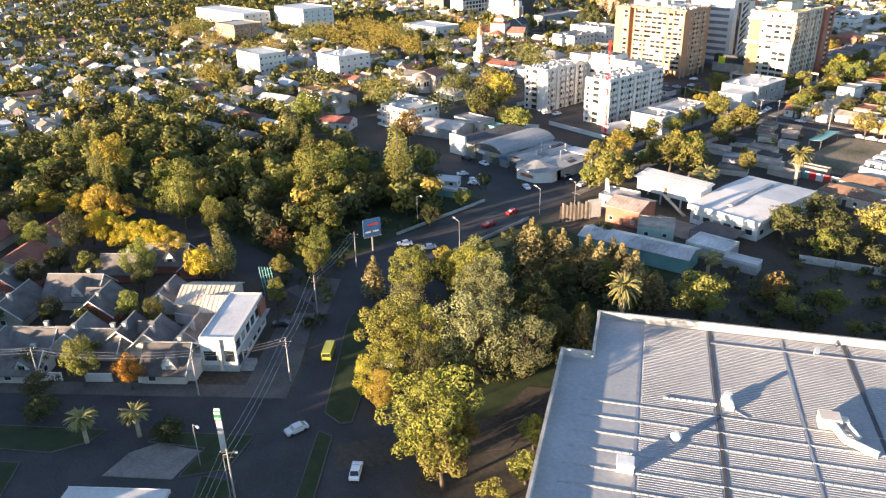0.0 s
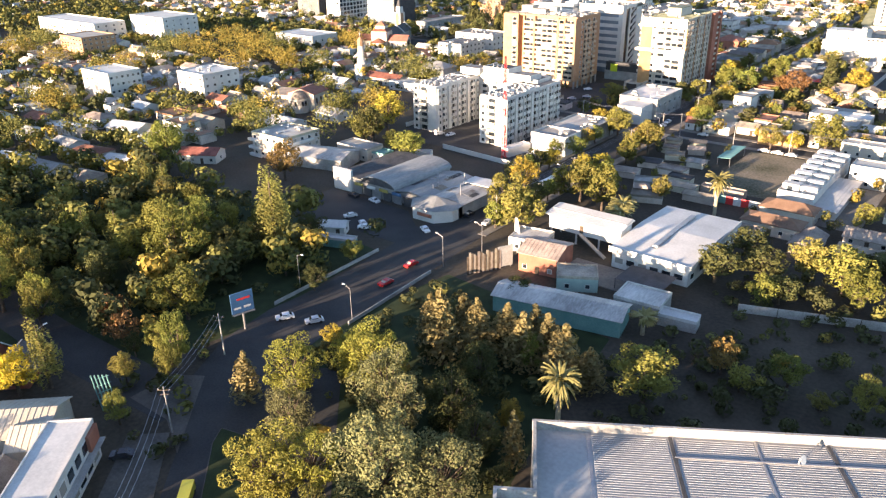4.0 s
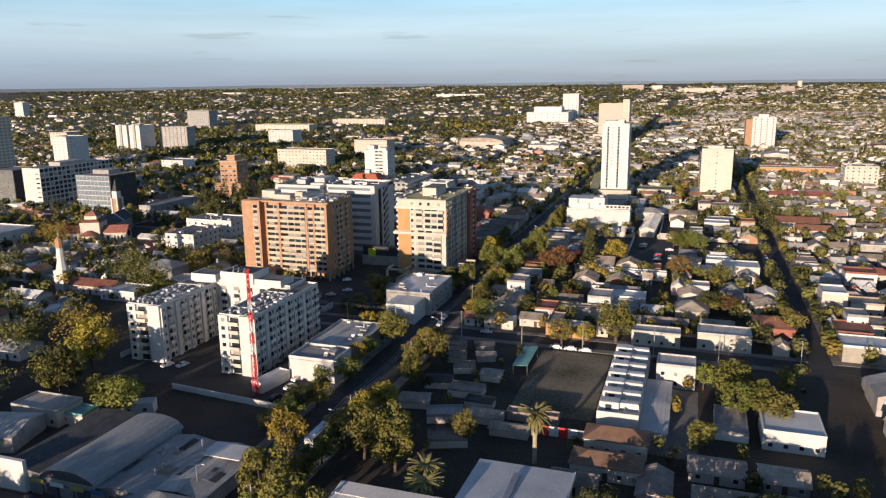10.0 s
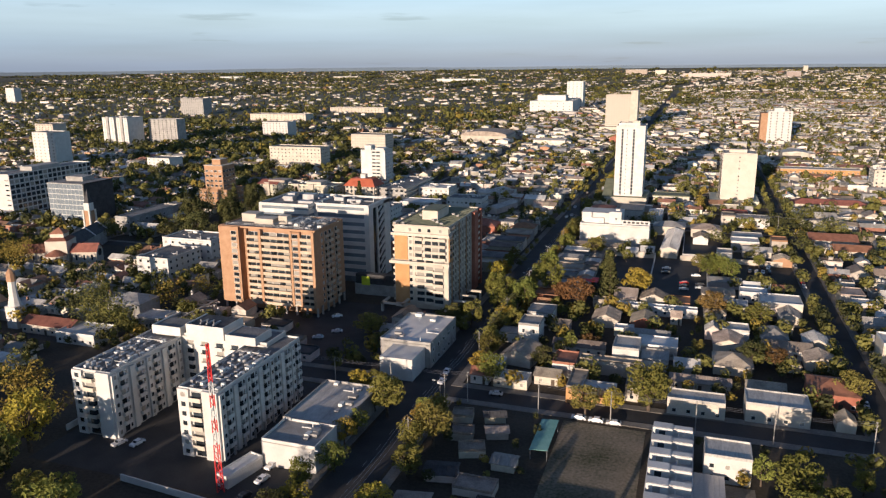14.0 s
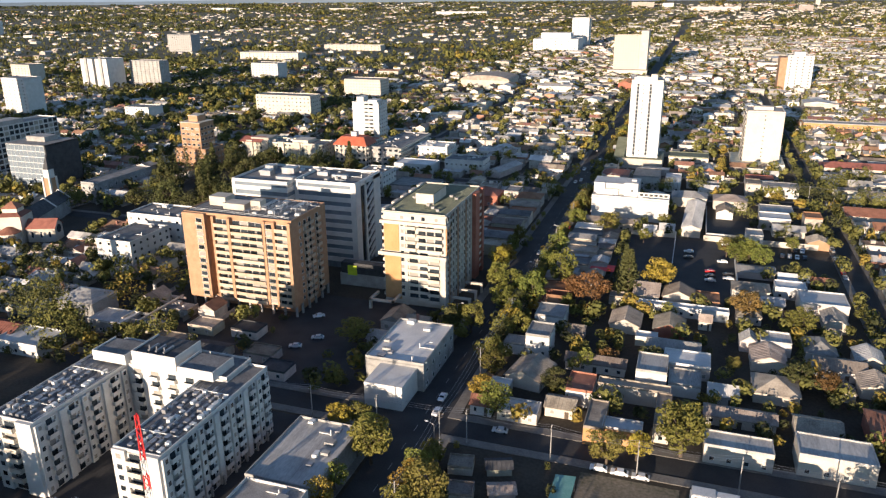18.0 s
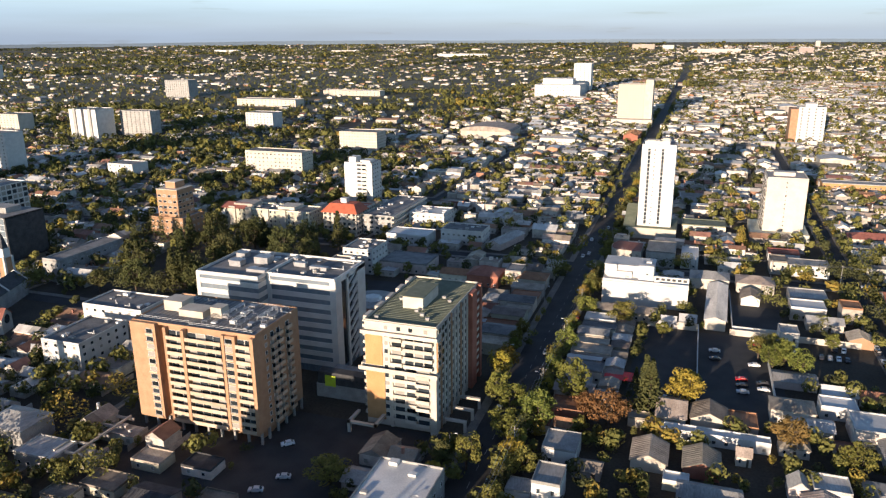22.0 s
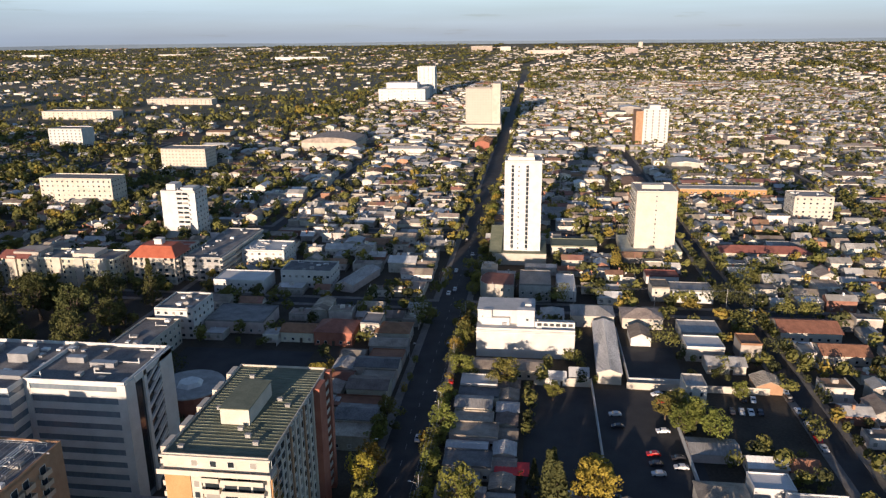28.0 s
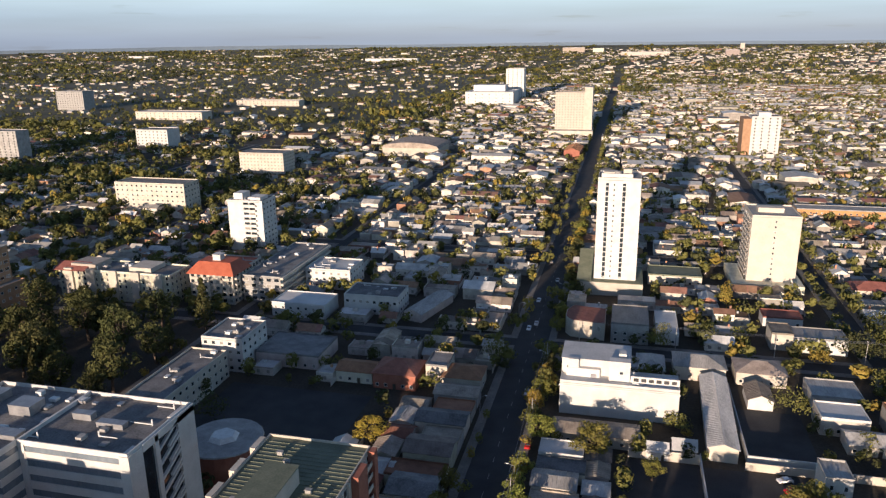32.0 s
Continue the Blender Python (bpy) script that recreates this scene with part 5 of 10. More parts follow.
# ---- trees that stand out one by one ----
tree("green", 191.4, -232.9, 12.2, 16.3)
tree("poplar", 84.4, -232.1, 26.0, 10.9)
tree("green", 59.3, -249.4, 18.6, 16.2)
tree("green", 71.6, -253.8, 19.5, 17.2)
tree("green", 66.4, -242.9, 17.4, 15.1)
tree("gold", 4.8, -292.7, 22.3, 14.9)
tree("green", 45.1, -287.9, 14.9, 13.0)
tree("green", 55.0, -291.4, 15.9, 13.8)
tree("green", 50.8, -282.6, 13.9, 12.1)
tree("green", 93.9, -266.7, 14.3, 13.0)
tree("green", 71.8, -289.9, 13.7, 9.8)
grove("poplar", -37.9, -295.4, 17.3, 6.7)
grove("poplar", -38.9, -290.3, 17.6, 6.8)
tree("poplar", -29.6, -287.4, 17.3, 6.6)
tree("gold", 16.6, -317.9, 10.8, 10.8)
tree("gold", 33.3, -307.3, 13.2, 13.2)
tree("green", 38.3, -294.4, 9.9, 9.0)
tree("green", 25.6, -284.8, 12.7, 11.5)
tree("green", 35.8, -280.9, 15.5, 14.1)
tree("dark", -6.2, -310.1, 11.8, 11.8)
tree("dark", -8.4, -301.9, 12.2, 12.2)
tree("dark", 36.8, -271.7, 11.6, 11.6)
tree("green", 35.3, -257.4, 11.1, 11.1)
tree("green", 40.1, -252.2, 9.1, 9.1)
tree("poplar", 17.9, -230.1, 17.2, 7.2)
tree("poplar", 20.4, -225.1, 16.2, 6.8)
tree("green", -18.3, -201.7, 17.1, 14.3)
tree("green", 65.3, -286.9, 13.0, 9.3)
tree("dark", 59.9, -267.2, 9.0, 8.2)
tree("dark", 84.7, -250.5, 8.8, 8.0)
tree("green", 102.3, -279.2, 8.3, 6.4)
tree("green", 106.6, -289.5, 7.8, 6.5)
tree("russet", 82.9, -278.3, 8.1, 7.4)
tree("dark", 94.5, -237.7, 8.0, 8.0)
tree("dark", 107.0, -239.1, 7.7, 7.7)
tree("russet", 35.1, -187.1, 15.6, 13.0)
tree("green", 183.3, -308.1, 11.8, 10.2)
tree("green", 191.0, -311.0, 12.5, 10.9)
tree("green", 187.7, -304.0, 11.0, 9.6)
tree("green", 138.8, -253.9, 9.5, 7.9)
tree("palm", 184.6, -253.4, 17.2, 7.4)
tree("gold", 177.5, -257.7, 9.0, 5.6)
tree("green", 175.2, -263.3, 6.4, 4.3)
tree("green", 195.1, -293.5, 7.6, 6.4)
tree("green", 199.7, -300.8, 6.5, 6.5)
tree("green", 199.5, -308.4, 5.0, 6.2)
tree("russet", 199.9, -215.1, 8.7, 7.9)
tree("green", 204.8, -218.7, 6.1, 7.6)
tree("green", 211.6, -211.5, 7.5, 9.4)
tree("green", 197.6, -182.3, 9.4, 7.3)
tree("green", 218.4, -215.9, 3.7, 5.3)
tree("green", 202.2, -161.5, 11.8, 11.8)
tree("green", 117.9, -171.0, 16.3, 14.9)
tree("gold", 111.7, -150.3, 14.0, 11.7)
tree("green", 129.3, -144.8, 14.3, 12.5)
tree("green", 138.7, -148.2, 14.3, 13.3)
tree("green", 134.7, -139.8, 13.4, 11.7)
tree("palm", 149.4, -155.9, 9.4, 9.4)
tree("palm", 169.1, -134.5, 16.0, 8.4)
tree("green", 150.0, -129.5, 8.9, 8.1)
tree("green", 52.4, -138.8, 10.3, 11.4)
tree("green", 42.9, -138.7, 9.3, 10.4)
grove("gold", 10.3, -115.2, 18.1, 15.7)
tree("gold", 22.3, -119.5, 19.3, 16.8)
grove("gold", 17.2, -108.8, 16.9, 14.7)
grove("dark", -45.7, -32.2, 15.3, 13.3)
grove("dark", -35.6, -35.8, 16.3, 14.2)
grove("dark", -39.9, -26.8, 14.3, 12.5)
grove("green", -53.7, -20.0, 13.2, 11.5)
grove("green", -45.0, -23.1, 14.0, 12.2)
grove("green", -48.7, -15.3, 12.3, 10.7)
grove("green", -17.9, -159.2, 15.8, 13.7)
grove("green", -7.6, -163.0, 16.8, 14.6)
grove("green", -12.0, -153.7, 14.7, 12.8)
grove("gold", -138.6, -80.2, 16.5, 14.3)
grove("gold", -127.7, -84.1, 17.4, 15.3)
grove("gold", -132.4, -74.4, 15.4, 13.4)
grove("russet", -162.4, -49.7, 19.5, 20.5)
grove("russet", -146.8, -55.3, 19.5, 21.8)
grove("russet", -153.4, -41.5, 19.5, 19.1)
grove("gold", -216.7, -58.0, 19.5, 21.8)
grove("gold", -200.2, -64.0, 19.5, 23.2)
grove("gold", -207.3, -49.3, 19.5, 20.4)
grove("green", -240.7, -55.6, 17.9, 15.5)
grove("green", -228.9, -59.8, 18.8, 16.5)
grove("green", -233.9, -49.3, 16.7, 14.5)
grove("gold", -137.0, -189.1, 15.5, 14.3)
grove("gold", -126.2, -193.0, 15.5, 15.2)
grove("gold", -130.8, -183.4, 15.4, 13.3)
grove("green", -77.5, -259.2, 12.3, 11.3)
grove("green", -69.0, -262.3, 12.3, 12.0)
grove("green", -72.6, -254.6, 12.2, 10.6)
grove("gold", -128.2, -257.3, 16.1, 16.1)
grove("gold", -265.2, -125.7, 15.6, 16.1)
grove("gold", -253.0, -130.2, 15.6, 17.2)
grove("gold", -258.2, -119.2, 15.6, 15.1)
grove("gold", -200.0, -112.4, 16.9, 17.5)
grove("gold", -186.8, -117.2, 16.9, 18.6)
grove("gold", -192.4, -105.3, 16.9, 16.4)
grove("green", -62.3, -160.4, 13.8, 13.8)
grove("green", -354.8, -89.5, 17.0, 15.6)
grove("green", -342.9, -93.8, 17.0, 16.6)
grove("green", -348.0, -83.2, 16.8, 14.6)
grove("green", 17.6, -152.1, 19.0, 15.9)
grove("green", -38.5, -97.0, 17.6, 14.6)
tree("dark", 31.7, -139.1, 18.9, 15.8)
tree("green", 169.5, -237.9, 10.2, 6.8)
tree("dark", 149.9, -247.0, 5.2, 5.2)
tree("green", 210.8, -163.3, 13.3, 13.3)
tree("green", 216.1, -171.1, 11.3, 11.3)
tree("dark", 184.3, -175.6, 11.1, 13.8)
tree("dark", 187.4, -159.3, 10.4, 13.0)
tree("green", 225.5, -213.6, 9.4, 7.8)
tree("palm", 180.8, -210.0, 6.0, 7.4)
tree("dark", 151.2, -213.8, 7.1, 8.9)
tree("green", 33.8, -60.5, 11.7, 12.9)
grove("green", -14.6, -88.4, 14.5, 14.5)
tree("gold", 104.2, -122.2, 8.1, 9.0)
tree("gold", 92.8, -60.4, 9.9, 9.0)
tree("green", 106.3, -71.3, 14.1, 14.1)
tree("green", 125.2, -83.9, 14.3, 13.0)
tree("green", 123.8, -99.8, 9.7, 9.7)
tree("gold", 122.8, -118.2, 8.8, 11.1)
tree("green", 130.1, -41.8, 12.3, 10.2)
tree("green", 105.3, -103.4, 9.0, 9.0)
tree("green", 178.7, -44.1, 16.1, 16.1)
tree("green", 161.5, -54.1, 11.2, 11.2)
tree("gold", 168.4, -49.0, 9.1, 7.6)
tree("green", 214.5, -82.9, 12.8, 14.2)
tree("green", 207.4, -77.6, 8.4, 7.0)
tree("conifer", 156.0, 56.3, 20.0, 13.1)
tree("green", 131.1, 56.2, 18.8, 13.4)
tree("russet", 144.3, 44.7, 14.7, 14.7)
tree("gold", 167.4, 66.8, 15.3, 15.3)
tree("green", 196.8, 106.3, 12.1, 11.1)
tree("green", 205.3, 103.2, 12.1, 11.9)
tree("green", 201.7, 110.8, 12.0, 10.4)
tree("russet", 197.2, 47.8, 12.7, 14.1)
tree("green", 214.1, 40.2, 11.1, 12.3)
tree("russet", 217.3, -0.4, 8.6, 10.7)
tree("green", 113.2, 44.4, 12.4, 12.4)
tree("green", 108.2, 8.6, 12.4, 11.2)
tree("gold", 103.6, 76.6, 10.6, 10.6)
tree("green", 236.4, -21.6, 11.5, 11.5)
tree("green", 230.2, -74.4, 6.9, 6.9)
grove("conifer", -3.4, 9.9, 12.3, 6.8)
grove("russet", -19.9, -11.2, 14.6, 16.2)
grove("green", -13.9, -40.7, 10.4, 11.6)
grove("green", 9.5, -29.2, 10.6, 11.7)
grove("green", 4.0, -35.6, 7.7, 7.7)
grove("russet", -19.5, 12.4, 10.5, 11.7)
tree("green", 73.8, -10.3, 9.5, 13.5)
grove("dark", -102.3, 103.2, 13.6, 11.9)
grove("dark", -93.3, 99.9, 14.5, 12.6)
grove("dark", -97.1, 108.0, 12.8, 11.1)
grove("dark", -96.6, 114.0, 20.0, 14.7)
grove("conifer", -108.1, 163.1, 20.0, 16.5)
grove("conifer", -64.8, 118.6, 20.0, 19.4)
grove("dark", -84.6, 104.4, 12.4, 10.8)
grove("dark", -76.4, 101.5, 13.1, 11.5)
grove("dark", -79.9, 108.8, 11.6, 10.1)
grove("palm", -113.6, 116.2, 14.1, 11.7)
grove("conifer", -109.5, 196.4, 20.0, 15.7)
grove("conifer", -82.9, 180.7, 20.0, 16.8)
grove("dark", -168.4, 223.8, 12.2, 10.6)
grove("dark", -160.4, 220.8, 13.0, 11.3)
grove("dark", -163.8, 228.0, 11.4, 9.9)
grove("green", -150.8, 89.8, 13.8, 12.0)
grove("green", -141.7, 86.6, 14.5, 12.8)
grove("green", -145.5, 94.7, 12.9, 11.2)
grove("dark", -68.0, -0.6, 16.5, 16.5)
tree("green", 96.6, -56.9, 8.4, 8.4)
tree("green", 101.5, -59.7, 7.2, 9.0)
tree("green", 123.5, 35.8, 15.3, 13.9)
tree("green", 114.5, 28.0, 11.6, 11.6)
tree("green", 124.4, 11.2, 8.8, 9.8)
tree("gold", 102.8, 68.6, 12.1, 11.0)
tree("green", 105.9, 52.9, 11.5, 10.4)
tree("green", 123.5, -19.1, 9.4, 10.4)
tree("gold", 123.5, -33.0, 8.8, 9.8)
tree("green", 135.8, 39.1, 6.4, 6.4)
tree("conifer", 154.0, 61.8, 20.0, 9.4)
tree("russet", 137.1, 48.2, 11.0, 11.0)
tree("gold", 167.7, 73.6, 11.5, 12.7)
tree("dark", 142.5, -22.6, 9.0, 10.0)
tree("russet", 155.0, -1.0, 6.5, 8.1)
tree("green", 192.5, 5.7, 6.1, 6.1)
tree("green", 149.2, -6.1, 8.1, 6.2)
tree("dark", 209.8, 1.1, 9.3, 11.7)
grove("green", 122.1, 168.3, 13.1, 10.0)
tree("green", 123.8, 139.4, 11.1, 11.1)
tree("green", 139.8, 136.3, 11.0, 15.7)
grove("palm", 201.5, 173.4, 11.9, 14.8)
grove("green", 238.2, 198.1, 9.7, 13.8)
grove("gold", 221.3, 220.0, 5.9, 9.8)
grove("green", 160.8, 223.6, 8.5, 12.1)
grove("gold", 192.2, 268.7, 16.7, 6.7)
grove("dark", 232.6, 227.3, 10.3, 12.2)
grove("dark", 241.9, 223.9, 10.3, 13.0)
grove("dark", 237.9, 232.2, 10.3, 11.4)
grove("green", 252.8, 258.4, 10.1, 13.9)
grove("green", 263.3, 254.6, 10.1, 14.8)
grove("green", 258.8, 264.0, 10.1, 13.0)
grove("gold", 121.9, 173.1, 12.1, 8.1)
tree("green", 121.7, 98.5, 11.0, 11.0)
tree("green", 156.6, 126.8, 7.4, 7.4)
tree("green", 192.8, 116.0, 10.3, 10.6)
tree("green", 200.8, 113.1, 10.3, 11.3)
tree("green", 197.4, 120.2, 10.3, 9.9)
grove("palm", 275.0, 283.1, 10.9, 13.6)
grove("palm", 259.3, 209.4, 11.8, 9.8)
grove("palm", 269.0, 211.0, 13.3, 11.1)
tree("gold", 71.8, 128.6, 10.0, 12.5)
grove("dark", 16.3, 129.2, 11.7, 13.0)
grove("dark", -81.9, 166.4, 20.0, 15.6)
grove("palm", -66.1, 190.5, 10.0, 8.3)
grove("green", -81.6, 195.4, 16.6, 12.7)
grove("dark", -59.4, 195.5, 11.2, 11.2)
grove("green", 248.4, 237.2, 11.9, 14.9)
grove("green", 194.4, 238.7, 5.9, 8.4)
grove("green", 181.5, 234.1, 7.8, 11.1)
grove("green", 164.2, 231.7, 7.8, 11.1)
grove("dark", 244.0, 170.0, 9.1, 13.1)
tree("green", 220.7, 132.7, 7.7, 7.7)
grove("green", 220.2, 156.3, 6.7, 8.4)
grove("green", 165.2, 157.6, 5.9, 9.9)
grove("green", 100.5, 196.8, 11.7, 13.0)
tree("conifer", 155.7, 73.6, 13.7, 7.2)
tree("conifer", 150.3, 74.1, 9.4, 5.2)
tree("gold", 166.9, 79.3, 8.7, 9.7)
tree("green", 144.9, -260.8, 9.5, 7.3)
tree("gold", 132.1, -256.3, 7.7, 5.9)
tree("dark", 165.9, -259.0, 9.6, 9.6)
tree("dark", 163.5, -247.0, 9.7, 9.7)
tree("dark", 184.0, -270.8, 6.8, 6.8)
tree("dark", 146.1, -237.5, 9.5, 9.5)
tree("dark", 162.3, -235.1, 7.8, 7.8)
tree("green", 77.0, -264.4, 9.2, 9.2)
tree("dark", 66.0, -271.3, 11.1, 9.2)
tree("poplar", 77.5, -226.5, 26.0, 12.0)
tree("dark", 74.5, -240.5, 12.1, 13.4)
tree("dark", 29.5, -264.6, 12.6, 14.0)
tree("green", 9.4, -254.9, 11.4, 11.4)
tree("dark", 85.4, -220.0, 10.5, 10.5)
tree("green", 102.7, -221.8, 7.5, 7.5)
tree("green", -5.9, -207.1, 21.9, 16.8)
grove("gold", -27.2, -140.5, 19.8, 16.5)
grove("green", -43.1, -146.7, 14.9, 13.7)
grove("green", -32.8, -150.4, 14.9, 14.6)
grove("green", -37.2, -141.1, 14.7, 12.8)
grove("green", 19.3, -135.4, 14.4, 12.5)
tree("green", 28.8, -138.8, 15.1, 13.3)
tree("green", 24.8, -130.3, 13.5, 11.7)
grove("green", -18.7, -114.2, 12.2, 10.6)
grove("green", -10.6, -117.1, 12.9, 11.3)
grove("green", -14.1, -109.9, 11.4, 9.9)
tree("green", 56.4, -145.5, 12.6, 14.0)
grove("green", -156.6, -185.9, 16.5, 17.1)
grove("green", -143.7, -190.6, 16.5, 18.2)
grove("green", -149.2, -179.0, 16.5, 16.0)
grove("gold", -168.6, -144.3, 19.5, 20.7)
grove("gold", -152.8, -150.0, 19.5, 22.1)
grove("gold", -159.5, -136.0, 19.5, 19.4)
grove("green", -212.7, -85.8, 16.8, 14.6)
grove("green", -201.7, -89.8, 17.7, 15.6)
grove("green", -206.4, -79.9, 15.7, 13.7)
grove("gold", -189.3, -63.1, 19.5, 29.1)
grove("gold", -167.2, -71.1, 19.5, 31.0)
grove("gold", -176.6, -51.4, 19.5, 27.2)
grove("green", -181.9, -16.2, 17.9, 15.6)
grove("green", -170.1, -20.5, 18.9, 16.6)
grove("green", -175.1, -9.9, 16.8, 14.6)
grove("gold", -126.4, -53.4, 15.0, 13.8)
grove("gold", -116.0, -57.2, 15.0, 14.7)
grove("gold", -120.4, -47.8, 14.9, 12.9)
grove("green", -114.2, -36.7, 13.4, 11.7)
grove("green", -105.4, -39.9, 14.3, 12.4)
grove("green", -109.1, -32.0, 12.5, 10.9)
grove("gold", -145.8, 23.3, 15.2, 13.2)
grove("gold", -135.8, 19.6, 16.0, 14.1)
grove("gold", -140.1, 28.6, 14.2, 12.4)
grove("green", -29.0, -44.0, 18.7, 16.3)
grove("green", -16.6, -48.5, 19.5, 17.3)
grove("green", -21.9, -37.4, 17.5, 15.2)
grove("green", -330.3, -110.2, 19.5, 24.1)
grove("green", -312.0, -116.8, 19.5, 25.7)
grove("green", -319.8, -100.5, 19.5, 22.6)
grove("gold", -313.7, -128.1, 17.8, 15.5)
grove("gold", -302.0, -132.3, 18.7, 16.5)
grove("gold", -306.9, -121.9, 16.6, 14.5)
grove("green", -95.0, -221.8, 12.5, 15.6)
grove("green", -81.7, -201.9, 12.8, 16.0)
tree("dark", 219.9, -147.0, 7.9, 15.7)
tree("dark", 212.9, -149.8, 6.5, 12.9)
tree("dark", 229.0, -151.7, 7.5, 15.0)
tree("green", 234.8, -160.6, 10.2, 12.7)
tree("green", 224.5, -160.1, 5.9, 11.9)
tree("dark", 192.9, -167.3, 9.9, 12.3)
tree("dark", 200.4, -178.2, 8.1, 10.1)
tree("green", 206.7, -114.2, 7.7, 8.6)
tree("green", 215.9, -96.6, 12.1, 11.1)
tree("green", 224.3, -99.7, 12.1, 11.8)
tree("green", 220.8, -92.2, 11.9, 10.4)
tree("green", 128.2, -179.7, 15.7, 14.3)
tree("gold", 124.2, -133.8, 12.3, 11.2)
tree("palm", 151.5, -162.2, 9.3, 9.3)
grove("gold", -10.8, -95.0, 12.9, 11.3)
grove("gold", -2.3, -98.1, 13.6, 12.0)
grove("gold", -5.9, -90.4, 12.1, 10.5)
grove("green", -17.1, -104.1, 15.4, 15.4)
grove("gold", -134.6, -45.6, 13.7, 12.6)
grove("gold", -125.0, -49.0, 13.7, 13.4)
grove("gold", -129.1, -40.5, 13.6, 11.8)
grove("gold", -229.5, -18.3, 18.7, 19.4)
grove("gold", -214.8, -23.6, 18.7, 20.6)
grove("gold", -221.1, -10.5, 18.7, 18.1)
grove("russet", -202.0, -19.1, 16.0, 16.5)
grove("russet", -189.4, -23.7, 16.0, 17.6)
grove("russet", -194.8, -12.5, 16.0, 15.5)
grove("russet", -159.9, 35.5, 12.8, 15.2)
grove("russet", -148.4, 31.4, 12.8, 16.2)
grove("russet", -153.3, 41.7, 12.8, 14.2)


# tall trees on the bank between road and warehouse, and in the near quarter
for x, y, h, w, k in ((186.5, -308.5, 20.5, 19.5, "plane"), (172.5, -284.5, 20, 18, "olive"), (179, -278, 15, 13, "olive"), (156.3, -294, 16, 14.5, "plane"), (160.5, -288.5, 14, 11, "plane"), (138.2, -272.5, 14.5, 13, "plane"), (150, -262, 16, 13, "plane"), (143, -262, 13, 9, "plane"), (158, -268, 17, 13, "olive"), (164, -272, 17, 13, "olive"), (168, -262, 13, 11, "dusk"), (176, -266, 11, 10, "dusk"), (131, -278.5, 11, 7, "fir"), (147, -281, 12, 10, "olive"), (171, -297, 13, 9, "dusk"), (166.5, -301, 12, 6, "plane"), (163, -304.5, 10, 7, "gold"), (168, -305, 9, 7, "gold")):
    big_tree(k, x, y, h, w)
for x, y, h, w, k in ((84.7, -316.4, 14, 9.5, "green"), (88, -318, 11, 8, "dark"), (100.6, -326, 9, 7, "green"), (107.5, -323, 8, 6.5, "green"), (120.3, -343.1, 12, 9, "green"), (128.1, -336.7, 9, 7, "amber"), (148.9, -338, 5, 7, "dark"), (126.4, -353, 6, 8, "dark"), (118, -351, 6, 8, "dark"), (93.4, -304.6, 11, 11, "yellow"), (53.4, -322, 15, 10, "dark"), (108.5, -349, 7, 7, "dark"), (97, -335, 6, 6, "green"), (90, -340, 8, 7, "dark"), (112, -338, 5, 5, "green"), (70, -325, 8, 8, "green"), (66, -338, 9, 9, "dark"), (82, -352, 9, 9, "dark"), (72, -352, 10, 10, "green"), (58, -345, 10, 9, "gold"), (62, -330, 9, 9, "dark"), (118, -297.5, 7.5, 6.2, "green"), (111, -280, 14, 8.5, "green"), (114.5, -284.5, 11, 6, "green"), (93, -282, 9, 8, "russet"), (99, -283, 6, 5, "dark")):
    tree(k, x, y, h, w)
for x, y, h, w in ((138.5, -349, 7.0, 6.0), (143.5, -341.5, 6.8, 6.0)):
    tree("palm", x, y, h, w)
for x, y, h, w in ((153, -246, 17.5, 9.5), (157.5, -240, 14.5, 9), (147, -242, 13, 8), (162, -236, 13, 9), (167, -238, 13.5, 9), (171.5, -235, 13, 9), (176.6, -238, 14, 9.5), (151, -235, 11.5, 8), (181.5, -236, 10, 8), (165.5, -230, 11, 8), (182, -263.3, 11.5, 5), (176, -262, 8, 5)):
    tree("cypress", x, y, h, w)
# row added south of the workshops to throw shade on them
for k in range(9):
    tree(("green", "dark", "green")[k % 3], 22 + 8.6 * k, -226 - (k * 5) % 9, 10.5 + (k * 7) % 4, 9.5)
# golden willow hedge and trees along the lane
for k in range(7):
    tree("yellow" if k % 3 else "gold", 47 + 5.2 * k, -316 + 1.9 * k, 10.5 + (k * 5) % 3, 10)
for x, y, h, w, k in ((13.5, -320, 10, 13, "gold"), (22, -312, 9, 11, "gold"), (29.3, -308, 11, 11, "yellow"), (36, -303, 10, 10, "gold"), (-7, -292, 17, 12, "yellow"), (27.7, -280, 14, 13, "green"), (36.2, -264, 14, 12, "green"), (61.9, -270, 12, 11, "dark"), (57.7, -259, 12, 12, "green"), (83.7, -249, 12, 11, "dark"), (-12, -310, 12, 13, "green"), (43, -330, 11, 10, "green"), (30, -330, 10, 10, "dark"), (16, -336, 11, 12, "gold"), (4, -332, 11, 12, "green"), (40, -345, 10, 10, "dark"), (24, -350, 11, 11, "green")):
    tree(k, x, y, h, w)
for x, y, h, w in ((95.9, -299.6, 17, 7.5), (14, -302, 20, 6.5), (9, -299, 19, 6), (4, -297, 20, 6.5), (-1, -294, 18, 6), (20, -300, 18, 6), (40, -262, 16, 7), (46, -256, 15, 7)):
    tree("poplar", x, y, h, w)


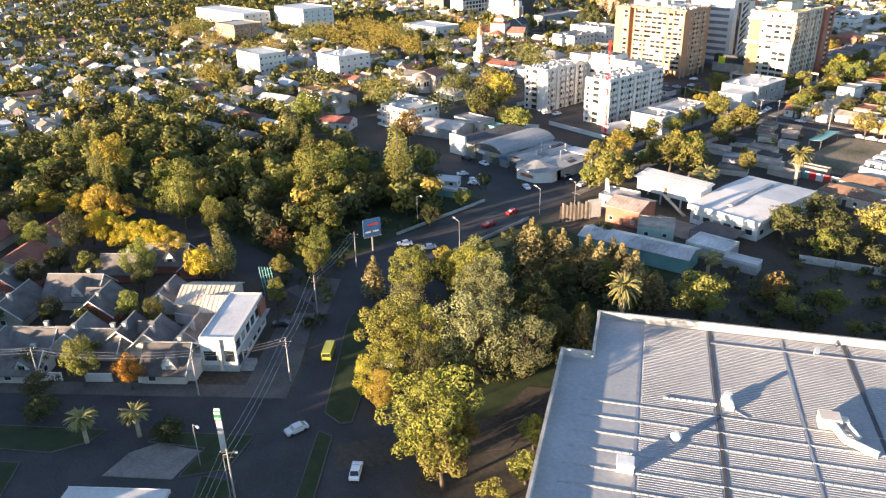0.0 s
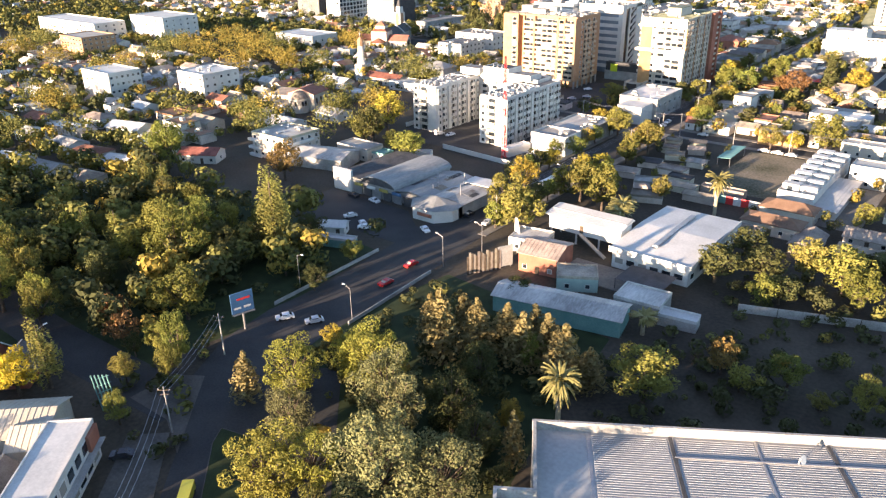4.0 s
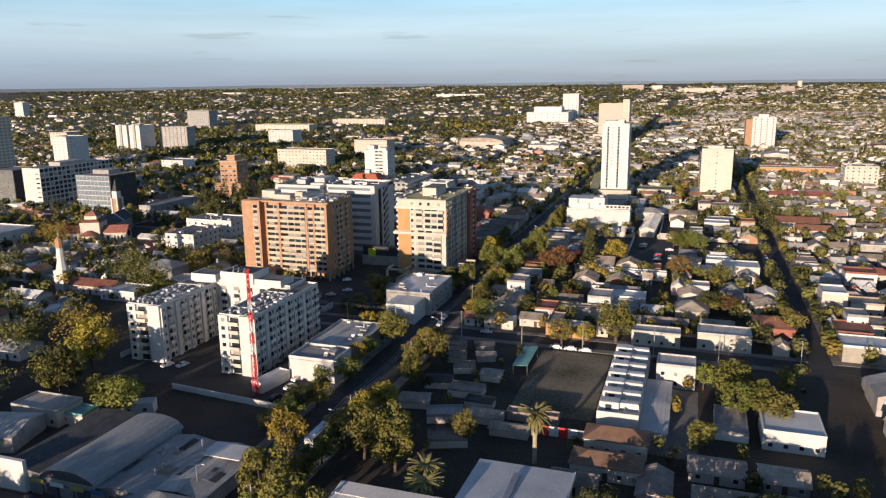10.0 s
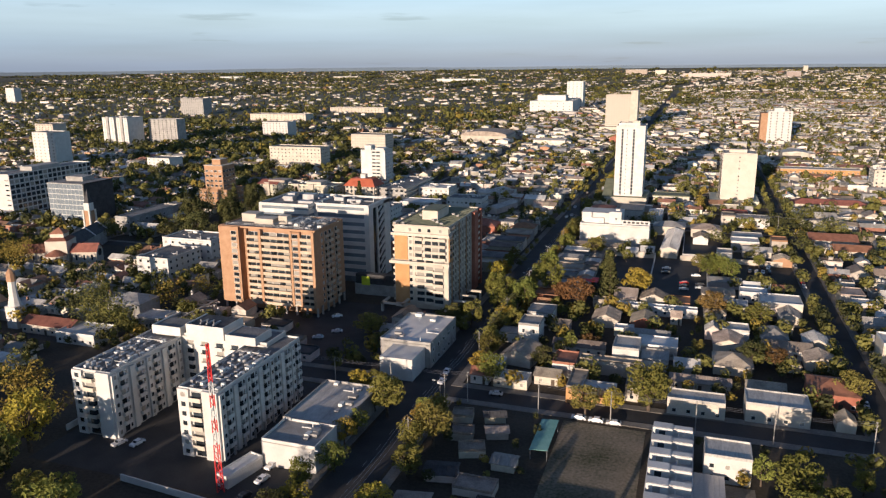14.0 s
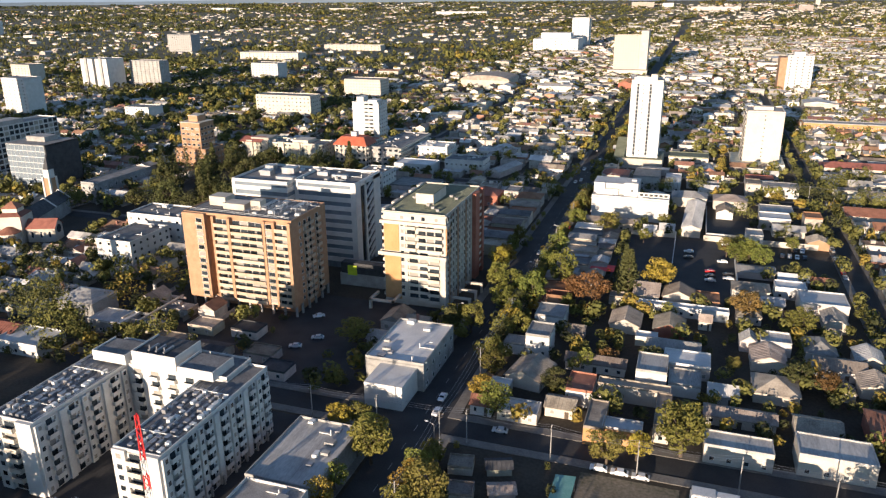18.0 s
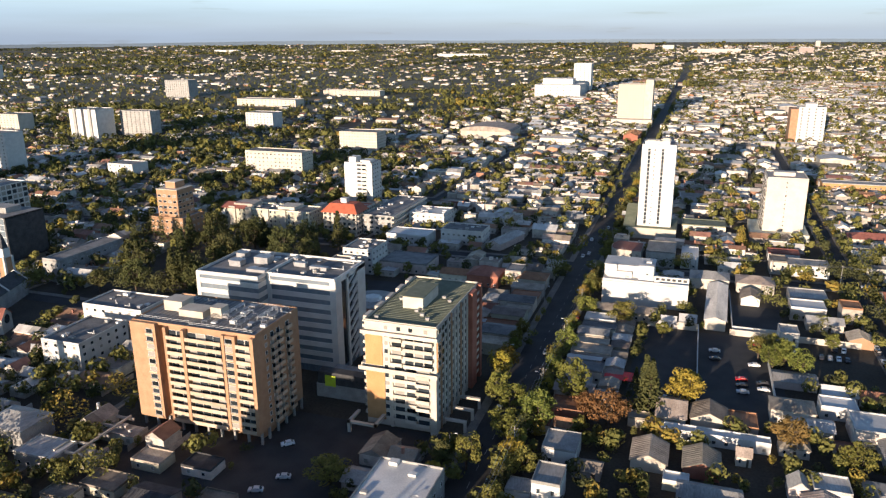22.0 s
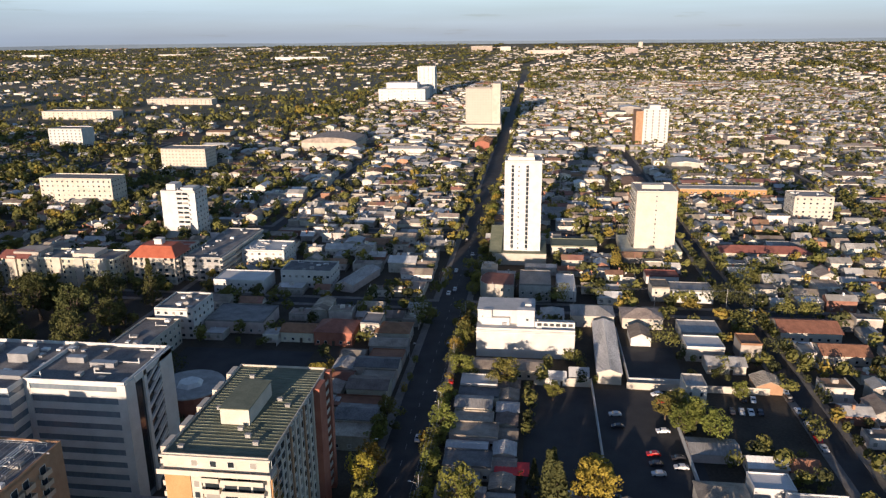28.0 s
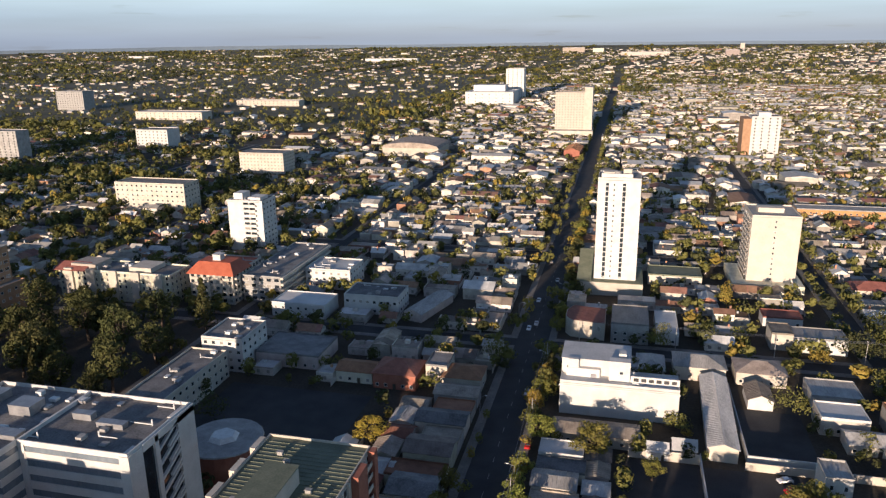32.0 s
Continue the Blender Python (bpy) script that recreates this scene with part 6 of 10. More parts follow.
# ---- the near end: warehouse, road corner, shops by the bridge ----
def house(kind, x, y, w, d, h, rise, roof, wall, label, rz=0, name="house", category="house", windows=True):
    """One house of its own, centred at x, y; its ridge runs along its width."""
    if kind == "flat":
        ob = flat_house(name, w, d, h, roof, wall, label, windows, category)
    else:
        ob = gable_house(name, w, d, h, rise, roof, wall, label, windows, kind == "hip", category, roof != SHINGLE)
    ob.matrix_basis = pose(x, y, 0, 0, 0, rz)
    c, s_ = abs(math.cos(radians(rz))), abs(math.sin(radians(rz)))
    ww, dd = w * c + d * s_, w * s_ + d * c
    keep(x - ww / 2, x + ww / 2, y - dd / 2, y + dd / 2)
    return ob


def warehouse():
    ob = thing("warehouse", "large pale flat-roofed store with corrugated sheet roof", "warehouse", 186, -264, 0, 32.2)
    pts = [(0, 0), (0, -15.5), (-5.5, -15.5), (-5.5, -70), (75, -70), (75, 0)]
    part("wall", Build().prism(pts, -0.3, 10.6), CONCRETE, ob)
    part("roof", Build().box(0.5, 74.5, -16, -0.5, 10.6, 10.8).box(-5, 74.5, -69.5, -16, 10.6, 10.8), SHEET, ob)
    b = Build()
    b.box(-0.1, 75, -0.5, 0, 10.5, 12.4).box(0, 0.5, -15.5, -0.5, 10.5, 12.4).box(-5.5, 0.5, -16, -15.5, 10.5, 12.4).box(-5.5, -5, -70, -16, 10.5, 12.4).box(74.5, 75, -70, -0.5, 10.5, 12.4)
    part("parapet", b, CONCRETE, ob)
    ribs = Build()
    for k in range(132):
        y = -1.2 - k * 0.5
        for x0, x1 in ((9, 20.4), (21.6, 33.3), (33.9, 43.8), (44.8, 57.6), (58.4, 74)):
            ribs.box(x0, x1, y - 0.1, y + 0.1, 10.8, 10.87)
    part("roof_rib", ribs, SHEET, ob, kind="stuff")
    part("membrane_strip", Build().box(8.2, 8.7, -69, -0.8, 10.79, 10.86), METAL, ob)
    for x in (21, 33.6, 44.3, 58):
        part("gutter", Build().box(x - (0.3 if x != 33.6 else 0.16), x + (0.3 if x != 33.6 else 0.16), -69, -0.8, 10.79, 10.95), DARKROOF if x in (21, 44.3) else METAL, ob)
    part("cross_beam", Build().box(21, 74, -5.6, -5.3, 10.85, 11.05), METAL, ob)
    for k in range(10):
        y = -28.2 - 4.1 * k
        ridge = Build()
        for u in np.arange(-0.5 - 0.3 * k, 74, 1.15):
            ridge.tube((u, y, 10.76), (u + 1.02, y, 10.74), 0.24, 0.24, 8)
        part("vent_ridge", ridge, SHEET, ob, "low rounded ridge of ribbed vent sections")
    bars = Build()
    for k in range(9):
        bars.tube((12.6 + 0.95 * k, -25.0, 10.82), (13.3 + 0.95 * k, -25.0, 10.82), 0.3, 0.3, 8)
    part("vent_ridge", bars, WHITEROOF, ob)
    part("roof_unit", Build().box(21.6, 23.2, -25.2, -23.6, 10.8, 12.0).tube((22.4, -24.4, 12.0), (22.4, -24.4, 13.0), 0.5, 0.6, 10).box(22.2, 23.4, -26.2, -25.2, 10.8, 11.8), FRAME, ob)
    part("roof_unit", Build().box(6.0, 8.4, -45.1, -43.0, 10.9, 12.5).box(5.9, 8.5, -45.2, -42.9, 12.2, 12.35).box(6.2, 7.0, -45.2, -45.1, 11.1, 12.0).box(7.4, 8.2, -45.2, -45.1, 11.1, 12.0), FRAME, ob)
    part("roof_unit", Build().box(35.6, 38.6, -27.9, -25.5, 11.0, 12.9).box(35.5, 38.7, -28.0, -25.4, 12.5, 12.65).box(38.6, 39.8, -27.4, -25.9, 11.4, 12.5), BEIGE, ob)
    part("duct", Build().tube((37.4, -28, 12.2), (38.6, -31, 11.8), 0.6, 0.6, 8).tube((38.6, -31, 11.8), (42.6, -33.2, 11.5), 0.6, 0.6, 8).tube((39.6, -27.6, 12.0), (40.6, -30, 11.7), 0.5, 0.5, 8), WHITE, ob)
    part("dish", Build().tube((38.6, -5.6, 12.0), (38.9, -5.9, 12.2), 0.15, 0.75, 12).tube((38.6, -5.4, 10.8), (38.6, -5.4, 12.0), 0.08, 0.08, 6), FRAME, ob)
    part("turbine_vent", Build().tube((14.3, -35.9, 10.8), (14.3, -35.9, 11.4), 0.55, 0.55, 12).tube((14.3, -35.9, 11.4), (14.3, -35.9, 11.9), 0.7, 0.85, 12).tube((14.3, -35.9, 11.9), (14.3, -35.9, 12.4), 0.85, 0.4, 12), FRAME, ob)
    part("conduit", Build().tube((22.4, -25, 10.95), (25.4, -27.6, 10.95), 0.07, 0.07, 5).tube((8.4, -44, 10.95), (21, -28.5, 10.95), 0.05, 0.05, 5), METAL, ob)


warehouse()


def corner_shop():
    ob = thing("shop_building", "white two-storey corner shop with glazed side and grey roof", "shop building", *S(314.8, -124.5), 0, SQ + 90)
    part("wall", Build().box(-3.7, 3.7, -9.8, 9.8, -0.3, 7.5), WHITE, ob)
    flat_roof(ob, -3.7, 3.7, -9.8, 9.8, 7.7, WHITEROOF, WHITE, rim=0.3)
    part("bay", Build().box(0.1, 0.7, -10.3, -9.8, 0.4, 7.4), BEIGE, ob, "beige vertical fin on the front")
    part("plinth", Build().box(-3.9, 3.9, -10.0, -9.8, -0.2, 1.4), CONCRETE, ob)
    window(ob, -1.8, -9.8, 2.4, 2.8, 2.4, 0, True)
    window(ob, 2.2, -9.8, 2.2, 2.2, 2.8, 0, True)
    for k in range(6):
        window(ob, 3.7, -8.2 + k * 3.2, 4.6, 2.4, 2.2, 90, True)
        window(ob, 3.7, -8.2 + k * 3.2, 0.8, 2.6, 2.6, 90, True)
    part("canopy", Build().box(3.7, 5.0, -8, 9.8, 3.7, 3.95), CONCRETE, ob)
    part("red_panel", Build().box(3.75, 4.3, 5.4, 9.4, 4.2, 7.2), REDBRICK, ob, "dark red sign panel")
    for k in range(7):
        part("step", Build().box(3.9, 6.6, -9.6 + 0.45 * k, -9.2 + 0.45 * k, -0.1, 0.17 * (k + 1)), CONCRETE, ob)
    part("annex", Build().box(-6.9, -3.9, -13.6, -9.9, -0.2, 2.8), WHITE, ob)
    part("annex_roof", Build().slab([(-7.1, -13.8, 2.8), (-3.7, -13.8, 2.8), (-3.7, -9.7, 3.1), (-7.1, -9.7, 3.1)], 0.12), WHITEROOF, ob)
    part("gable_wing", Build().box(-7.2, -3.75, -9.0, 2, -0.2, 3.6), WHITE, ob)
    part("wing_roof", Build().slab([(-7.5, -9.3, 3.6), (-3.75, -9.3, 5.9), (-3.75, 2.3, 5.9), (-7.5, 2.3, 3.6)], 0.15), WHITEROOF, ob)
    keep(108, 145, -330, -300)


corner_shop()
def cottage(s, n, w, d, h, rise, turn, dormer=0, wall=RENDER, roof=SHINGLE):
    """A house with a broad pitched roof down to low eaves, a dormer and a chimney."""
    x, y = S(s, n)
    ob = thing("house", "low house with a steep grey shingle roof and pale gables", "house", x, y, 0, SQ + turn, group="gabled village houses", data=Build().box(-w / 2, w / 2, -d / 2, d / 2, -0.2, h).poly((-w / 2, -d / 2, h), (-w / 2, 0, h + rise), (-w / 2, d / 2, h)).poly((w / 2, -d / 2, h), (w / 2, d / 2, h), (w / 2, 0, h + rise)).mesh("house_wall", wall))
    o, W, fall = 0.7, w / 2 + 0.5, rise / (d / 2)
    ze, zr = h - o * fall + 0.15, h + rise + 0.15
    part("roof", Build().slab([(-W, -d / 2 - o, ze), (W, -d / 2 - o, ze), (W, 0, zr), (-W, 0, zr)], 0.14).slab([(W, d / 2 + o, ze), (-W, d / 2 + o, ze), (-W, 0, zr), (W, 0, zr)], 0.14), roof, ob)
    part("ridge_cap", Build().box(-W, W, -0.14, 0.14, zr - 0.03, zr + 0.1), CONCRETE, ob)
    part("verge_board", Build().slab([(W, -d / 2 - o, ze + 0.12), (W + 0.12, -d / 2 - o, ze + 0.12), (W + 0.12, 0, zr + 0.12), (W, 0, zr + 0.12)], 0.3).slab([(W + 0.12, d / 2 + o, ze + 0.12), (W, d / 2 + o, ze + 0.12), (W, 0, zr + 0.12), (W + 0.12, 0, zr + 0.12)], 0.3), FRAME, ob)
    part("chimney", Build().box(w * 0.2, w * 0.2 + 0.8, 0.5, 1.2, h + rise * 0.4, h + rise + 0.9).box(w * 0.2 - 0.1, w * 0.2 + 0.9, 0.4, 1.3, h + rise + 0.9, h + rise + 1.05), CONCRETE, ob)
    if dormer:
        gx, gw, zt = (w * 0.16 if dormer == 1 else -w * 0.2), 1.5, h + rise * 0.78
        zb = h + 0.35
        part("dormer", Build().box(gx - gw, gx + gw, -d / 2 + 0.4, -d * 0.1, zb - 0.5, zb + 1.0).poly((gx - gw, -d / 2 + 0.4, zb + 1.0), (gx + gw, -d / 2 + 0.4, zb + 1.0), (gx, -d / 2 + 0.4, zt + 0.6)), WHITE, ob)
        part("dormer_roof", Build().slab([(gx - gw - 0.3, 0, zb + 0.75), (gx - gw - 0.3, -d / 2, zb + 0.75), (gx, -d / 2, zt + 0.75), (gx, 0, zt + 0.75)], 0.12).slab([(gx + gw + 0.3, -d / 2, zb + 0.75), (gx + gw + 0.3, 0, zb + 0.75), (gx, 0, zt + 0.75), (gx, -d / 2, zt + 0.75)], 0.12), roof, ob)
        window(ob, gx, -d / 2 + 0.4, zb - 0.1, 1.5, 1.2, 0)
    window(ob, -w * 0.25, -d / 2, 0.8, 1.6, 1.4, 0)
    window(ob, w / 2, 0, 0.8, 1.4, 1.4, 90)
    keep(x - 6, x + 6, y - 6, y + 6)
    return ob


for args in ((303, -181, 12, 9, 2.8, 3.6, 0, 1), (295, -170, 13, 10, 3.0, 4.2, 90, 1), (302, -160.5, 10, 9, 2.8, 3.6, 0, 2), (281, -166, 9, 8, 2.8, 3.4, 90), (275, -155.5, 11, 9, 2.8, 3.8, 90, 1), (278, -146, 9, 8, 2.6, 3.2, 0), (297, -146.5, 9, 8, 2.6, 3.2, 0), (318, -167, 9, 8, 2.6, 3.2, 90, 0), (316.5, -158.5, 9, 8, 2.8, 3.4, 0, 1), (318, -152, 8, 7.5, 2.6, 3.0, 90), (315.5, -148, 8, 8, 2.8, 3.3, 0), (316.5, -141.5, 8, 8, 2.8, 3.3, 0, 2), (325, -134.5, 9, 9.5, 2.8, 4.0, 90, 1), (315.5, -133.2, 8, 8, 2.8, 3.4, 0), (322, -174, 9, 8, 2.6, 3.0, 0), (327, -164.5, 8, 7, 2.6, 3.0, 90, 1), (310, -188, 10, 8, 2.8, 3.4, 90), (290, -190, 10, 9, 2.8, 3.4, 0, 1), (324, -186, 9, 8, 2.6, 3.2, 0)):
    cottage(*args, wall=(RENDER, CREAM, REDBRICK)[int(args[0]) % 3])
for s, n, w, d in ((299, -135.5, 12, 11), (304, -131, 7, 8)):
    house("gable", *S(s, n), w, d, 4.6, 2.0, BALCROOF, CREAM, "house with a broad beige sheet roof behind the shop", SQ + 90)
for s, n, w, d in ((277, -196, 13, 10), (257, -198, 12, 10), (262, -214, 12, 9), (290, -210, 12, 10), (310, -206, 11, 9), (328, -205, 10, 9)):
    house("gable", *S(s, n), w, d, 3.0, 2.6, TILE, CREAM, "low house with a reddish brown roof among trees", SQ)
vw = thing("boundary_wall", "low white garden wall along the side road", "wall")
for n0, n1 in ((-131.8, -140), (-145.5, -151), (-156, -164), (-168, -176), (-178, -192)):
    part("wall_run", Build().prism(plot([(328.9, n0), (329.2, n0), (329.4, n1), (329.1, n1)]), -0.1, 1.9), WHITE, vw)
vw = thing("boundary_wall", "white yard wall behind the corner shop", "wall")
part("wall_run", Build().prism(plot([(305, -142), (305.3, -142), (308.5, -129), (308.2, -129)]), -0.1, 2.6), WHITE, vw)
station = thing("station_canopy", "flat pale sheet canopy of the filling station on posts", "canopy", *S(370, -126), 0, SQ)
part("roof", Build().box(-5.2, 5.2, -8, 8, 4.6, 5.2), WHITEROOF, station)
part("fascia", Build().box(-5.3, -5.2, -8.1, 8.1, 4.5, 5.3).box(5.2, 5.3, -8.1, 8.1, 4.5, 5.3), WHITE, station)
for u in (-3, 3):
    for v in (-5, 5):
        part("post", Build().box(u - 0.2, u + 0.2, v - 0.2, v + 0.2, -0.1, 4.6), METAL, station)
totem = thing("totem_sign", "tall white and green filling station price sign", "sign", *S(349.6, -115.4), 0, 44)
part("post", Build().box(-0.5, 0.5, -0.12, 0.12, -0.1, 9.2), WHITE, totem)
part("panel", Build().box(-0.6, 0.6, -0.2, 0.2, 6.8, 8.8), material("green_sign", (0.03, 0.14, 0.07), (0.04, 0.19, 0.09), 0.4, bump=0), totem, "green and white sign panel")
part("blank_bar", Build().box(-0.5, 0.5, -0.23, -0.2, 7.0, 7.4).box(-0.5, 0.5, -0.23, -0.2, 8.1, 8.6), FRAME, totem)

screen = thing("metal_screen", "leaning blue metal lattice screen by the lane", "screen", *S(291.8, -123.4), 0, 44)
for k in range(5):
    part("strut", Build().tube((-1.4 + k * 0.7, 0, 0), (-2.0 + k * 0.7, -0.3, 8.2), 0.12, 0.12, 5), TEAL, screen)
for k in range(5):
    part("brace", Build().tube((-1.5, 0, 1 + k * 1.5), (1.2, 0, 1.9 + k * 1.5), 0.08, 0.08, 5), TEAL, screen)

board = thing("billboard", "large blue advertising billboard on a steel post beside the road", "billboard", 108.5, -261.5, 0, 76)
part("post", Build().tube((0, 0.2, -0.2), (0, 0.2, 4.8), 0.25, 0.25, 8), METAL, board)
part("panel", Build().box(-2.6, 2.6, -0.12, 0.12, 4.6, 9.6), BLUE, board)
part("writing_bar", Build().box(-1.2, 1.9, -0.15, -0.12, 7.7, 8.2), RED, board)
part("writing_bar", Build().box(-2.0, -0.4, -0.15, -0.12, 5.6, 6.1), FRAME, board)
part("writing_bar", Build().box(0.2, 1.9, -0.15, -0.12, 5.6, 6.1), FRAME, board)
part("walkway", Build().box(-2.6, 2.6, -0.7, -0.12, 4.45, 4.52), METAL, board)

bridge = thing("bridge_rail", "low concrete bridge parapet over the wooded stream", "railing")
part("rail", Build().slab([(125.6, -246, 0.9), (125.9, -246, 0.9), (124.0, -214, 0.9), (123.7, -214, 0.9)], 1.0), CONCRETE, bridge)
part("rail", Build().slab([(104.6, -250, 0.9), (104.9, -250, 0.9), (103.5, -212, 0.9), (103.2, -212, 0.9)], 1.0), CONCRETE, bridge)
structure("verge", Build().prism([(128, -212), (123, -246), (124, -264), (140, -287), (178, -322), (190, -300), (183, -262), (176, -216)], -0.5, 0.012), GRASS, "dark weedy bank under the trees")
structure("path", Build().prism([(170, -318), (176, -321), (192, -296), (187, -276), (182, -280), (184, -292)], -0.2, 0.05), SOIL, "bare earth strip beside the warehouse")
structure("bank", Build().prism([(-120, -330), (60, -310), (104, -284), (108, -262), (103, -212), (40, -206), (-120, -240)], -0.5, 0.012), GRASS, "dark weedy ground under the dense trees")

# white villa with raised wing and the broad pale roof
villa = thing("community_hall", "white hall with broad pale sheet roof and raised wing", "hall")
part("wall", Build().box(159.5, 180, -182.5, -147, -0.2, 5.7), WHITE, villa)
part("roof", Build().slab([(159, -183.2, 5.8), (180.4, -183.2, 5.8), (180.4, -165, 6.6), (159, -165, 6.6)], 0.2).slab([(180.4, -146.5, 5.8), (159, -146.5, 5.8), (159, -165, 6.6), (180.4, -165, 6.6)], 0.2), WHITEROOF, villa)
part("fascia", Build().box(158.8, 180.6, -183.5, -183.2, 4.5, 6.1).box(180.4, 180.7, -183.2, -146.5, 4.8, 6.1), WHITE, villa)
part("roof_box", Build().box(168.3, 169.6, -178, -152, 6.3, 6.9), METAL, villa)
for k in range(6):
    window(villa, 161.5 + k * 3.2, -182.5, 1.4, 2.4, 1.6, 0)
    window(villa, 180, -180 + k * 6, 1.4, 2.4, 1.6, 90)
part("raised_wing", Build().box(136.5, 158.5, -176, -169.5, 3.4, 7.6), WHITE, villa)
part("wing_roof", Build().slab([(135.4, -176.8, 7.7), (159, -176.8, 7.7), (159, -168.8, 8.5), (135.4, -168.8, 8.5)], 0.25), WHITEROOF, villa)
part("wing_roof_step", Build().slab([(136, -173, 8.3), (158.6, -173, 8.3), (158.6, -169, 8.7), (136, -169, 8.7)], 0.2), WHITEROOF, villa)
for x, y in ((137, -175.4), (145, -175.4), (152, -175.4), (137, -170), (145, -170)):
    part("pillar", Build().box(x - 0.2, x + 0.2, y - 0.2, y + 0.2, -0.2, 3.4), WHITE, villa)
part("stair", Build().slab([(147, -177.8, 4.2), (147, -176.4, 4.2), (156, -178.6, 0.1), (156, -180, 0.1)], 0.25), CONCRETE, villa)
part("door", Build().box(146.2, 147.4, -176.1, -175.9, 4.0, 6.2), TRUNK, villa)
part("terrace", Build().box(150, 170, -195, -183.6, -0.2, 0.25), PAVING, villa)
part("pergola", Build().box(166, 178, -194, -184.5, 2.9, 3.0).box(166, 166.15, -194, -193.85, 0, 2.9).box(177.85, 178, -194, -193.85, 0, 2.9), DARKROOF, villa)
keep(134, 182, -196, -146)

house("gable", 145.5, -192.5, 10.5, 11.5, 5.2, 1.6, RUST, REDBRICK, "brick house with a ribbed brown sheet roof and porch", 8)
house("flat", 157.5, -197.5, 10, 7.5, 3.8, 0, RUST, material("mint_wall", (0.25, 0.36, 0.33), (0.34, 0.45, 0.41), 0.8), "mint green house with a flat brown roof", 30)
house("flat", 136, -184.5, 10, 9, 3.6, 0, ZINC, CONCRETE, "low grey-roofed annex beside the avenue", 10)
house("gable", 162, -213.5, 30, 8.5, 4.2, 1.2, ZINC, TEAL, "long low metal shed with grey sheet roof", 12, name="shed", category="shed", windows=False)
house("flat", 175.5, -198.8, 11, 8.5, 3.4, 0, ZINC, CONCRETE, "low shed with ribbed sheet roof", 4, name="shed", category="shed", windows=False)
house("flat", 185.5, -201.5, 8.5, 4, 2.6, 0, WHITEROOF, CONCRETE, "small open lean-to with pale sheet roof", 8, name="shed", category="shed", windows=False)
fence = thing("hoarding", "rough hoarding of upright timber boards beside the road", "hoarding", 134.5, -205, 0, 58)
for k in range(16):
    part("board", Build().box(-4.8 + k * 0.6, -4.25 + k * 0.6, -0.06 - 0.04 * (k % 3), 0.06, -0.2, 5.0 + 0.35 * ((k * 7) % 4)), RUST if k % 2 else TRUNK, fence)
fence2 = thing("advert_panel", "blank grey panel standing on steel posts by the road", "panel", 137.5, -199.8, 0, 62)
part("panel", Build().box(-2.2, 2.2, -0.1, 0.1, 0.5, 6.3), CONCRETE, fence2)
part("post", Build().tube((-1.8, 0.2, -0.2), (-1.8, 0.2, 6), 0.1, 0.1, 6), METAL, fence2)
part("post", Build().tube((1.8, 0.2, -0.2), (1.8, 0.2, 6), 0.1, 0.1, 6), METAL, fence2)
flag = thing("feather_banner", "tall white feather banner at the corner", "banner", 131, -185.5)
part("pole", Build().tube((0, 0, -0.1), (0, 0, 8), 0.06, 0.04, 6), METAL, flag)
part("cloth", Build().slab([(0, 0, 1.2), (2.2, 0.1, 1.6), (0.9, 0.05, 8.0), (0, 0, 8.0)], 0.04), FRAME, flag)

# garage workshops at the road junction
shop = thing("workshop", "row of grey-roofed tyre workshops at the junction", "workshop")
part("hall", Build().box(55, 66.5, -181, -150, -0.2, 5.0), CONCRETE, shop)
part("hall_roof", Build().slab([(54.8, -181.3, 5.1), (61, -181.3, 5.7), (61, -149.7, 5.7), (54.8, -149.7, 5.1)], 0.15).slab([(61, -181.3, 5.7), (66.8, -181.3, 5.1), (66.8, -149.7, 5.1), (61, -149.7, 5.7)], 0.15), DARKROOF, shop, "dark felt roof")
part("front_wall", Build().box(54.7, 63, -182, -181, -0.2, 7.6), WHITE, shop)
part("hall", Build().box(67, 82, -181, -152, -0.2, 4.4), CONCRETE, shop)
arch = Build()
for k in range(13):
    a0 = math.pi * k / 12
    for y_ in (-181.5, -151.5):
        arch.v += [(74.5 - 7.8 * math.cos(a0), y_, 4.3 + 2.9 * math.sin(a0)), (74.5 - 7.6 * math.cos(a0), y_, 4.15 + 2.8 * math.sin(a0))]
for k in range(12):
    arch.f += [(4 * k, 4 * k + 4, 4 * k + 6, 4 * k + 2), (4 * k + 1, 4 * k + 3, 4 * k + 7, 4 * k + 5), (4 * k, 4 * k + 1, 4 * k + 5, 4 * k + 4), (4 * k + 2, 4 * k + 6, 4 * k + 7, 4 * k + 3)]
part("arched_roof", arch, OLDSHEET, shop)
part("hall", Build().box(82.2, 107, -180, -156, -0.2, 4.0), CONCRETE, shop)
for xa, xb, ya, yb, za, zb in ((82, 88.5, -181, -155, 4.1, 5.2), (88.5, 95, -181, -155, 5.2, 4.2), (95, 101, -178, -155, 4.3, 4.9), (101, 107.6, -178, -155, 4.9, 4.1)):
    part("hall_roof", Build().slab([(xa, ya, za), (xb, ya, zb), (xb, yb, zb), (xa, yb, za)], 0.15), OLDSHEET if xa < 95 else ZINC, shop)
rim_pts = [(74.5 + 7.4 * math.cos(math.pi * k / 12), 4.3 + 2.7 * math.sin(math.pi * k / 12)) for k in range(13)]
part("arch_front", Build().poly(*[(x, -181.1, z) for x, z in rim_pts]), DARKROOF, shop, "dark boarded arch front")
part("arch_back", Build().poly(*[(x, -151.9, z) for x, z in rim_pts[::-1]]), OLDSHEET, shop)
gr3 = random.Random(5)
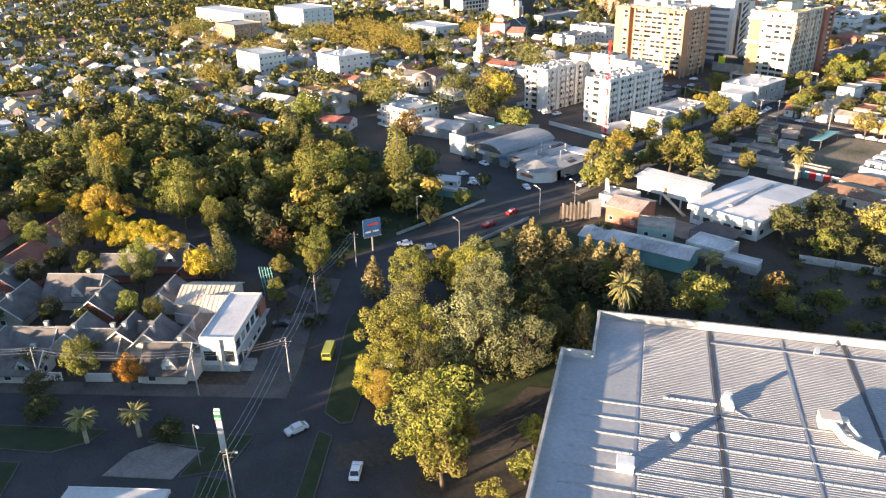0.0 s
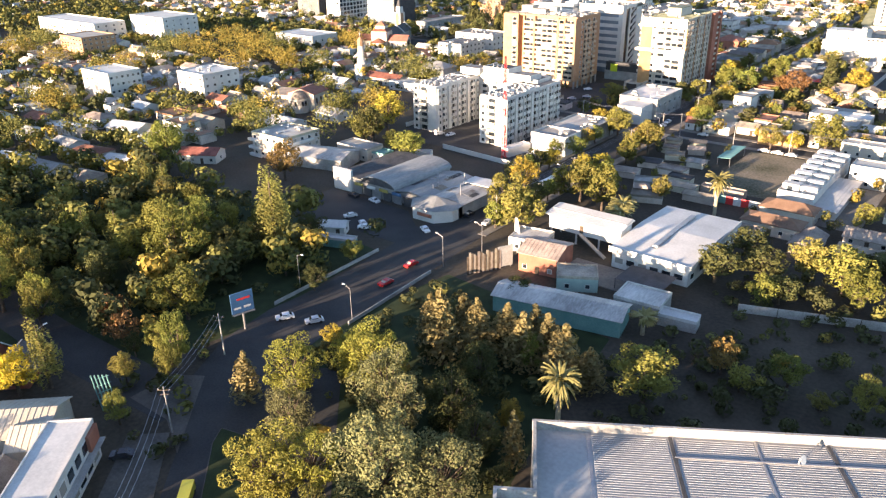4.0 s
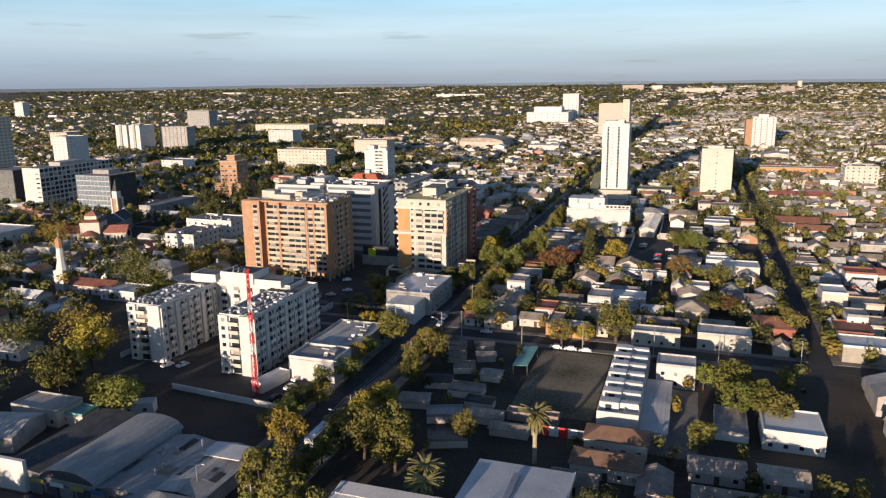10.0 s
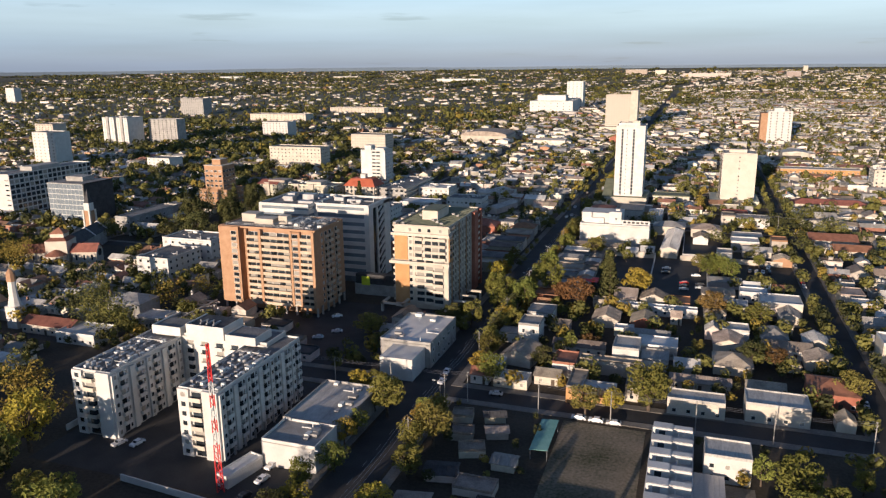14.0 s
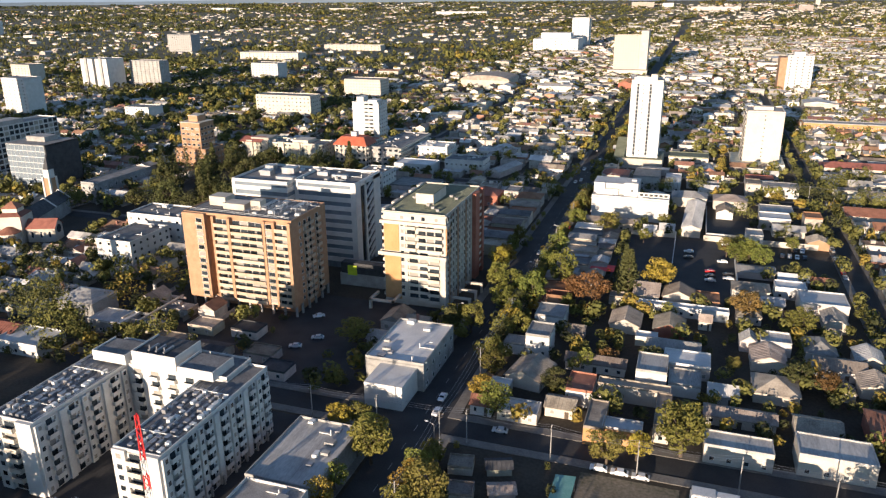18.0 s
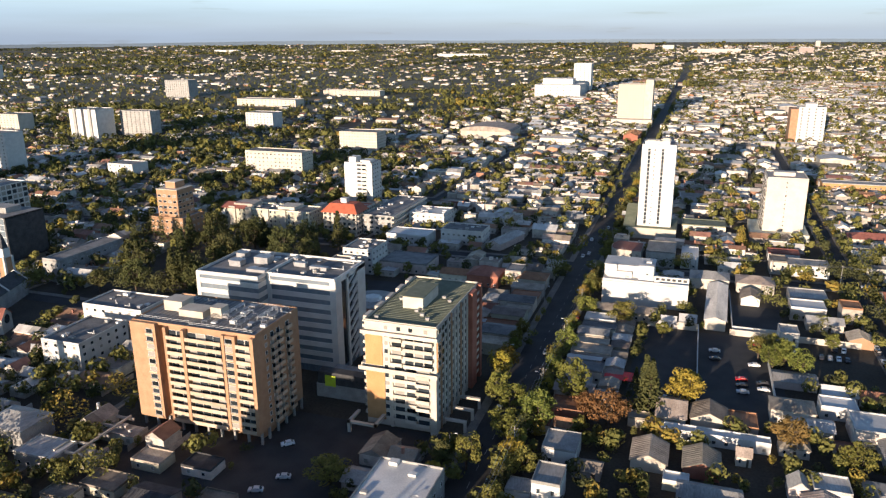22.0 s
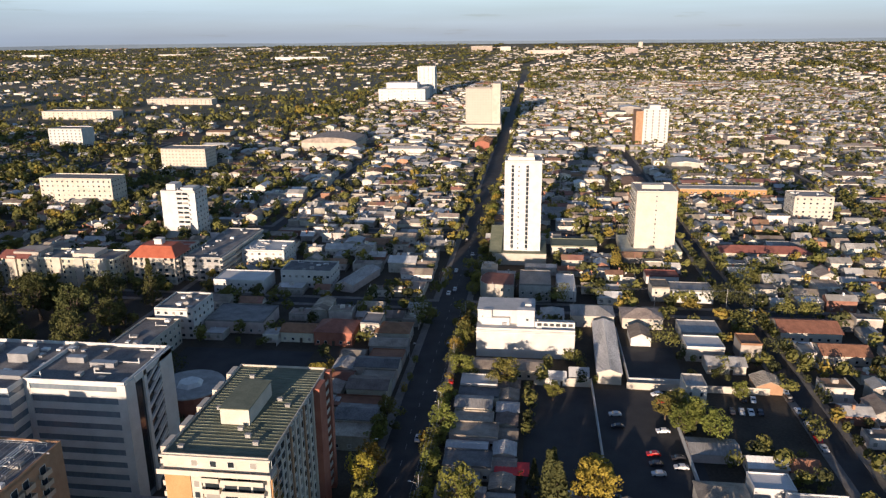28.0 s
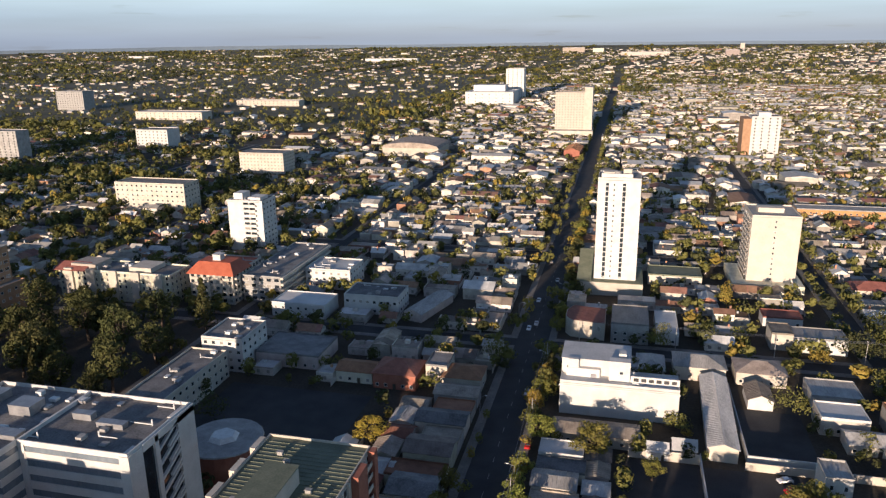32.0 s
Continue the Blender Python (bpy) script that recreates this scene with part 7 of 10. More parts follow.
for xa, xb, za, zb in ((82, 88.5, 4.1, 5.2), (88.5, 95, 5.2, 4.2), (95, 101, 4.3, 4.9), (101, 107.6, 4.9, 4.1)):
    for k in range(4):
        u0, v0 = gr3.uniform(0.05, 0.5), gr3.uniform(-177, -162)
        u1, v1 = u0 + gr3.uniform(0.2, 0.45), v0 + gr3.uniform(1.5, 6)
        at_ = lambda u, v: (xa + (xb - xa) * u, v, za + (zb - za) * u + 0.06)
        part("roof_patch", Build().slab([at_(u0, v0), at_(u1, v0), at_(u1, v1), at_(u0, v1)], 0.05), gr3.choice((ZINC, RUST, WHITEROOF, DARKROOF)), shop, "patched roof sheet")
for k in range(7):
    x_, y_ = gr3.uniform(84, 105), gr3.uniform(-176, -158)
    part("roof_vent", Build().tube((x_, y_, 4.0), (x_, y_, 6.0), 0.22, 0.22, 8).tube((x_, y_, 6.0), (x_, y_, 6.3), 0.4, 0.1, 8), METAL, shop)
for k in range(4):
    part("shop_sign", Build().box(64.6 + k * 5.6, 68.4 + k * 5.6, -181.95, -181.75, 3.0, 4.0), (YELLOWSIGN, FRAME, YELLOWSIGN, BLUE)[k], shop, "faded shop sign panel")
part("skylight", Build().box(96, 106.5, -163, -156.5, 5.0, 5.25), WHITEROOF, shop)
part("kiosk", Build().prism([(91, -182), (95, -187.5), (103, -187.5), (107, -183), (107, -178), (91, -178)], -0.2, 3.9), WHITE, shop)
part("kiosk_roof", Build().poly((90.4, -182.2, 3.9), (94.8, -188.1, 3.9), (99, -180.5, 6.0)).poly((94.8, -188.1, 3.9), (103.2, -188.1, 3.9), (99, -180.5, 6.0)).poly((103.2, -188.1, 3.9), (107.6, -183.2, 3.9), (99, -180.5, 6.0)).poly((107.6, -183.2, 3.9), (107.6, -177.5, 3.9), (99, -180.5, 6.0)).poly((90.4, -177.5, 3.9), (90.4, -182.2, 3.9), (99, -180.5, 6.0)), OLDSHEET, shop)
part("sign_band", Build().box(97, 102.5, -187.8, -187.5, 1.6, 2.6), REDBRICK, shop, "faded red shop sign band")
for k in range(6):
    part("shutter", Build().box(64 + k * 4.4, 67.4 + k * 4.4, -181.5, -181.2, 0, 3.0), DARKROOF if k % 2 else METAL, shop)
keep(54, 108, -191, -149)
structure("yard_court", Build().prism([(56, -205), (104, -205), (104, -192), (100, -192), (90, -184), (55, -183)], -0.2, 0.02), ASPHALT, "worn asphalt yard before the workshops")
house("gable", 83.5, -210, 8, 5, 2.8, 1.0, WHITEROOF, WHITE, "small white cabin with pale roof in the yard", 30)
house("flat", 92, -216, 10, 3, 2.6, 0, WHITEROOF, TEAL, "pale container with faded sides among bushes", 20, name="container", category="container", windows=False)
house("flat", 82, -221, 10, 3, 2.6, 0, TEAL, TEAL, "faded green container among bushes", 20, name="container", category="container", windows=False)
b4 = block("apartment_house", "pale pink three-storey apartment house with white balconies", 1, 20, -174, -156, 9, 3, RENDER, ZINC, sides="se", pitch=3.2)
for f in range(3):
    part("balcony", Build().box(0, 7, -175.4, -174, 0.2 + 3 * f, 1.2 + 3 * f), WHITE, b4)
    part("balcony", Build().box(20, 21.4, -173, -160, 0.2 + 3 * f, 1.2 + 3 * f), WHITE, b4)
house("gable", 32, -165, 22, 14, 4.2, 1.6, ZINC, CONCRETE, "low hall with blue-grey sheet roof", 15, name="hall", category="hall", windows=False)
house("flat", 36, -150, 16, 9, 4.6, 0, ZINC, CREAM, "low hall with pale sheet roof", 0, name="hall", category="hall")
house("flat", 46, -149, 8, 6, 3.2, 0, TEAL, CREAM, "small cream shed with green roof", 0, name="shed", category="shed")
chapel = thing("chapel", "cream chapel with red tile roofs and a small brick dome", "chapel", -46, -110, 0, 18)
part("nave", Build().box(-1, 13, -6, 8, -0.2, 8.4), CREAM, chapel)
part("gable", Build().poly((-1, -6.02, 8.4), (13, -6.02, 8.4), (6, -6.02, 10.6)).poly((13, 8, 8.4), (-1, 8, 8.4), (6, 8, 10.6)), CREAM, chapel)
part("nave_roof", Build().slab([(-1.6, -6.4, 8.3), (6, -6.4, 10.75), (6, 8.4, 10.75), (-1.6, 8.4, 8.3)], 0.2).slab([(6, -6.4, 10.75), (13.6, -6.4, 8.3), (13.6, 8.4, 8.3), (6, 8.4, 10.75)], 0.2), TILE, chapel, "red clay tile roof")
part("wing", Build().box(-13, -1, -2, 8, -0.2, 6.2), CREAM, chapel)
part("wing_roof", Build().slab([(-13.5, -2.5, 6.2), (-1, -2.5, 6.2), (-1, 8.4, 7.6), (-13.5, 8.4, 7.6)], 0.2), RUST, chapel, "weathered brown lean-to roof")
part("drum", Build().tube((6, -7.5, -0.2), (6, -7.5, 6.2), 4.1, 4.0, 24).tube((6, -7.5, 6.2), (6, -7.5, 6.6), 4.4, 4.4, 24), CREAM, chapel)
dome = Build()
for k in range(5):
    dome.tube((6, -7.5, 6.6 + 3.6 * math.sin(0.3 * k)), (6, -7.5, 6.6 + 3.6 * math.sin(0.3 * (k + 1))), 3.9 * math.cos(0.3 * k), 3.9 * math.cos(0.3 * (k + 1)), 24)
part("dome", dome, RUST, chapel, "brown brick dome")
for k in range(7):
    a = radians(-165 + 25 * k)
    ca, sa = math.cos(a), math.sin(a)
    q = [(6 + 4.12 * ca - e * 0.55 * sa, -7.5 + 4.12 * sa + e * 0.55 * ca) for e in (-1, 1)] + [(6 + 3.8 * ca - e * 0.55 * sa, -7.5 + 3.8 * sa + e * 0.55 * ca) for e in (1, -1)]
    part("drum_window", Build().prism(q, 3.4, 5.6), GLASS, chapel)
part("terrace_wall", Build().box(-12, 2.5, -9.5, -2, -0.2, 3.2), WHITE, chapel)
part("terrace_roof", Build().slab([(-12.5, -10, 3.2), (2.2, -10, 3.2), (2.2, -2, 4.0), (-12.5, -2, 4.0)], 0.2), ZINC, chapel, "grey sheet porch roof")
for k in range(4):
    part("window", Build().box(-11.6 + 2.7 * k, -10.4 + 2.7 * k, -2.08, -1.95, 4.3, 5.6), GLASS, chapel)
for k in range(3):
    part("window", Build().box(12.95, 13.07, -4 + 4 * k, -2.8 + 4 * k, 3.4, 6.2), GLASS, chapel)
keep(-62, -30, -122, -100)
tower = thing("bell_tower", "slender white church tower with brick upper stage and cross", "tower", -66, -44)
part("base", Build().box(-2.6, 2.6, -2.6, 2.6, -0.2, 9), WHITE, tower)
part("shaft", Build().tube((0, 0, 8.8), (0, 0, 13), 2.6, 1.7, 8).tube((0, 0, 13), (0, 0, 19), 1.7, 1.5, 8), WHITE, tower)
part("belfry", Build().tube((0, 0, 19), (0, 0, 22.5), 1.75, 1.6, 8).tube((0, 0, 22.5), (0, 0, 24), 1.6, 0.5, 8), BRICK, tower, "orange brick belfry")
part("cross", Build().box(-0.1, 0.1, -0.1, 0.1, 24, 27).box(-0.8, 0.8, -0.1, 0.1, 25.6, 25.8), METAL, tower)
house("gable", -47, -44, 24, 9, 4, 2, TILE, CREAM, "long low house with clay tile roof by the bell tower", 0)
house("flat", -28, -47, 18, 12, 4.2, 0, WHITEROOF, WHITE, "flat hall with a broad white roof", 0, name="hall", category="hall")
house("hip", -29, -20, 16, 12, 8.0, 2.5, ZINC, CONCRETE, "grey old villa with a mansard storey", 0, name="villa", category="villa")
house("flat", -12, -26, 14, 10, 4.5, 0, ZINC, CONCRETE, "low grey-roofed house behind a wall", 0)
block("clinic_building", "white cube building with green glazed front", -160, -133, -158, -140, 14, 4, WHITE, WHITEROOF, sides="e", pitch=3)
cy = block("clinic_building", "white four-storey clinic with cyan mural patch", -112, -90, -132, -110, 14, 4, WHITE, WHITEROOF, sides="se", pitch=4)
part("mural", Build().box(-111.5, -104, -132.1, -132.0, 9.5, 13.5), material("cyan_mural", (0.03, 0.4, 0.55), (0.2, 0.6, 0.7), 0.6, bump=0), cy, "cyan and blue painted mural")
block("apartment_house", "brown brick five-storey apartment house with balconies", -298, -268, -102, -78, 14, 5, BRICK, CONCRETE, sides="se", pitch=4)
block("hospital_building", "long white hospital wing with flat roofs", -420, -330, -60, -35, 14, 4, WHITE, WHITEROOF, sides="se", pitch=6)
block("hospital_building", "white hospital block with stepped roofs", -330, -285, -30, 0, 18, 5, WHITE, WHITEROOF, sides="se", pitch=6)
for x, y, w, d, rz in ((-64, -236, 12, 9, 20), (-42, -236, 20, 9, 10), (-18, -233, 14, 9, 10), (-66, -214, 14, 10, 0), (-45, -216, 16, 10, 10), (-26, -214, 12, 10, 10), (-68, -186, 18, 10, 15), (-40, -186, 16, 10, 20), (-10, -190, 15, 9, 30), (-20, -140, 16, 11, 0), (-75, -160, 14, 10, 0), (-50, -160, 15, 9, 0), (-95, -215, 14, 10, 0), (-95, -186, 14, 9, 10), (-120, -200, 15, 9, 0), (-120, -232, 14, 9, 10), (-150, -210, 14, 9, 0), (-100, -160, 12, 9, 0), (-15, -115, 14, 10, 0), (-80, -130, 13, 9, 0)):
    k = int(abs(x * 3 + y)) % 4
    house(("gable", "flat", "gable", "hip")[k], x, y, w, d, 3.4 + 0.3 * k, 1.8, (WHITEROOF, RUST, ZINC, TILE)[(k + int(w)) % 4], (WHITE, CREAM, RENDER)[k % 3], "low pale house among dense garden trees", rz)

# the strip of shops, row of cube houses, sports ground and market beyond the stream
row = thing("row_houses", "row of white cube houses with stepped flat roofs", "row house")
for k in range(7):
    y = -114.5 + k * 7.0
    part("unit", Build().box(181, 191.5, y, y + 6.9, -0.2, 5.0), WHITE, row)
    part("unit_roof", Build().box(181.2, 191.3, y + 0.2, y + 6.7, 5.0, 5.06), WHITEROOF, row)
    part("terrace_wall", Build().box(181, 191.5, y, y + 0.25, 5.0, 6.3).box(181, 181.25, y + 0.25, y + 6.9, 5.0, 6.3).box(191.25, 191.5, y + 0.25, y + 6.9, 5.0, 5.9).box(187.6, 187.85, y + 0.25, y + 4, 5.0, 6.3), WHITE, row)
    part("upper_unit", Build().box(181.25, 186.2, y + 3.4, y + 6.9, 5.06, 7.5).box(186.2, 191.2, y + 4.6, y + 6.9, 5.06, 7.1), WHITE, row)
    part("upper_roof", Build().box(181.5, 186.0, y + 3.65, y + 6.7, 7.5, 7.56).box(186.4, 191.0, y + 4.8, y + 6.7, 7.1, 7.16), WHITEROOF, row)
    window(row, 183.6, y + 3.4, 5.3, 1.8, 1.7, 0)
    window(row, 191.5, y + 2.2, 1.0, 1.4, 1.3, 90)
keep(181, 192, -115, -65)
house("gable", 195.2, -98, 6.4, 34, 2.6, 0.6, WHITEROOF, WHITE, "long pale sheet roof beside the cube houses", 0, name="shed", category="shed", windows=False)
house("hip", 187, -122, 15, 8, 4.2, 1.8, BROWNTILE, CREAM, "bungalow with brown tiled roof and white gable", 0)
house("flat", 199.5, -74.5, 11, 9, 7.0, 0, ZINC, WHITE, "white two-storey house with grey sheet roof", 0)
structure("yard_slab", Build().box(194.5, 206, -122, -80, -0.1, 0.1), PAVING, "pale concrete yard beside the cube houses")
house("hip", 186, -134, 16, 8, 3.6, 1.6, BROWNTILE, CREAM, "bungalow with brown tiled roof", 0)
house("gable", 180, -143, 10, 6, 2.8, 1.4, RUST, CREAM, "small house with brown tiled roof", 0)
house("flat", 228, -104, 14, 14, 5.0, 0, WHITEROOF, WHITE, "white modern house with a timber strip", 0)
house("flat", 214, -101, 8, 16, 2.2, 0, CONCRETE, WHITE, "low walled court with white plaster walls", 0, windows=False)
for x, y, w, d in ((210, -128, 12, 8), (224, -128, 10, 8), (197, -140, 12, 7), (212, -141, 14, 6), (228, -141, 12, 8)):
    house("gable", x, y, w, d, 2.6, 1.5, RUST, RENDER, "low house with weathered roof behind bushes", 90 * (int(x) % 2))
structure("sports_ground", Build().box(156, 179, -108, -58, -0.2, 0.03), TURF, "bare earth sports ground with a worn patch")
awn = thing("awning", "long teal sheet awning at the edge of the ground", "awning", 153.5, -74)
part("canopy", Build().slab([(-2.4, -8.5, 3.0), (2.4, -8.5, 3.4), (2.4, 8.5, 3.8), (-2.4, 8.5, 3.4)], 0.12), TEAL, awn)
for x, y in ((-2.2, -8), (2.2, -8), (-2.2, 8), (2.2, 8)):
    part("post", Build().tube((x, y, -0.1), (x, y, 3.2), 0.08, 0.08, 6), METAL, awn)
for k, (x, y, w, d) in enumerate(((142, -101, 10, 6), (132, -97, 8, 6), (136, -84, 7, 5), (146, -88, 6, 5), (131, -76, 6, 5), (140, -73, 6, 4), (148, -108, 8, 4), (130, -112, 8, 6), (141, -118, 10, 6), (152, -116, 9, 5), (128, -66, 6, 5), (137, -64, 6, 4), (164, -112, 14, 3.5), (128, -130, 9, 7), (146, -131, 10, 6), (160, -122, 10, 4))):
    house("gable" if k % 2 else "flat", x, y, w, d, 2.2, 0.7, (RUST, DARKROOF, RUST, ZINC, RUST)[k % 5], RENDER, "ramshackle market shed with patched sheet roof", 10 * (k % 3), name="shed", category="shed", windows=False)
wall3 = thing("boundary_wall", "long wall painted in red, white and teal panels", "wall", 174, -119.5, 0, 0)
for k in range(8):
    part("panel", Build().box(-9 + k * 2.4, -6.62 + k * 2.4, -0.15, 0.15, -0.2, 2.6), (TEAL, RED, FRAME, RED, FRAME, CONCRETE, FRAME, CONCRETE)[k], wall3)
wl = thing("boundary_wall", "long pale concrete wall across the waste ground", "wall")
for k in range(9):
    part("wall_run", Build().slab([(194 + 8 * k, -187.2 + 2.9 * k, 2.1), (194 + 8 * k, -187.5 + 2.9 * k, 2.1), (201.8 + 8 * k, -184.6 + 2.9 * k, 2.1), (201.8 + 8 * k, -184.3 + 2.9 * k, 2.1)], 2.4), CONCRETE, wl)
wl = thing("boundary_wall", "low white wall before the apartment wings", "wall")
part("wall_run", Build().slab([(56, -123.6, 1.8), (56, -123.3, 1.8), (98, -127.2, 1.8), (98, -127.5, 1.8)], 2.0), WHITE, wl)
part("wall_run", Build().slab([(22, -107, 1.8), (22.3, -107, 1.8), (24, -70, 1.8), (23.7, -70, 1.8)], 2.0), WHITE, wl)
structure("car_park", Build().box(24, 100, -122, -57, -0.2, 0.015), ASPHALT, "dark asphalt car park round the apartment wings")
structure("waste_ground", Build().box(56, 98, -154, -127.6, -0.2, 0.01), SOIL, "bare dark waste ground behind a wall")
shed = house("flat", 83.5, -112.5, 4, 12, 3.0, 0, WHITEROOF, WHITE, "long white gatehouse shed", -12, name="gatehouse", category="gatehouse")
house("flat", 58, -140, 9, 4, 3.0, 0, WHITEROOF, WHITE, "two white site cabins", 25, name="site_cabin", category="cabin")

mast = thing("radio_mast", "red and white lattice radio mast on the car park", "mast", 83, -120)
for k in range(12):
    b = Build()
    s0, s1, z0, z1 = 0.95 - 0.05 * k, 0.90 - 0.05 * k, 3.2 * k, 3.2 * (k + 1)
    for i in range(3):
        a0, a1 = 2.094 * i, 2.094 * (i + 1)
        p, q = (s0 * math.cos(a0), s0 * math.sin(a0)), (s1 * math.cos(a1), s1 * math.sin(a1))
        b.tube((*p, z0), (s1 * math.cos(a0), s1 * math.sin(a0), z1), 0.13, 0.13, 5).tube((*p, z0), (*q, z0 + 1.6), 0.085, 0.085, 4).tube((*q, z0 + 1.6), (s1 * math.cos(a0), s1 * math.sin(a0), z1), 0.085, 0.085, 4)
    part("section", b, FRAME if k in (4, 6, 8) else RED, mast)


# ---- houses along the avenue and in the block east of it ----
H = house
H("flat", 133, 24.5, 10, 11, 5.2, 0, CONCRETE, WHITE, "white two-storey cube house with roof deck")
H("gable", 141.7, 17.4, 8, 6, 2.8, 1.4, RUST, RENDER, "small outhouse with a brown sheet roof")
H("gable", 158, 30, 12, 10, 3.2, 2.2, RUST, CREAM, "house with steep weathered sheet roof", 90)
H("gable", 172.5, 30, 11, 10, 3.2, 2.2, RUST, REDBRICK, "house with steep weathered sheet roof", 90)
H("flat", 176, 46, 32, 4, 3.6, 0, WHITEROOF, WHITE, "long low white row along a passage")
H("gable", 163, 58, 9, 14, 4.2, 2.6, RUST, CREAM, "grey-roofed house with twin gables", 0)
H("gable", 174.5, 58, 10, 11, 4.0, 2.4, RUST, CREAM, "grey-roofed house with twin gables", 90)
H("hip", 200, 70, 13, 9, 5.0, 1.6, RUST, CREAM, "two-storey house with dormer windows")
H("flat", 214.5, 77, 11, 8, 4.5, 0, WHITEROOF, WHITE, "white plastered house with a flat roof")
H("gable", 134.5, -16.9, 13, 11, 3.4, 2.4, RUST, CREAM, "brown hip-roofed house behind the avenue trees", 80)
H("gable", 152.3, -4.2, 18, 6, 3.2, 1.5, RUST, RENDER, "long low house with rusted roof")
H("gable", 174.5, 13.6, 16, 8, 3.2, 1.6, ZINC, RENDER, "long house with dark grey sheet roof")
H("flat", 165.8, 18.7, 7, 5, 3.0, 0, WHITEROOF, RENDER, "low annex with pale blue-white roof", windows=False)
court = H("flat", 157, -39, 5, 14, 5.2, 0, RUST, OCHRE, "peach plastered wing of a courtyard house", windows=False)
H("flat", 165, -20, 20, 4, 5.0, 0, RUST, CREAM, "peach courtyard house wing with pale roof", windows=False)
H("flat", 173.5, -31, 4, 17, 5.0, 0, RUST, CREAM, "peach plastered wing of a courtyard house")
H("flat", 164, -41.5, 10, 5, 4.8, 0, WHITEROOF, OCHRE, "salmon pink street front of the courtyard house")
H("gable", 202.6, 14.9, 11, 10, 3.4, 2.0, RUST, CREAM, "house with weathered ribbed roof", 90)
H("hip", 203.3, -4.2, 12, 12, 3.4, 2.6, RUST, CREAM, "house with steep brown hipped roof", 90)
H("gable", 193.1, -23.2, 18, 6, 3.0, 1.2, RUST, RENDER, "long house with patched rusty roof")
H("gable", 212.1, -23.2, 11, 8, 3.2, 1.6, RUST, RENDER, "low house with rust-brown roof")
H("flat", 192.0, -41.0, 16, 7, 5.0, 0, ZINC, CREAM, "long cream shop row on the street")
H("flat", 214.0, -38.0, 17, 10, 5.8, 0, ZINC, CREAM, "tall cream shop row with plastered front")
H("hip", 230.8, -20.7, 13, 14, 5.0, 2.2, TILE, REDBRICK, "brick villa with dark brown tiled roof")
H("flat", 136.0, -38.0, 11, 7, 3.0, 0, ZINC, RENDER, "low shop with patched tin roof")
H("flat", 127.8, -28.3, 6, 8, 3.0, 0, WHITEROOF, RENDER, "pale blue-white tin roofed shed", windows=False)
H("gable", 146.6, -32.1, 8, 7, 3.0, 1.4, RUST, CREAM, "small house with rusted roof")
H("gable", 222.6, 14.9, 14, 9, 3.4, 1.6, RUST, WHITE, "long house with rust-streaked white roof")
H("gable", 231.0, 6.0, 9, 9, 3.4, 2.0, RUST, CREAM, "white-gabled house with brown roof", 90)
H("gable", 232.1, 23.8, 10, 8, 3.4, 2.0, ZINC, CREAM, "white-gabled house with grey roof", 90)
# parking yards north of them, and the houses on their edge
H("gable", 203.5, 96.5, 14, 9, 3.0, 1.0, ZINC, RENDER, "low shed with bluish sheet roof between the yards", windows=False)
H("flat", 158, 51, 16, 5, 3.2, 0, RUST, CREAM, "low link between the twin-gabled houses", windows=False)
H("flat", 184, 58, 10, 10, 3.4, 0, TILE, RENDER, "small red-roofed annex beside the yard wall", windows=False)
keep(208, 241, 98, 142, 0)
structure("parking_yard", Build().box(147, 200, 60, 137, -0.1, 0.03), ASPHALT, "dark asphalt parking yards behind the avenue")
keep(152, 199, 64, 136, 0)
H("gable", 140, 146, 26, 9, 4.0, 1.2, RUST, CREAM, "long shed with brown-grey roof before the white building")
for k, (w, d, hh) in enumerate(((13, 8, 4.2), (11, 7, 3.4), (14, 9, 4.6), (12, 6, 3.2), (15, 9, 4.0), (13, 8, 3.4), (12, 8, 4.4), (14, 7, 3.6), (13, 8, 4.0))):
    sh_ = H("flat" if k % 3 else "gable", 124.2 + w / 2, 62.5 + k * 8.7, w, d, hh, 1.0, (RUST, ZINC, ROOFING, WHITEROOF, RUST)[k % 5], (RENDER, WHITE, CREAM, RENDER)[k % 4], "low avenue shop with patched sheet roof", windows=k % 2 == 0)
    H("gable", 141.5, 63 + k * 8.7, 7, 6.5, 2.8, 0.9, (ZINC, RUST, RUST)[k % 3], RENDER, "small back building with a tin roof", 90 * (k % 2), windows=False)
aw = thing("shop_awning", "bright red cloth awning over a yard", "awning", 144, 78)
part("cloth", Build().slab([(-5, -3, 3.0), (5, -3, 3.0), (5, 3, 3.6), (-5, 3, 3.6)], 0.08), RED, aw)
for x in (-4.8, 4.8):
    part("post", Build().tube((x, -2.8, -0.1), (x, -2.8, 3.0), 0.06, 0.06, 6), METAL, aw)
for k, (w, d, hh) in enumerate(((16, 9, 4.6), (13, 10, 5.6), (17, 8, 4.0), (14, 10, 6.2), (12, 9, 4.2), (16, 9, 5.0), (13, 8, 4.0), (15, 8, 4.6))):
    H("gable" if k % 2 else "flat", 100 - w / 2, 92 + k * 9.8, w, d, hh, 1.3, (RUST, ROOFING, TILE, RUST)[k % 4], (RENDER, CONCRETE, RENDER)[k % 3], "old avenue house with a dark patched roof", windows=k % 2 == 0)
    if k < 7:
        H("gable", 80 - k % 2, 93 + k * 9.8, 9, 7.5, 3.2, 1.2, (RUST, TILE, ZINC)[k % 3], RENDER, "low back building with a dark roof", 90 * (k % 2), windows=False)
H("flat", 131, 49, 11, 9, 4.6, 0, TILE, REDBRICK, "small shop with bright red awning")
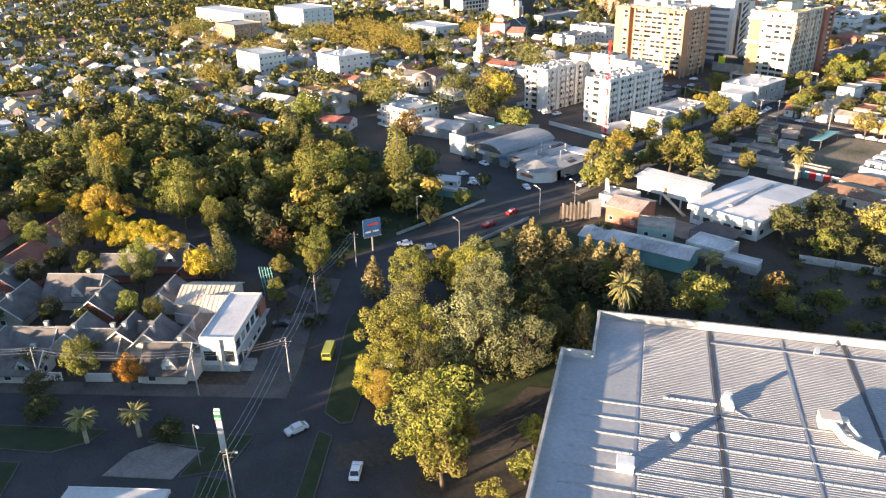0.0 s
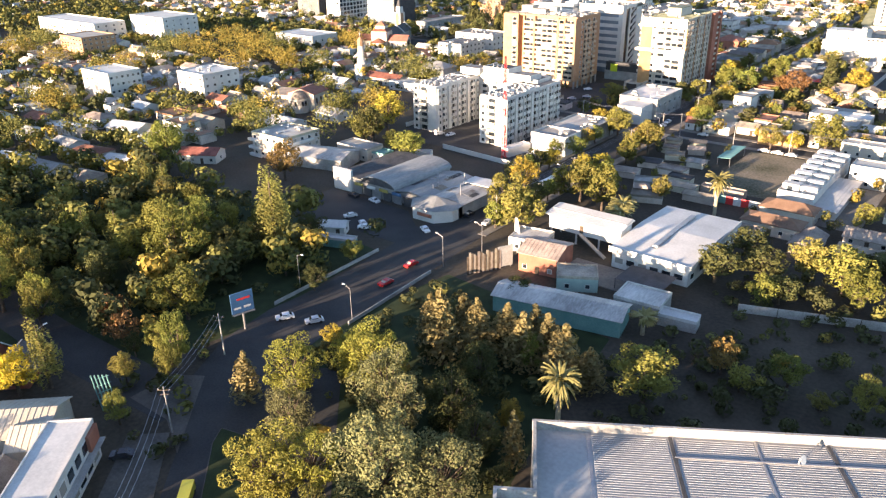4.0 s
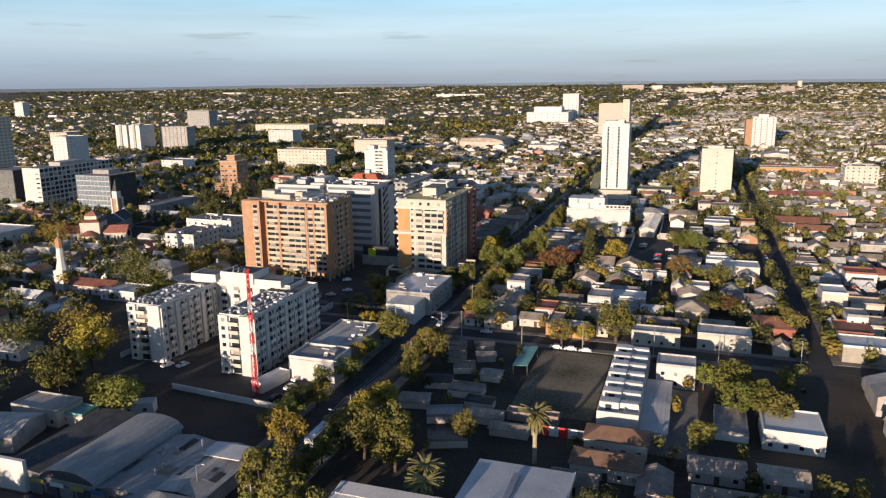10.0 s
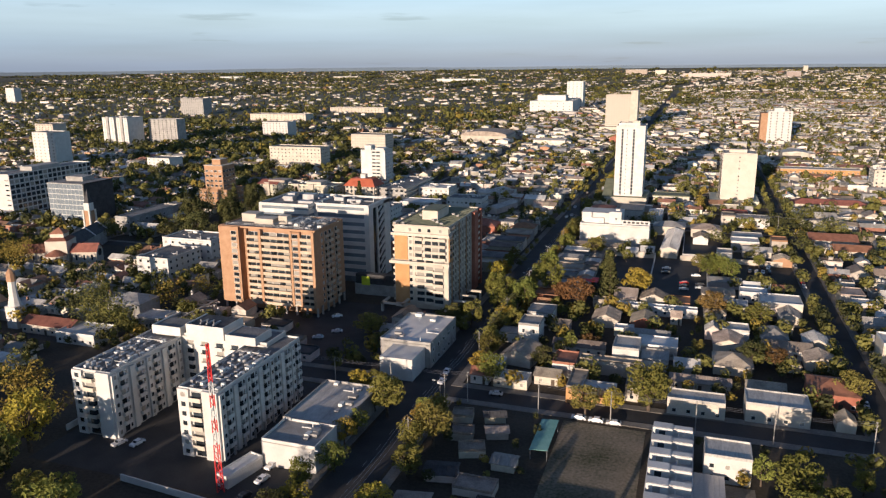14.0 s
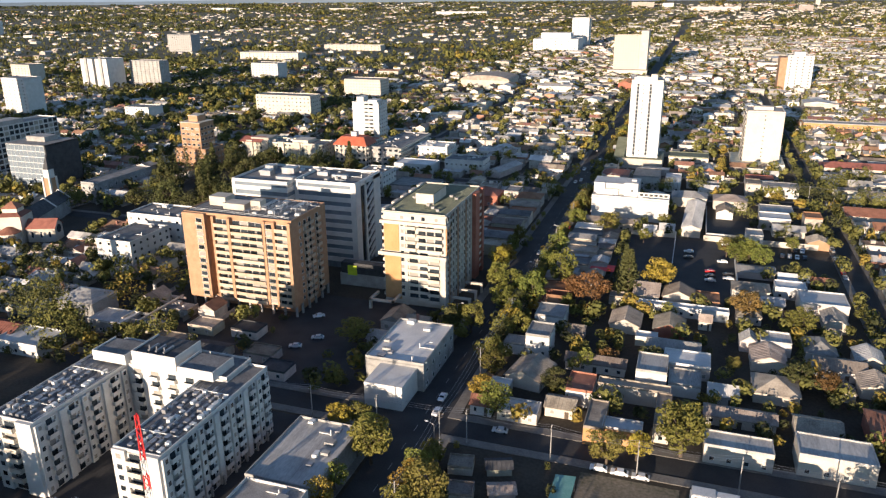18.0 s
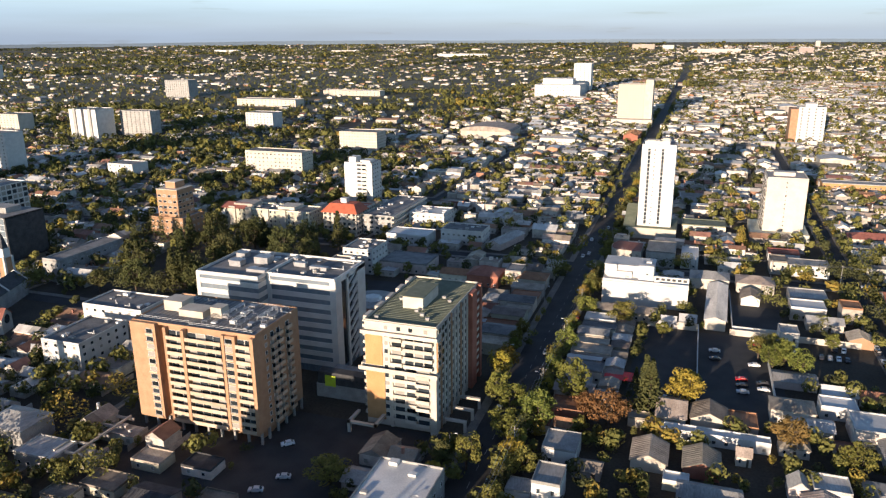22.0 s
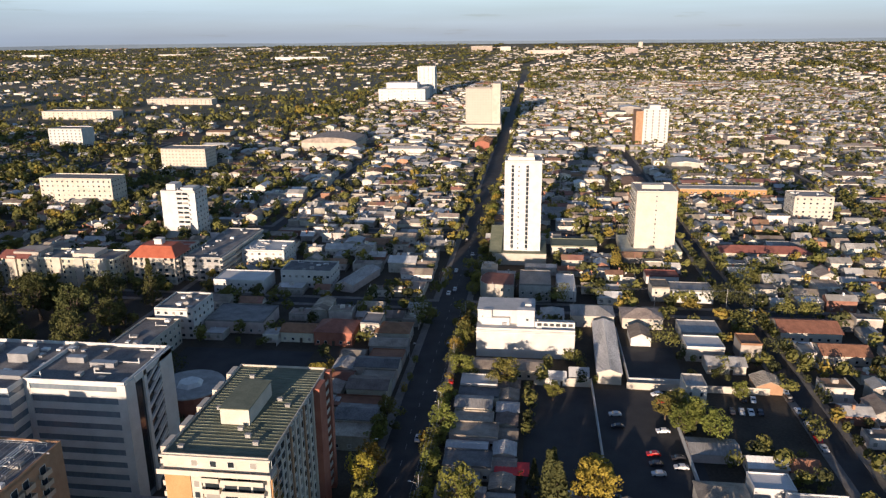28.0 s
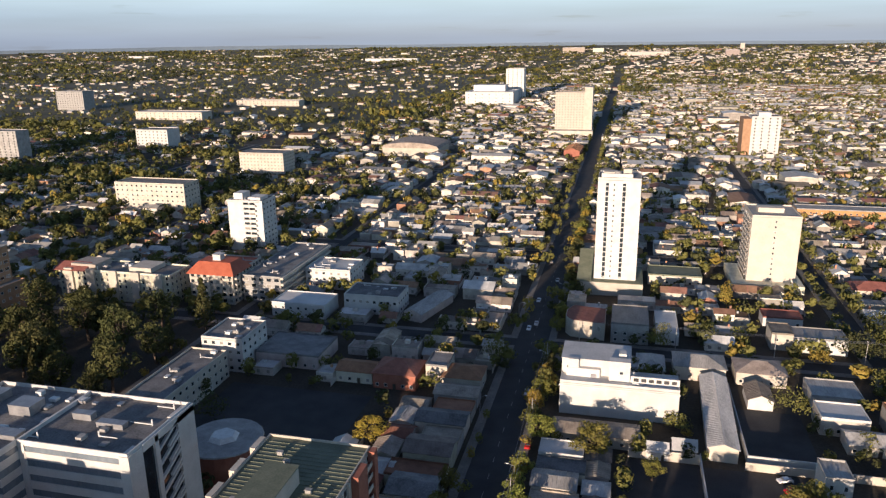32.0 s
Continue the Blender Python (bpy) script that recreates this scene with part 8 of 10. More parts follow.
pw = thing("boundary_wall", "long white yard wall between the parking yards", "wall")
part("wall_run", Build().box(170.5, 170.8, 62, 140, -0.1, 2.6), WHITE, pw)
part("wall_run", Build().box(150, 170.5, 138, 138.3, -0.1, 3.2), CREAM, pw)
part("wall_run", Build().box(196, 196.3, 70, 112, -0.1, 2.2), WHITE, pw)
part("wall_run", Build().box(183, 232, 138, 138.3, -0.1, 2.6), CREAM, pw)
H("gable", 205, 62, 12, 8, 3.2, 1.2, ZINC, RENDER, "grey-roofed shed at the end of the yard", 0)
lr = H("gable", 178, 166, 50, 8.5, 4.6, 1.4, ZINC, CREAM, "long narrow hall with grey sheet roof", 88, name="hall", category="hall", windows=False)
H("hip", 175, 202, 18, 13, 5.4, 2.2, ZINC, CREAM, "cream house with grey hipped roof")
H("hip", 196, 202, 17, 13, 5.0, 2.2, RUST, CREAM, "cream house with brown hipped roof")
H("gable", 193, 183, 12, 8, 3.6, 1.8, RUST, WHITE, "white-gabled house with brown roof", 90)
structure("court_asphalt", Build().box(184, 205, 142, 176, -0.1, 0.05), ASPHALT, "dark asphalt yard inside white walls")
keep(184, 205, 142, 176, 0)
pw = thing("boundary_wall", "white wall round the dark yard", "wall")
part("wall_run", Build().box(184, 206, 141.6, 142, -0.1, 2.8).box(184, 184.3, 142, 190, -0.1, 2.8), WHITE, pw)
H("flat", 218, 190, 16, 14, 4.2, 0, ZINC, CREAM, "low grey-roofed house in trees")
H("gable", 221, 158, 14, 9, 3.6, 1.6, ZINC, CREAM, "low house with grey roof in trees")
H("gable", 232, 143, 9, 9, 3.2, 1.8, RUST, BRICK, "small house with orange brick gable", 90)
cornerb = thing("corner_building", "pale curved corner building with flat roof and balustrade", "building")
part("wall", Build().prism([(126, 228), (140, 226), (140, 244), (126, 246), (123.5, 240), (123.5, 232)], -0.2, 7.5), CREAM, cornerb)
part("roof", Build().prism([(126.2, 228.2), (139.8, 226.2), (139.8, 243.8), (126.2, 245.8), (123.8, 240), (123.8, 232)], 7.5, 7.6), TILE, cornerb)
for k in range(4):
    window(cornerb, 128 + k * 3.2, 227.5 - k * 0.45, 4.2, 1.4, 1.8, -8)
keep(123, 141, 226, 247)
H("flat", 150, 236, 15, 22, 8.5, 0, ZINC, CONCRETE, "pale blue-grey four-square building")
H("flat", 165, 240, 9, 26, 5, 0, WHITEROOF, WHITE, "white low building in a row of trees")
H("flat", 223, 236, 20, 12, 6.2, 0, ZINC, WHITE, "white two-storey corner house with arcade")
H("flat", 209, 237, 8, 12, 7.0, 0, RUST, CREAM, "beige two-storey house with tall windows")
H("flat", 214, 262, 16, 10, 4.2, 0, TILE, WHITE, "white house with reddish flat roof")
H("flat", 172, 313, 26, 16, 5.2, 0, GREENROOF, CREAM, "cream hall with green sheet roof")
H("hip", 277, 309, 48, 13, 4.5, 2.6, TILE, CREAM, "long school hall with brown tiled roof and blue gable")
H("flat", 292, 475, 64, 14, 7.0, 0, CONCRETE, OCHRE, "long yellow-fronted building with a flat roof")
block("apartment_house", "brown six-storey apartment house at the edge of town", 320, 345, 395, 415, 17, 6, CREAM, CONCRETE, sides="sw", pitch=4)
H("gable", 262, 195, 24, 16, 4.5, 2.4, TILE, CREAM, "long house with brown tiled roof")
H("gable", 268, 172, 18, 12, 4.0, 2.2, TILE, CREAM, "house with reddish tiled roof")

# ---- between the avenue and the square ----
plaza_ground = structure("square", Build().box(-120, -26, 95, 212, -0.2, 0.04), SOIL, "shaded park ground of the town square")
keep(-120, -22, 90, 212, 0)
for x, y, h in [(-110 + 14 * (k % 6) + 5 * ((k * 7) % 3), 100 + 18 * (k // 6) + 4 * (k % 4), 14 + (k * 5) % 11) for k in range(36)]:
    tree("conifer" if int(h) % 4 == 0 else "dark", x, y, h)
for x, y, h in ((-152, 176, 19), (-143, 180, 23), (-134, 177, 21), (-126, 181, 18), (-147, 168, 16), (-128, 170, 17)):
    grove("conifer", x, y, h, h * 0.5)
rowb = block("row_building", "three-storey cream terrace facing the square", -11, 4, 122, 162, 10, 3, CREAM, ROOFING, sides="sew", pitch=3.4)
block("row_building", "white four-storey end house facing the square", -9, 8, 166, 186, 13, 4, WHITE, ROOFING, sides="sew", pitch=3.4)
rot = thing("rotunda", "round low hall with a glass lantern roof", "hall", 36, 104)
part("drum", Build().tube((0, 0, -0.2), (0, 0, 11), 11, 11, 24), REDBRICK, rot)
part("roof", Build().tube((0, 0, 11), (0, 0, 11.4), 11.4, 11.2, 24), CONCRETE, rot)
part("lantern", Build().tube((0, 0, 11.4), (0, 0, 12.6), 4.6, 3.4, 6), FRAME, rot, "pale six-sided glazed lantern")
keep(24, 48, 92, 116)
# dark asphalt instead of pale paving imitates the shadow over the court
structure("court_paving", Build().box(8, 62, 118, 158, -0.1, 0.05), ASPHALT, "large empty paved court, shade put into its dark colour")
keep(8, 62, 116, 158, 0)
H("flat", 22, 184, 26, 20, 5.5, 0, ROOFING, RENDER, "low dark flat-roofed building")
H("hip", 68, 172, 16, 14, 6.0, 3.2, TILE, REDBRICK, "old house with bright red tiled roof and white arcade")
H("gable", 52, 172, 14, 10, 4.5, 1.6, TILE, RENDER, "low house with dark tiled roof")
H("flat", 82, 178, 8, 12, 7.5, 0, ROOFING, CREAM, "tall blank cream party wall house")
H("hip", 92, 174, 14, 12, 5.5, 2.0, TILE, RENDER, "dark tiled house by the avenue")
wf = block("office_house", "white two-storey office house with a row of windows", 22, 48, 235, 252, 8.5, 2, WHITE, ROOFING, sides="se", pitch=3)
block("office_house", "white office with deep white roof edge", -10, 14, 264, 284, 10, 3, WHITE, WHITEROOF, sides="se", pitch=4)
H("gable", 60, 245, 30, 9, 4, 1.5, ZINC, RENDER, "long shed with a grey sheet roof", 75, windows=False)
H("flat", 4, 232, 26, 16, 6.5, 0, WHITEROOF, WHITE, "broad hall with pale curved roof")
# church with brick towers, and the offices behind
def church():
    ob = thing("church", "cream church with brown tiled roofs and a square lantern", "church", -128, 40, 0, 22)
    part("nave", Build().box(-5, 5, 4, 48, -0.2, 8).poly((-5, 48, 8), (5, 48, 8), (0, 48, 12)), CONCRETE, ob)
    part("nave_roof", Build().slab([(-5.6, 4, 7.9), (-5.6, 48.4, 7.9), (0, 48.4, 12.4), (0, 4, 12.4)], 0.2).slab([(0, 4, 12.4), (0, 48.4, 12.4), (5.6, 48.4, 7.9), (5.6, 4, 7.9)], 0.2), DARKROOF, ob)
    for y in (30, 47.6):
        part("gable_coping", Build().slab([(5.9, y, 8.0), (5.9, y + 0.9, 8.0), (0, y + 0.9, 13.0), (0, y, 13.0)], 0.5).slab([(-5.9, y + 0.9, 8.0), (-5.9, y, 8.0), (0, y, 13.0), (0, y + 0.9, 13.0)], 0.5), WHITE, ob)
    part("crossing", Build().box(-5.5, 5.5, -6, 6, -0.2, 13), CREAM, ob)
    part("lantern", Build().box(-3.4, 3.4, -3.4, 3.4, 13, 16.5), CREAM, ob)
    part("lantern_roof", Build().tube((0, 0, 16.5), (0, 0, 19.3), 5.6, 0.3, 4), TILE, ob)
    part("crossing_roof", Build().tube((0, 0, 12.9), (0, 0, 14.6), 8.4, 4.6, 4), TILE, ob)
    for sx in (-1, 1):
        part("transept", Build().box(sx * 13 - 6.5, sx * 13 + 6.5, -4.2, 4.2, -0.2, 7).poly((sx * 19.5, -4.2, 7), (sx * 19.5, 4.2, 7), (sx * 19.5, 0, 10.4)), CREAM, ob)
        part("transept_roof", Build().slab([(sx * 13 - 7, -4.8, 6.8), (sx * 13 + 7, -4.8, 6.8), (sx * 13 + 7, 0, 10.6), (sx * 13 - 7, 0, 10.6)], 0.2).slab([(sx * 13 + 7, 4.8, 6.8), (sx * 13 - 7, 4.8, 6.8), (sx * 13 - 7, 0, 10.6), (sx * 13 + 7, 0, 10.6)], 0.2), TILE, ob)
        part("rose_window", Build().tube((sx * 19.5, 0, 5.6), (sx * 19.75, 0, 5.6), 2.0, 2.0, 16), GLASS, ob, "round traceried window")
        for k in range(3):
            window(ob, sx * 13 - 4 + 4 * k, -4.2, 2.2, 1.2, 3.0, 0)
    part("apse", Build().tube((0, -7, -0.2), (0, -7, 6.2), 5.0, 5.0, 16), CREAM, ob)
    part("apse_roof", Build().tube((0, -7, 6.2), (0, -7, 8.6), 5.5, 1.0, 16), TILE, ob)
    for k in range(7):
        a = radians(200 + 140 * k / 6)
        part("column", Build().tube((6.4 * math.cos(a), -7 + 6.4 * math.sin(a), -0.2), (6.4 * math.cos(a), -7 + 6.4 * math.sin(a), 4.2), 0.3, 0.26, 8), WHITE, ob)
    keep(-152, -104, 26, 92)
    ct = thing("church_tower", "square brick church tower with white corners and dark spire", "tower", -150, 84)
    part("shaft", Build().box(-2.2, 2.2, -2.2, 2.2, -0.2, 19), BRICK, ct)
    for sx in (-1, 1):
        for sy in (-1, 1):
            part("corner_pier", Build().box(sx * 2.2 - 0.5, sx * 2.2 + 0.5, sy * 2.2 - 0.5, sy * 2.2 + 0.5, -0.2, 19.6), WHITE, ct)
    part("belfry", Build().box(-1.9, 1.9, -1.9, 1.9, 19, 23.6), WHITE, ct)
    part("spire", Build().tube((0, 0, 23.6), (0, 0, 31.5), 2.4, 0.1, 4), DARKROOF, ct)
    keep(-154, -146, 80, 88)


church()
go = thing("glass_office", "green-grey glass office block behind the church", "office building")
part("wall", Build().box(-213, -184, 115.2, 140, 4, 28), SKYGLASS, go)
part("plinth", Build().box(-212, -185, 116, 139, -0.2, 4), CONCRETE, go)
part("flank", Build().box(-184, -183, 115, 140.2, 4, 28.6), DARKROOF, go)
for f in range(8):
    part("floor_band", Build().box(-213.2, -184, 115, 115.25, 4 + 3.4 * f, 4.35 + 3.4 * f), FRAME, go)
for k in range(10):
    part("mullion", Build().box(-213.1 + 3.2 * k, -212.98 + 3.2 * k, 115.05, 115.22, 4, 28), FRAME, go)
part("roof", Build().box(-213.3, -183, 115, 140.3, 28, 28.5), ROOFING, go)
part("plant_room", Build().box(-206, -192, 124, 134, 28.5, 31.5), CONCRETE, go)
keep(-214, -183, 114, 141)
gr = block("grid_office", "white-gridded office slab with dark windows", -265.5, -249, 118, 190, 31, 9, WHITE, ROOFING, sides="e", pitch=4.0, win=(3.3, 2.6))
for f in range(8):
    window(gr, -251.5, 118, 3.2 + 3.4 * f, 3.6, 1.2, 0)
part("podium", Build().box(-272, -240, 108, 118, -0.2, 6.5), WHITE, gr)
part("plant_room", Build().box(-263, -252, 140, 165, 31, 34), CONCRETE, gr)
block("civic_house", "long grey civic building behind dark trees", -158, -146, 112, 158, 9, 2, CONCRETE, ROOFING, sides="se", pitch=4)
do = block("glass_office", "dark grey office block with narrow window slots", -311, -283, 125, 150, 28, 8, OFFICEGREY, ROOFING, sides="s", pitch=3.6, win=(0.9, 1.8))
part("side_wall", Build().box(-283, -282.6, 125, 150, 0, 28.2), DARKROOF, do)
ft2 = block("apartment_tower", "tall grey-beige apartment tower with stacked balconies", -464, -424, 220, 252, 62, 20, BEIGE, ROOFING, sides="se", pitch=4.4, win=(3.0, 1.7))
for k in range(9):
    part("pier", Build().box(-464 + 4.4 * k, -463 + 4.4 * k, 219, 220, -0.2, 62), BEIGE, ft2)
part("plant_room", Build().box(-450, -436, 228, 242, 62, 67), BEIGE, ft2)
block("apartment_house", "white mid-rise apartment block among trees", -469, -440, 341, 362, 36, 11, WHITE, ROOFING, sides="s", pitch=5)
block("civic_building", "broad grey-white hall with a blind wall", -462, -420, 200, 222, 26, 3, CONCRETE, ROOFING, sides="s", pitch=7)
block("far_tower", "lone white tower on the far plain", -1828, -1794, 1500, 1525, 44, 10, WHITE, ROOFING, sides="s", pitch=8)
block("civic_building", "low white civic building with flat roofs", -205, -166, 10, 34, 9, 2, WHITE, WHITEROOF, sides="se", pitch=5)
tb = block("terrace_building", "grey-cream five-storey terrace facing the square", -124, -62, 226, 243, 14.5, 5, RENDER, ROOFING, sides="se", pitch=3.2, win=(1.3, 1.6))
for k in range(5):
    part("bay_front", Build().box(-120 + 12.4 * k, -115.5 + 12.4 * k, 224.9, 226, -0.2, 15.6), CREAM, tb)
part("attic", Build().box(-118, -104, 228, 240, 14.5, 17.2), RENDER, tb)
part("attic", Build().box(-86, -74, 229, 241, 14.5, 16.8), CREAM, tb)
part("tile_roof", Build().slab([(-126, 224.5, 14.6), (-108, 224.5, 14.6), (-108, 231, 17.4), (-126, 231, 17.4)], 0.2), TILE, tb, "reddish tiled lean-to roof")
sh = block("shopping_hall", "broad white shopping centre far off", -150, -60, 1300, 1370, 24, 4, WHITE, WHITEROOF, sides="s", pitch=12)
part("upper_wall", Build().box(-140, -80, 1330, 1365, 24, 35), WHITE, sh)
block("far_tower", "white tower beside the shopping centre", -96, -60, 1440, 1470, 60, 15, WHITE, CONCRETE, sides="s", pitch=8)
H("gable", 92, 715, 40, 16, 9, 3, TILE, REDBRICK, "red brick hall with grey roof by the avenue", 88, name="hall", category="hall")
block("far_tower", "grey many-windowed tower on the far plain", -890, -832, 1120, 1150, 34, 10, CONCRETE, ROOFING, sides="s", pitch=5)
block("cream_building", "cream office with ribbed front", -211, -166, 565, 590, 19, 6, CREAM, ROOFING, sides="se", pitch=3.4)
block("white_building", "white mid-rise building among far trees", -420, -378, 700, 725, 21, 6, WHITE, ROOFING, sides="s", pitch=5)
block("white_building", "white mid-rise building among far trees", -335, -308, 352, 372, 12, 4, WHITE, ROOFING, sides="s", pitch=5)
block("school_building", "long pale low building behind a band of trees", -590, -460, 1245, 1270, 10, 3, CREAM, WHITEROOF, sides="s", pitch=8)
block("low_hall", "long pale flat-roofed hall among far trees", -630, -510, 990, 1020, 12, 3, CREAM, WHITEROOF, sides="s", pitch=8)
block("apartment_house", "pale apartment block at the western edge of town", -730, -697, 585, 610, 22, 7, CREAM, ROOFING, sides="s", pitch=5)
ah = thing("market_hall", "broad market hall with brown barrel roof", "hall")
part("wall", Build().box(-110, -48, 690, 740, -0.2, 9), CREAM, ah)
vault = Build()
for k in range(9):
    for y_ in (688, 742):
        vault.v.append((-79 - 32 * math.cos(math.pi * k / 8), y_, 9 + 6 * math.sin(math.pi * k / 8)))
vault.f += [(2 * k, 2 * k + 2, 2 * k + 3, 2 * k + 1) for k in range(8)] + [tuple(range(16, -1, -2))]
part("barrel_roof", vault, RUST, ah)
keep(-112, -46, 686, 744)
for label, x0, x1, y0, h, wallm in (("distant red-brown block on the plain", -205, -91, 4000, 64, RUST), ("distant cream block on the plain", -48, 8, 4000, 60, RENDER), ("distant pale factory on the plain", 101, 326, 3700, 46, RENDER), ("distant white block on the plain", 574, 636, 3700, 52, RENDER), ("distant white block on the plain", 708, 730, 4250, 76, RENDER), ("distant pale factory on the plain", -1040, -791, 3250, 33, WHITE), ("distant pale factory on the plain", -1466, -1348, 3700, 45, WHITE), ("distant pale factory on the plain", -1731, -1567, 3500, 43, CREAM), ("distant pale factory on the plain", -2323, -2175, 3300, 49, WHITE), ("distant white storage tank block", 1171, 1191, 4250, 62, WHITE), ("distant white storage tank block", 1202, 1222, 4250, 62, WHITE), ("distant white storage tank block", 1232, 1252, 4250, 62, WHITE)):
    dz = ground_z((x0 + x1) / 2, y0)
    db = thing("far_building", label, "building")
    part("wall", Build().box(x0, x1, y0, y0 + 30, dz - 5, h - 1), wallm, db)
    part("roof", Build().box(x0 - 0.5, x1 + 0.5, y0 - 0.5, y0 + 30.5, h - 1, h), WHITEROOF, db)

# grounds between the towers
structure("dark_yard", Build().box(4, 100, -45, 24, -0.15, 0.012), ASPHALT, "shaded asphalt car parks between the towers")
keep(46, 70, -44, 36, 0)
per = thing("colonnade", "concrete frame pergola beside the brick tower", "pergola")
for k in range(5):
    part("beam", Build().box(-8 + 0.2 * k, 1, -4 - k * 5.5, -3.4 - k * 5.5, 3.6, 4.4), CREAM, per)
    part("column", Build().box(-8, -7.4, -4 - k * 5.5, -3.4 - k * 5.5, -0.1, 3.6), CREAM, per)
part("long_beam", Build().box(-8, -7.4, -27, -3, 4.4, 5.0).box(-1, -0.4, -27, -3, 4.4, 5.0), CREAM, per)
for x, y, w, d in ((16, -32, 12, 8), (33, -34, 12, 9), (50, -30, 10, 7), (20, -18, 10, 7), (36, -16, 10, 7), (8, -40, 9, 6), (60, -38, 9, 7)):
    H("gable" if int(x) % 2 else "flat", x, y, w, d, 3.0, 1.2, RUST if int(x) % 3 else DARKROOF, RENDER, "low dark-roofed outbuilding in shade")
pod = thing("entrance_frame", "cream concrete entrance frames beside the tower", "pergola")
for k in range(3):
    part("frame", Build().box(95, 102, 28 + k * 8, 29 + k * 8, 3.2, 4.0).box(101.2, 102, 28 + k * 8, 29 + k * 8, -0.1, 3.2), CREAM, pod)
part("frame", Build().box(66, 76, 17, 18, 3.2, 4.0).box(66, 67, 17, 25, 3.2, 4.0).box(75, 76, 17, 25, 3.2, 4.0).box(66, 67, 17, 18, -0.1, 3.2), CREAM, pod)


# ---- cars, lamps, poles and wires ----
def car_meshes():
    body = Build()
    prof = [(-2.1, 0.35), (-2.1, 0.85), (-1.95, 0.95), (-1.1, 1.0), (-0.55, 1.42), (1.0, 1.45), (1.75, 1.0), (2.1, 0.9), (2.12, 0.35)]
    k, n = 0, len(prof)
    for s in (-0.86, 0.86):
        body.v += [(x, s * (0.86 if z > 1.1 else 1.0), z) for x, z in prof]
    body.f += [tuple(range(n)), tuple(range(2 * n - 1, n - 1, -1))] + [(i, n + i, n + (i + 1) % n, (i + 1) % n) for i in range(n)]
    glass = Build().slab([(-1.08, -0.72, 1.02), (-0.6, -0.66, 1.42), (-0.6, 0.66, 1.42), (-1.08, 0.72, 1.02)], -0.02).slab([(1.72, 0.72, 1.03), (1.05, 0.66, 1.44), (1.05, -0.66, 1.44), (1.72, -0.72, 1.03)], -0.02)
    glass.box(-0.5, 0.95, -0.80, -0.76, 1.05, 1.36).box(-0.5, 0.95, 0.76, 0.80, 1.05, 1.36)
    wheel = Build().tube((0, -0.1, 0.32), (0, 0.1, 0.32), 0.32, 0.32, 12)
    return body.mesh("body", CARPAINT), glass.mesh("window", GLASS), wheel.mesh("wheel", TYRE)


CAR = car_meshes()


def car(x, y, rz, colour="", mat=None, s=1.0):
    ob = thing("car", f"{colour or 'pale'} parked car on the asphalt", "car", x, y, 0.03, rz, group="cars")
    if mat:
        me = CAR[0].copy()
        me.materials[0] = mat
    part("body", me if mat else CAR[0], None, ob)
    part("window", CAR[1], None, ob)
    for wx in (-1.3, 1.35):
        for wy in (-0.8, 0.8):
            part("wheel", CAR[2], None, ob, at=(wx, wy, 0))
    return ob


SILVER = material("silver_car", (0.5, 0.5, 0.5), (0.6, 0.6, 0.6), 0.25, bump=0, spec=0.6)
WHITECAR = material("white_car", (0.75, 0.75, 0.75), (0.8, 0.8, 0.8), 0.25, bump=0, spec=0.6)
REDCAR = material("red_car", (0.4, 0.02, 0.02), (0.5, 0.03, 0.03), 0.25, bump=0, spec=0.6)
DARKCAR = material("dark_car", (0.02, 0.02, 0.025), (0.04, 0.04, 0.05), 0.25, bump=0, spec=0.6)
PAINT = {"white": WHITECAR, "silver": SILVER, "red": REDCAR, "dark": DARKCAR}
for x, y, rz, c in ((47.4, -107.5, 80, "white"), (42.6, -109, 75, "silver"), (89, -106.5, 80, "white"), (90.2, -113, 80, "white"), (90, -121, 75, "dark"), (160, -56, 0, "white"), (165, -56.2, 0, "white"), (170, -56.4, 0, "silver"), (239.3, -36, 90, "white"), (240, -22, 90, "white"), (193, 134, 20, "white"), (194, 129, 20, "red"), (177, 118, 5, "silver"), (177, 110, 5, "dark"), (191, 108.5, 8, "white"), (120, 137, 90, "red"), (120, 124, 90, "silver"), (115, 172, 90, "white"), (108, 232, 90, "white"), (110.5, 238, 90, "silver"), (248, 221, 10, "white")):
    car(x, y, rz, c, PAINT[c])
for k, (x, y, rz) in enumerate([(237.8, 140 - 4.6 * k, 92) for k in range(9)] + [(222 + 3.1 * k, 133, 80) for k in range(3)] + [(216 + 3 * k, 124, 85) for k in range(4)] + [(186, 84 + 5.2 * k, 5) for k in range(3)] + [(193, 88 + 5 * k, 4) for k in range(2)] + [(160 + 6 * k, 71, 0) for k in range(3)] + [(118.6, 62 + 6.5 * k, 90) for k in range(4)]):
    if k not in (2, 11):
        car(x, y, rz, ("white", "dark", "silver", "white", "dark", "silver", "dark", "red", "silver", "dark", "white")[k % 11], PAINT[("white", "dark", "silver", "white", "dark", "silver", "dark", "red", "silver", "dark", "white")[k % 11]])
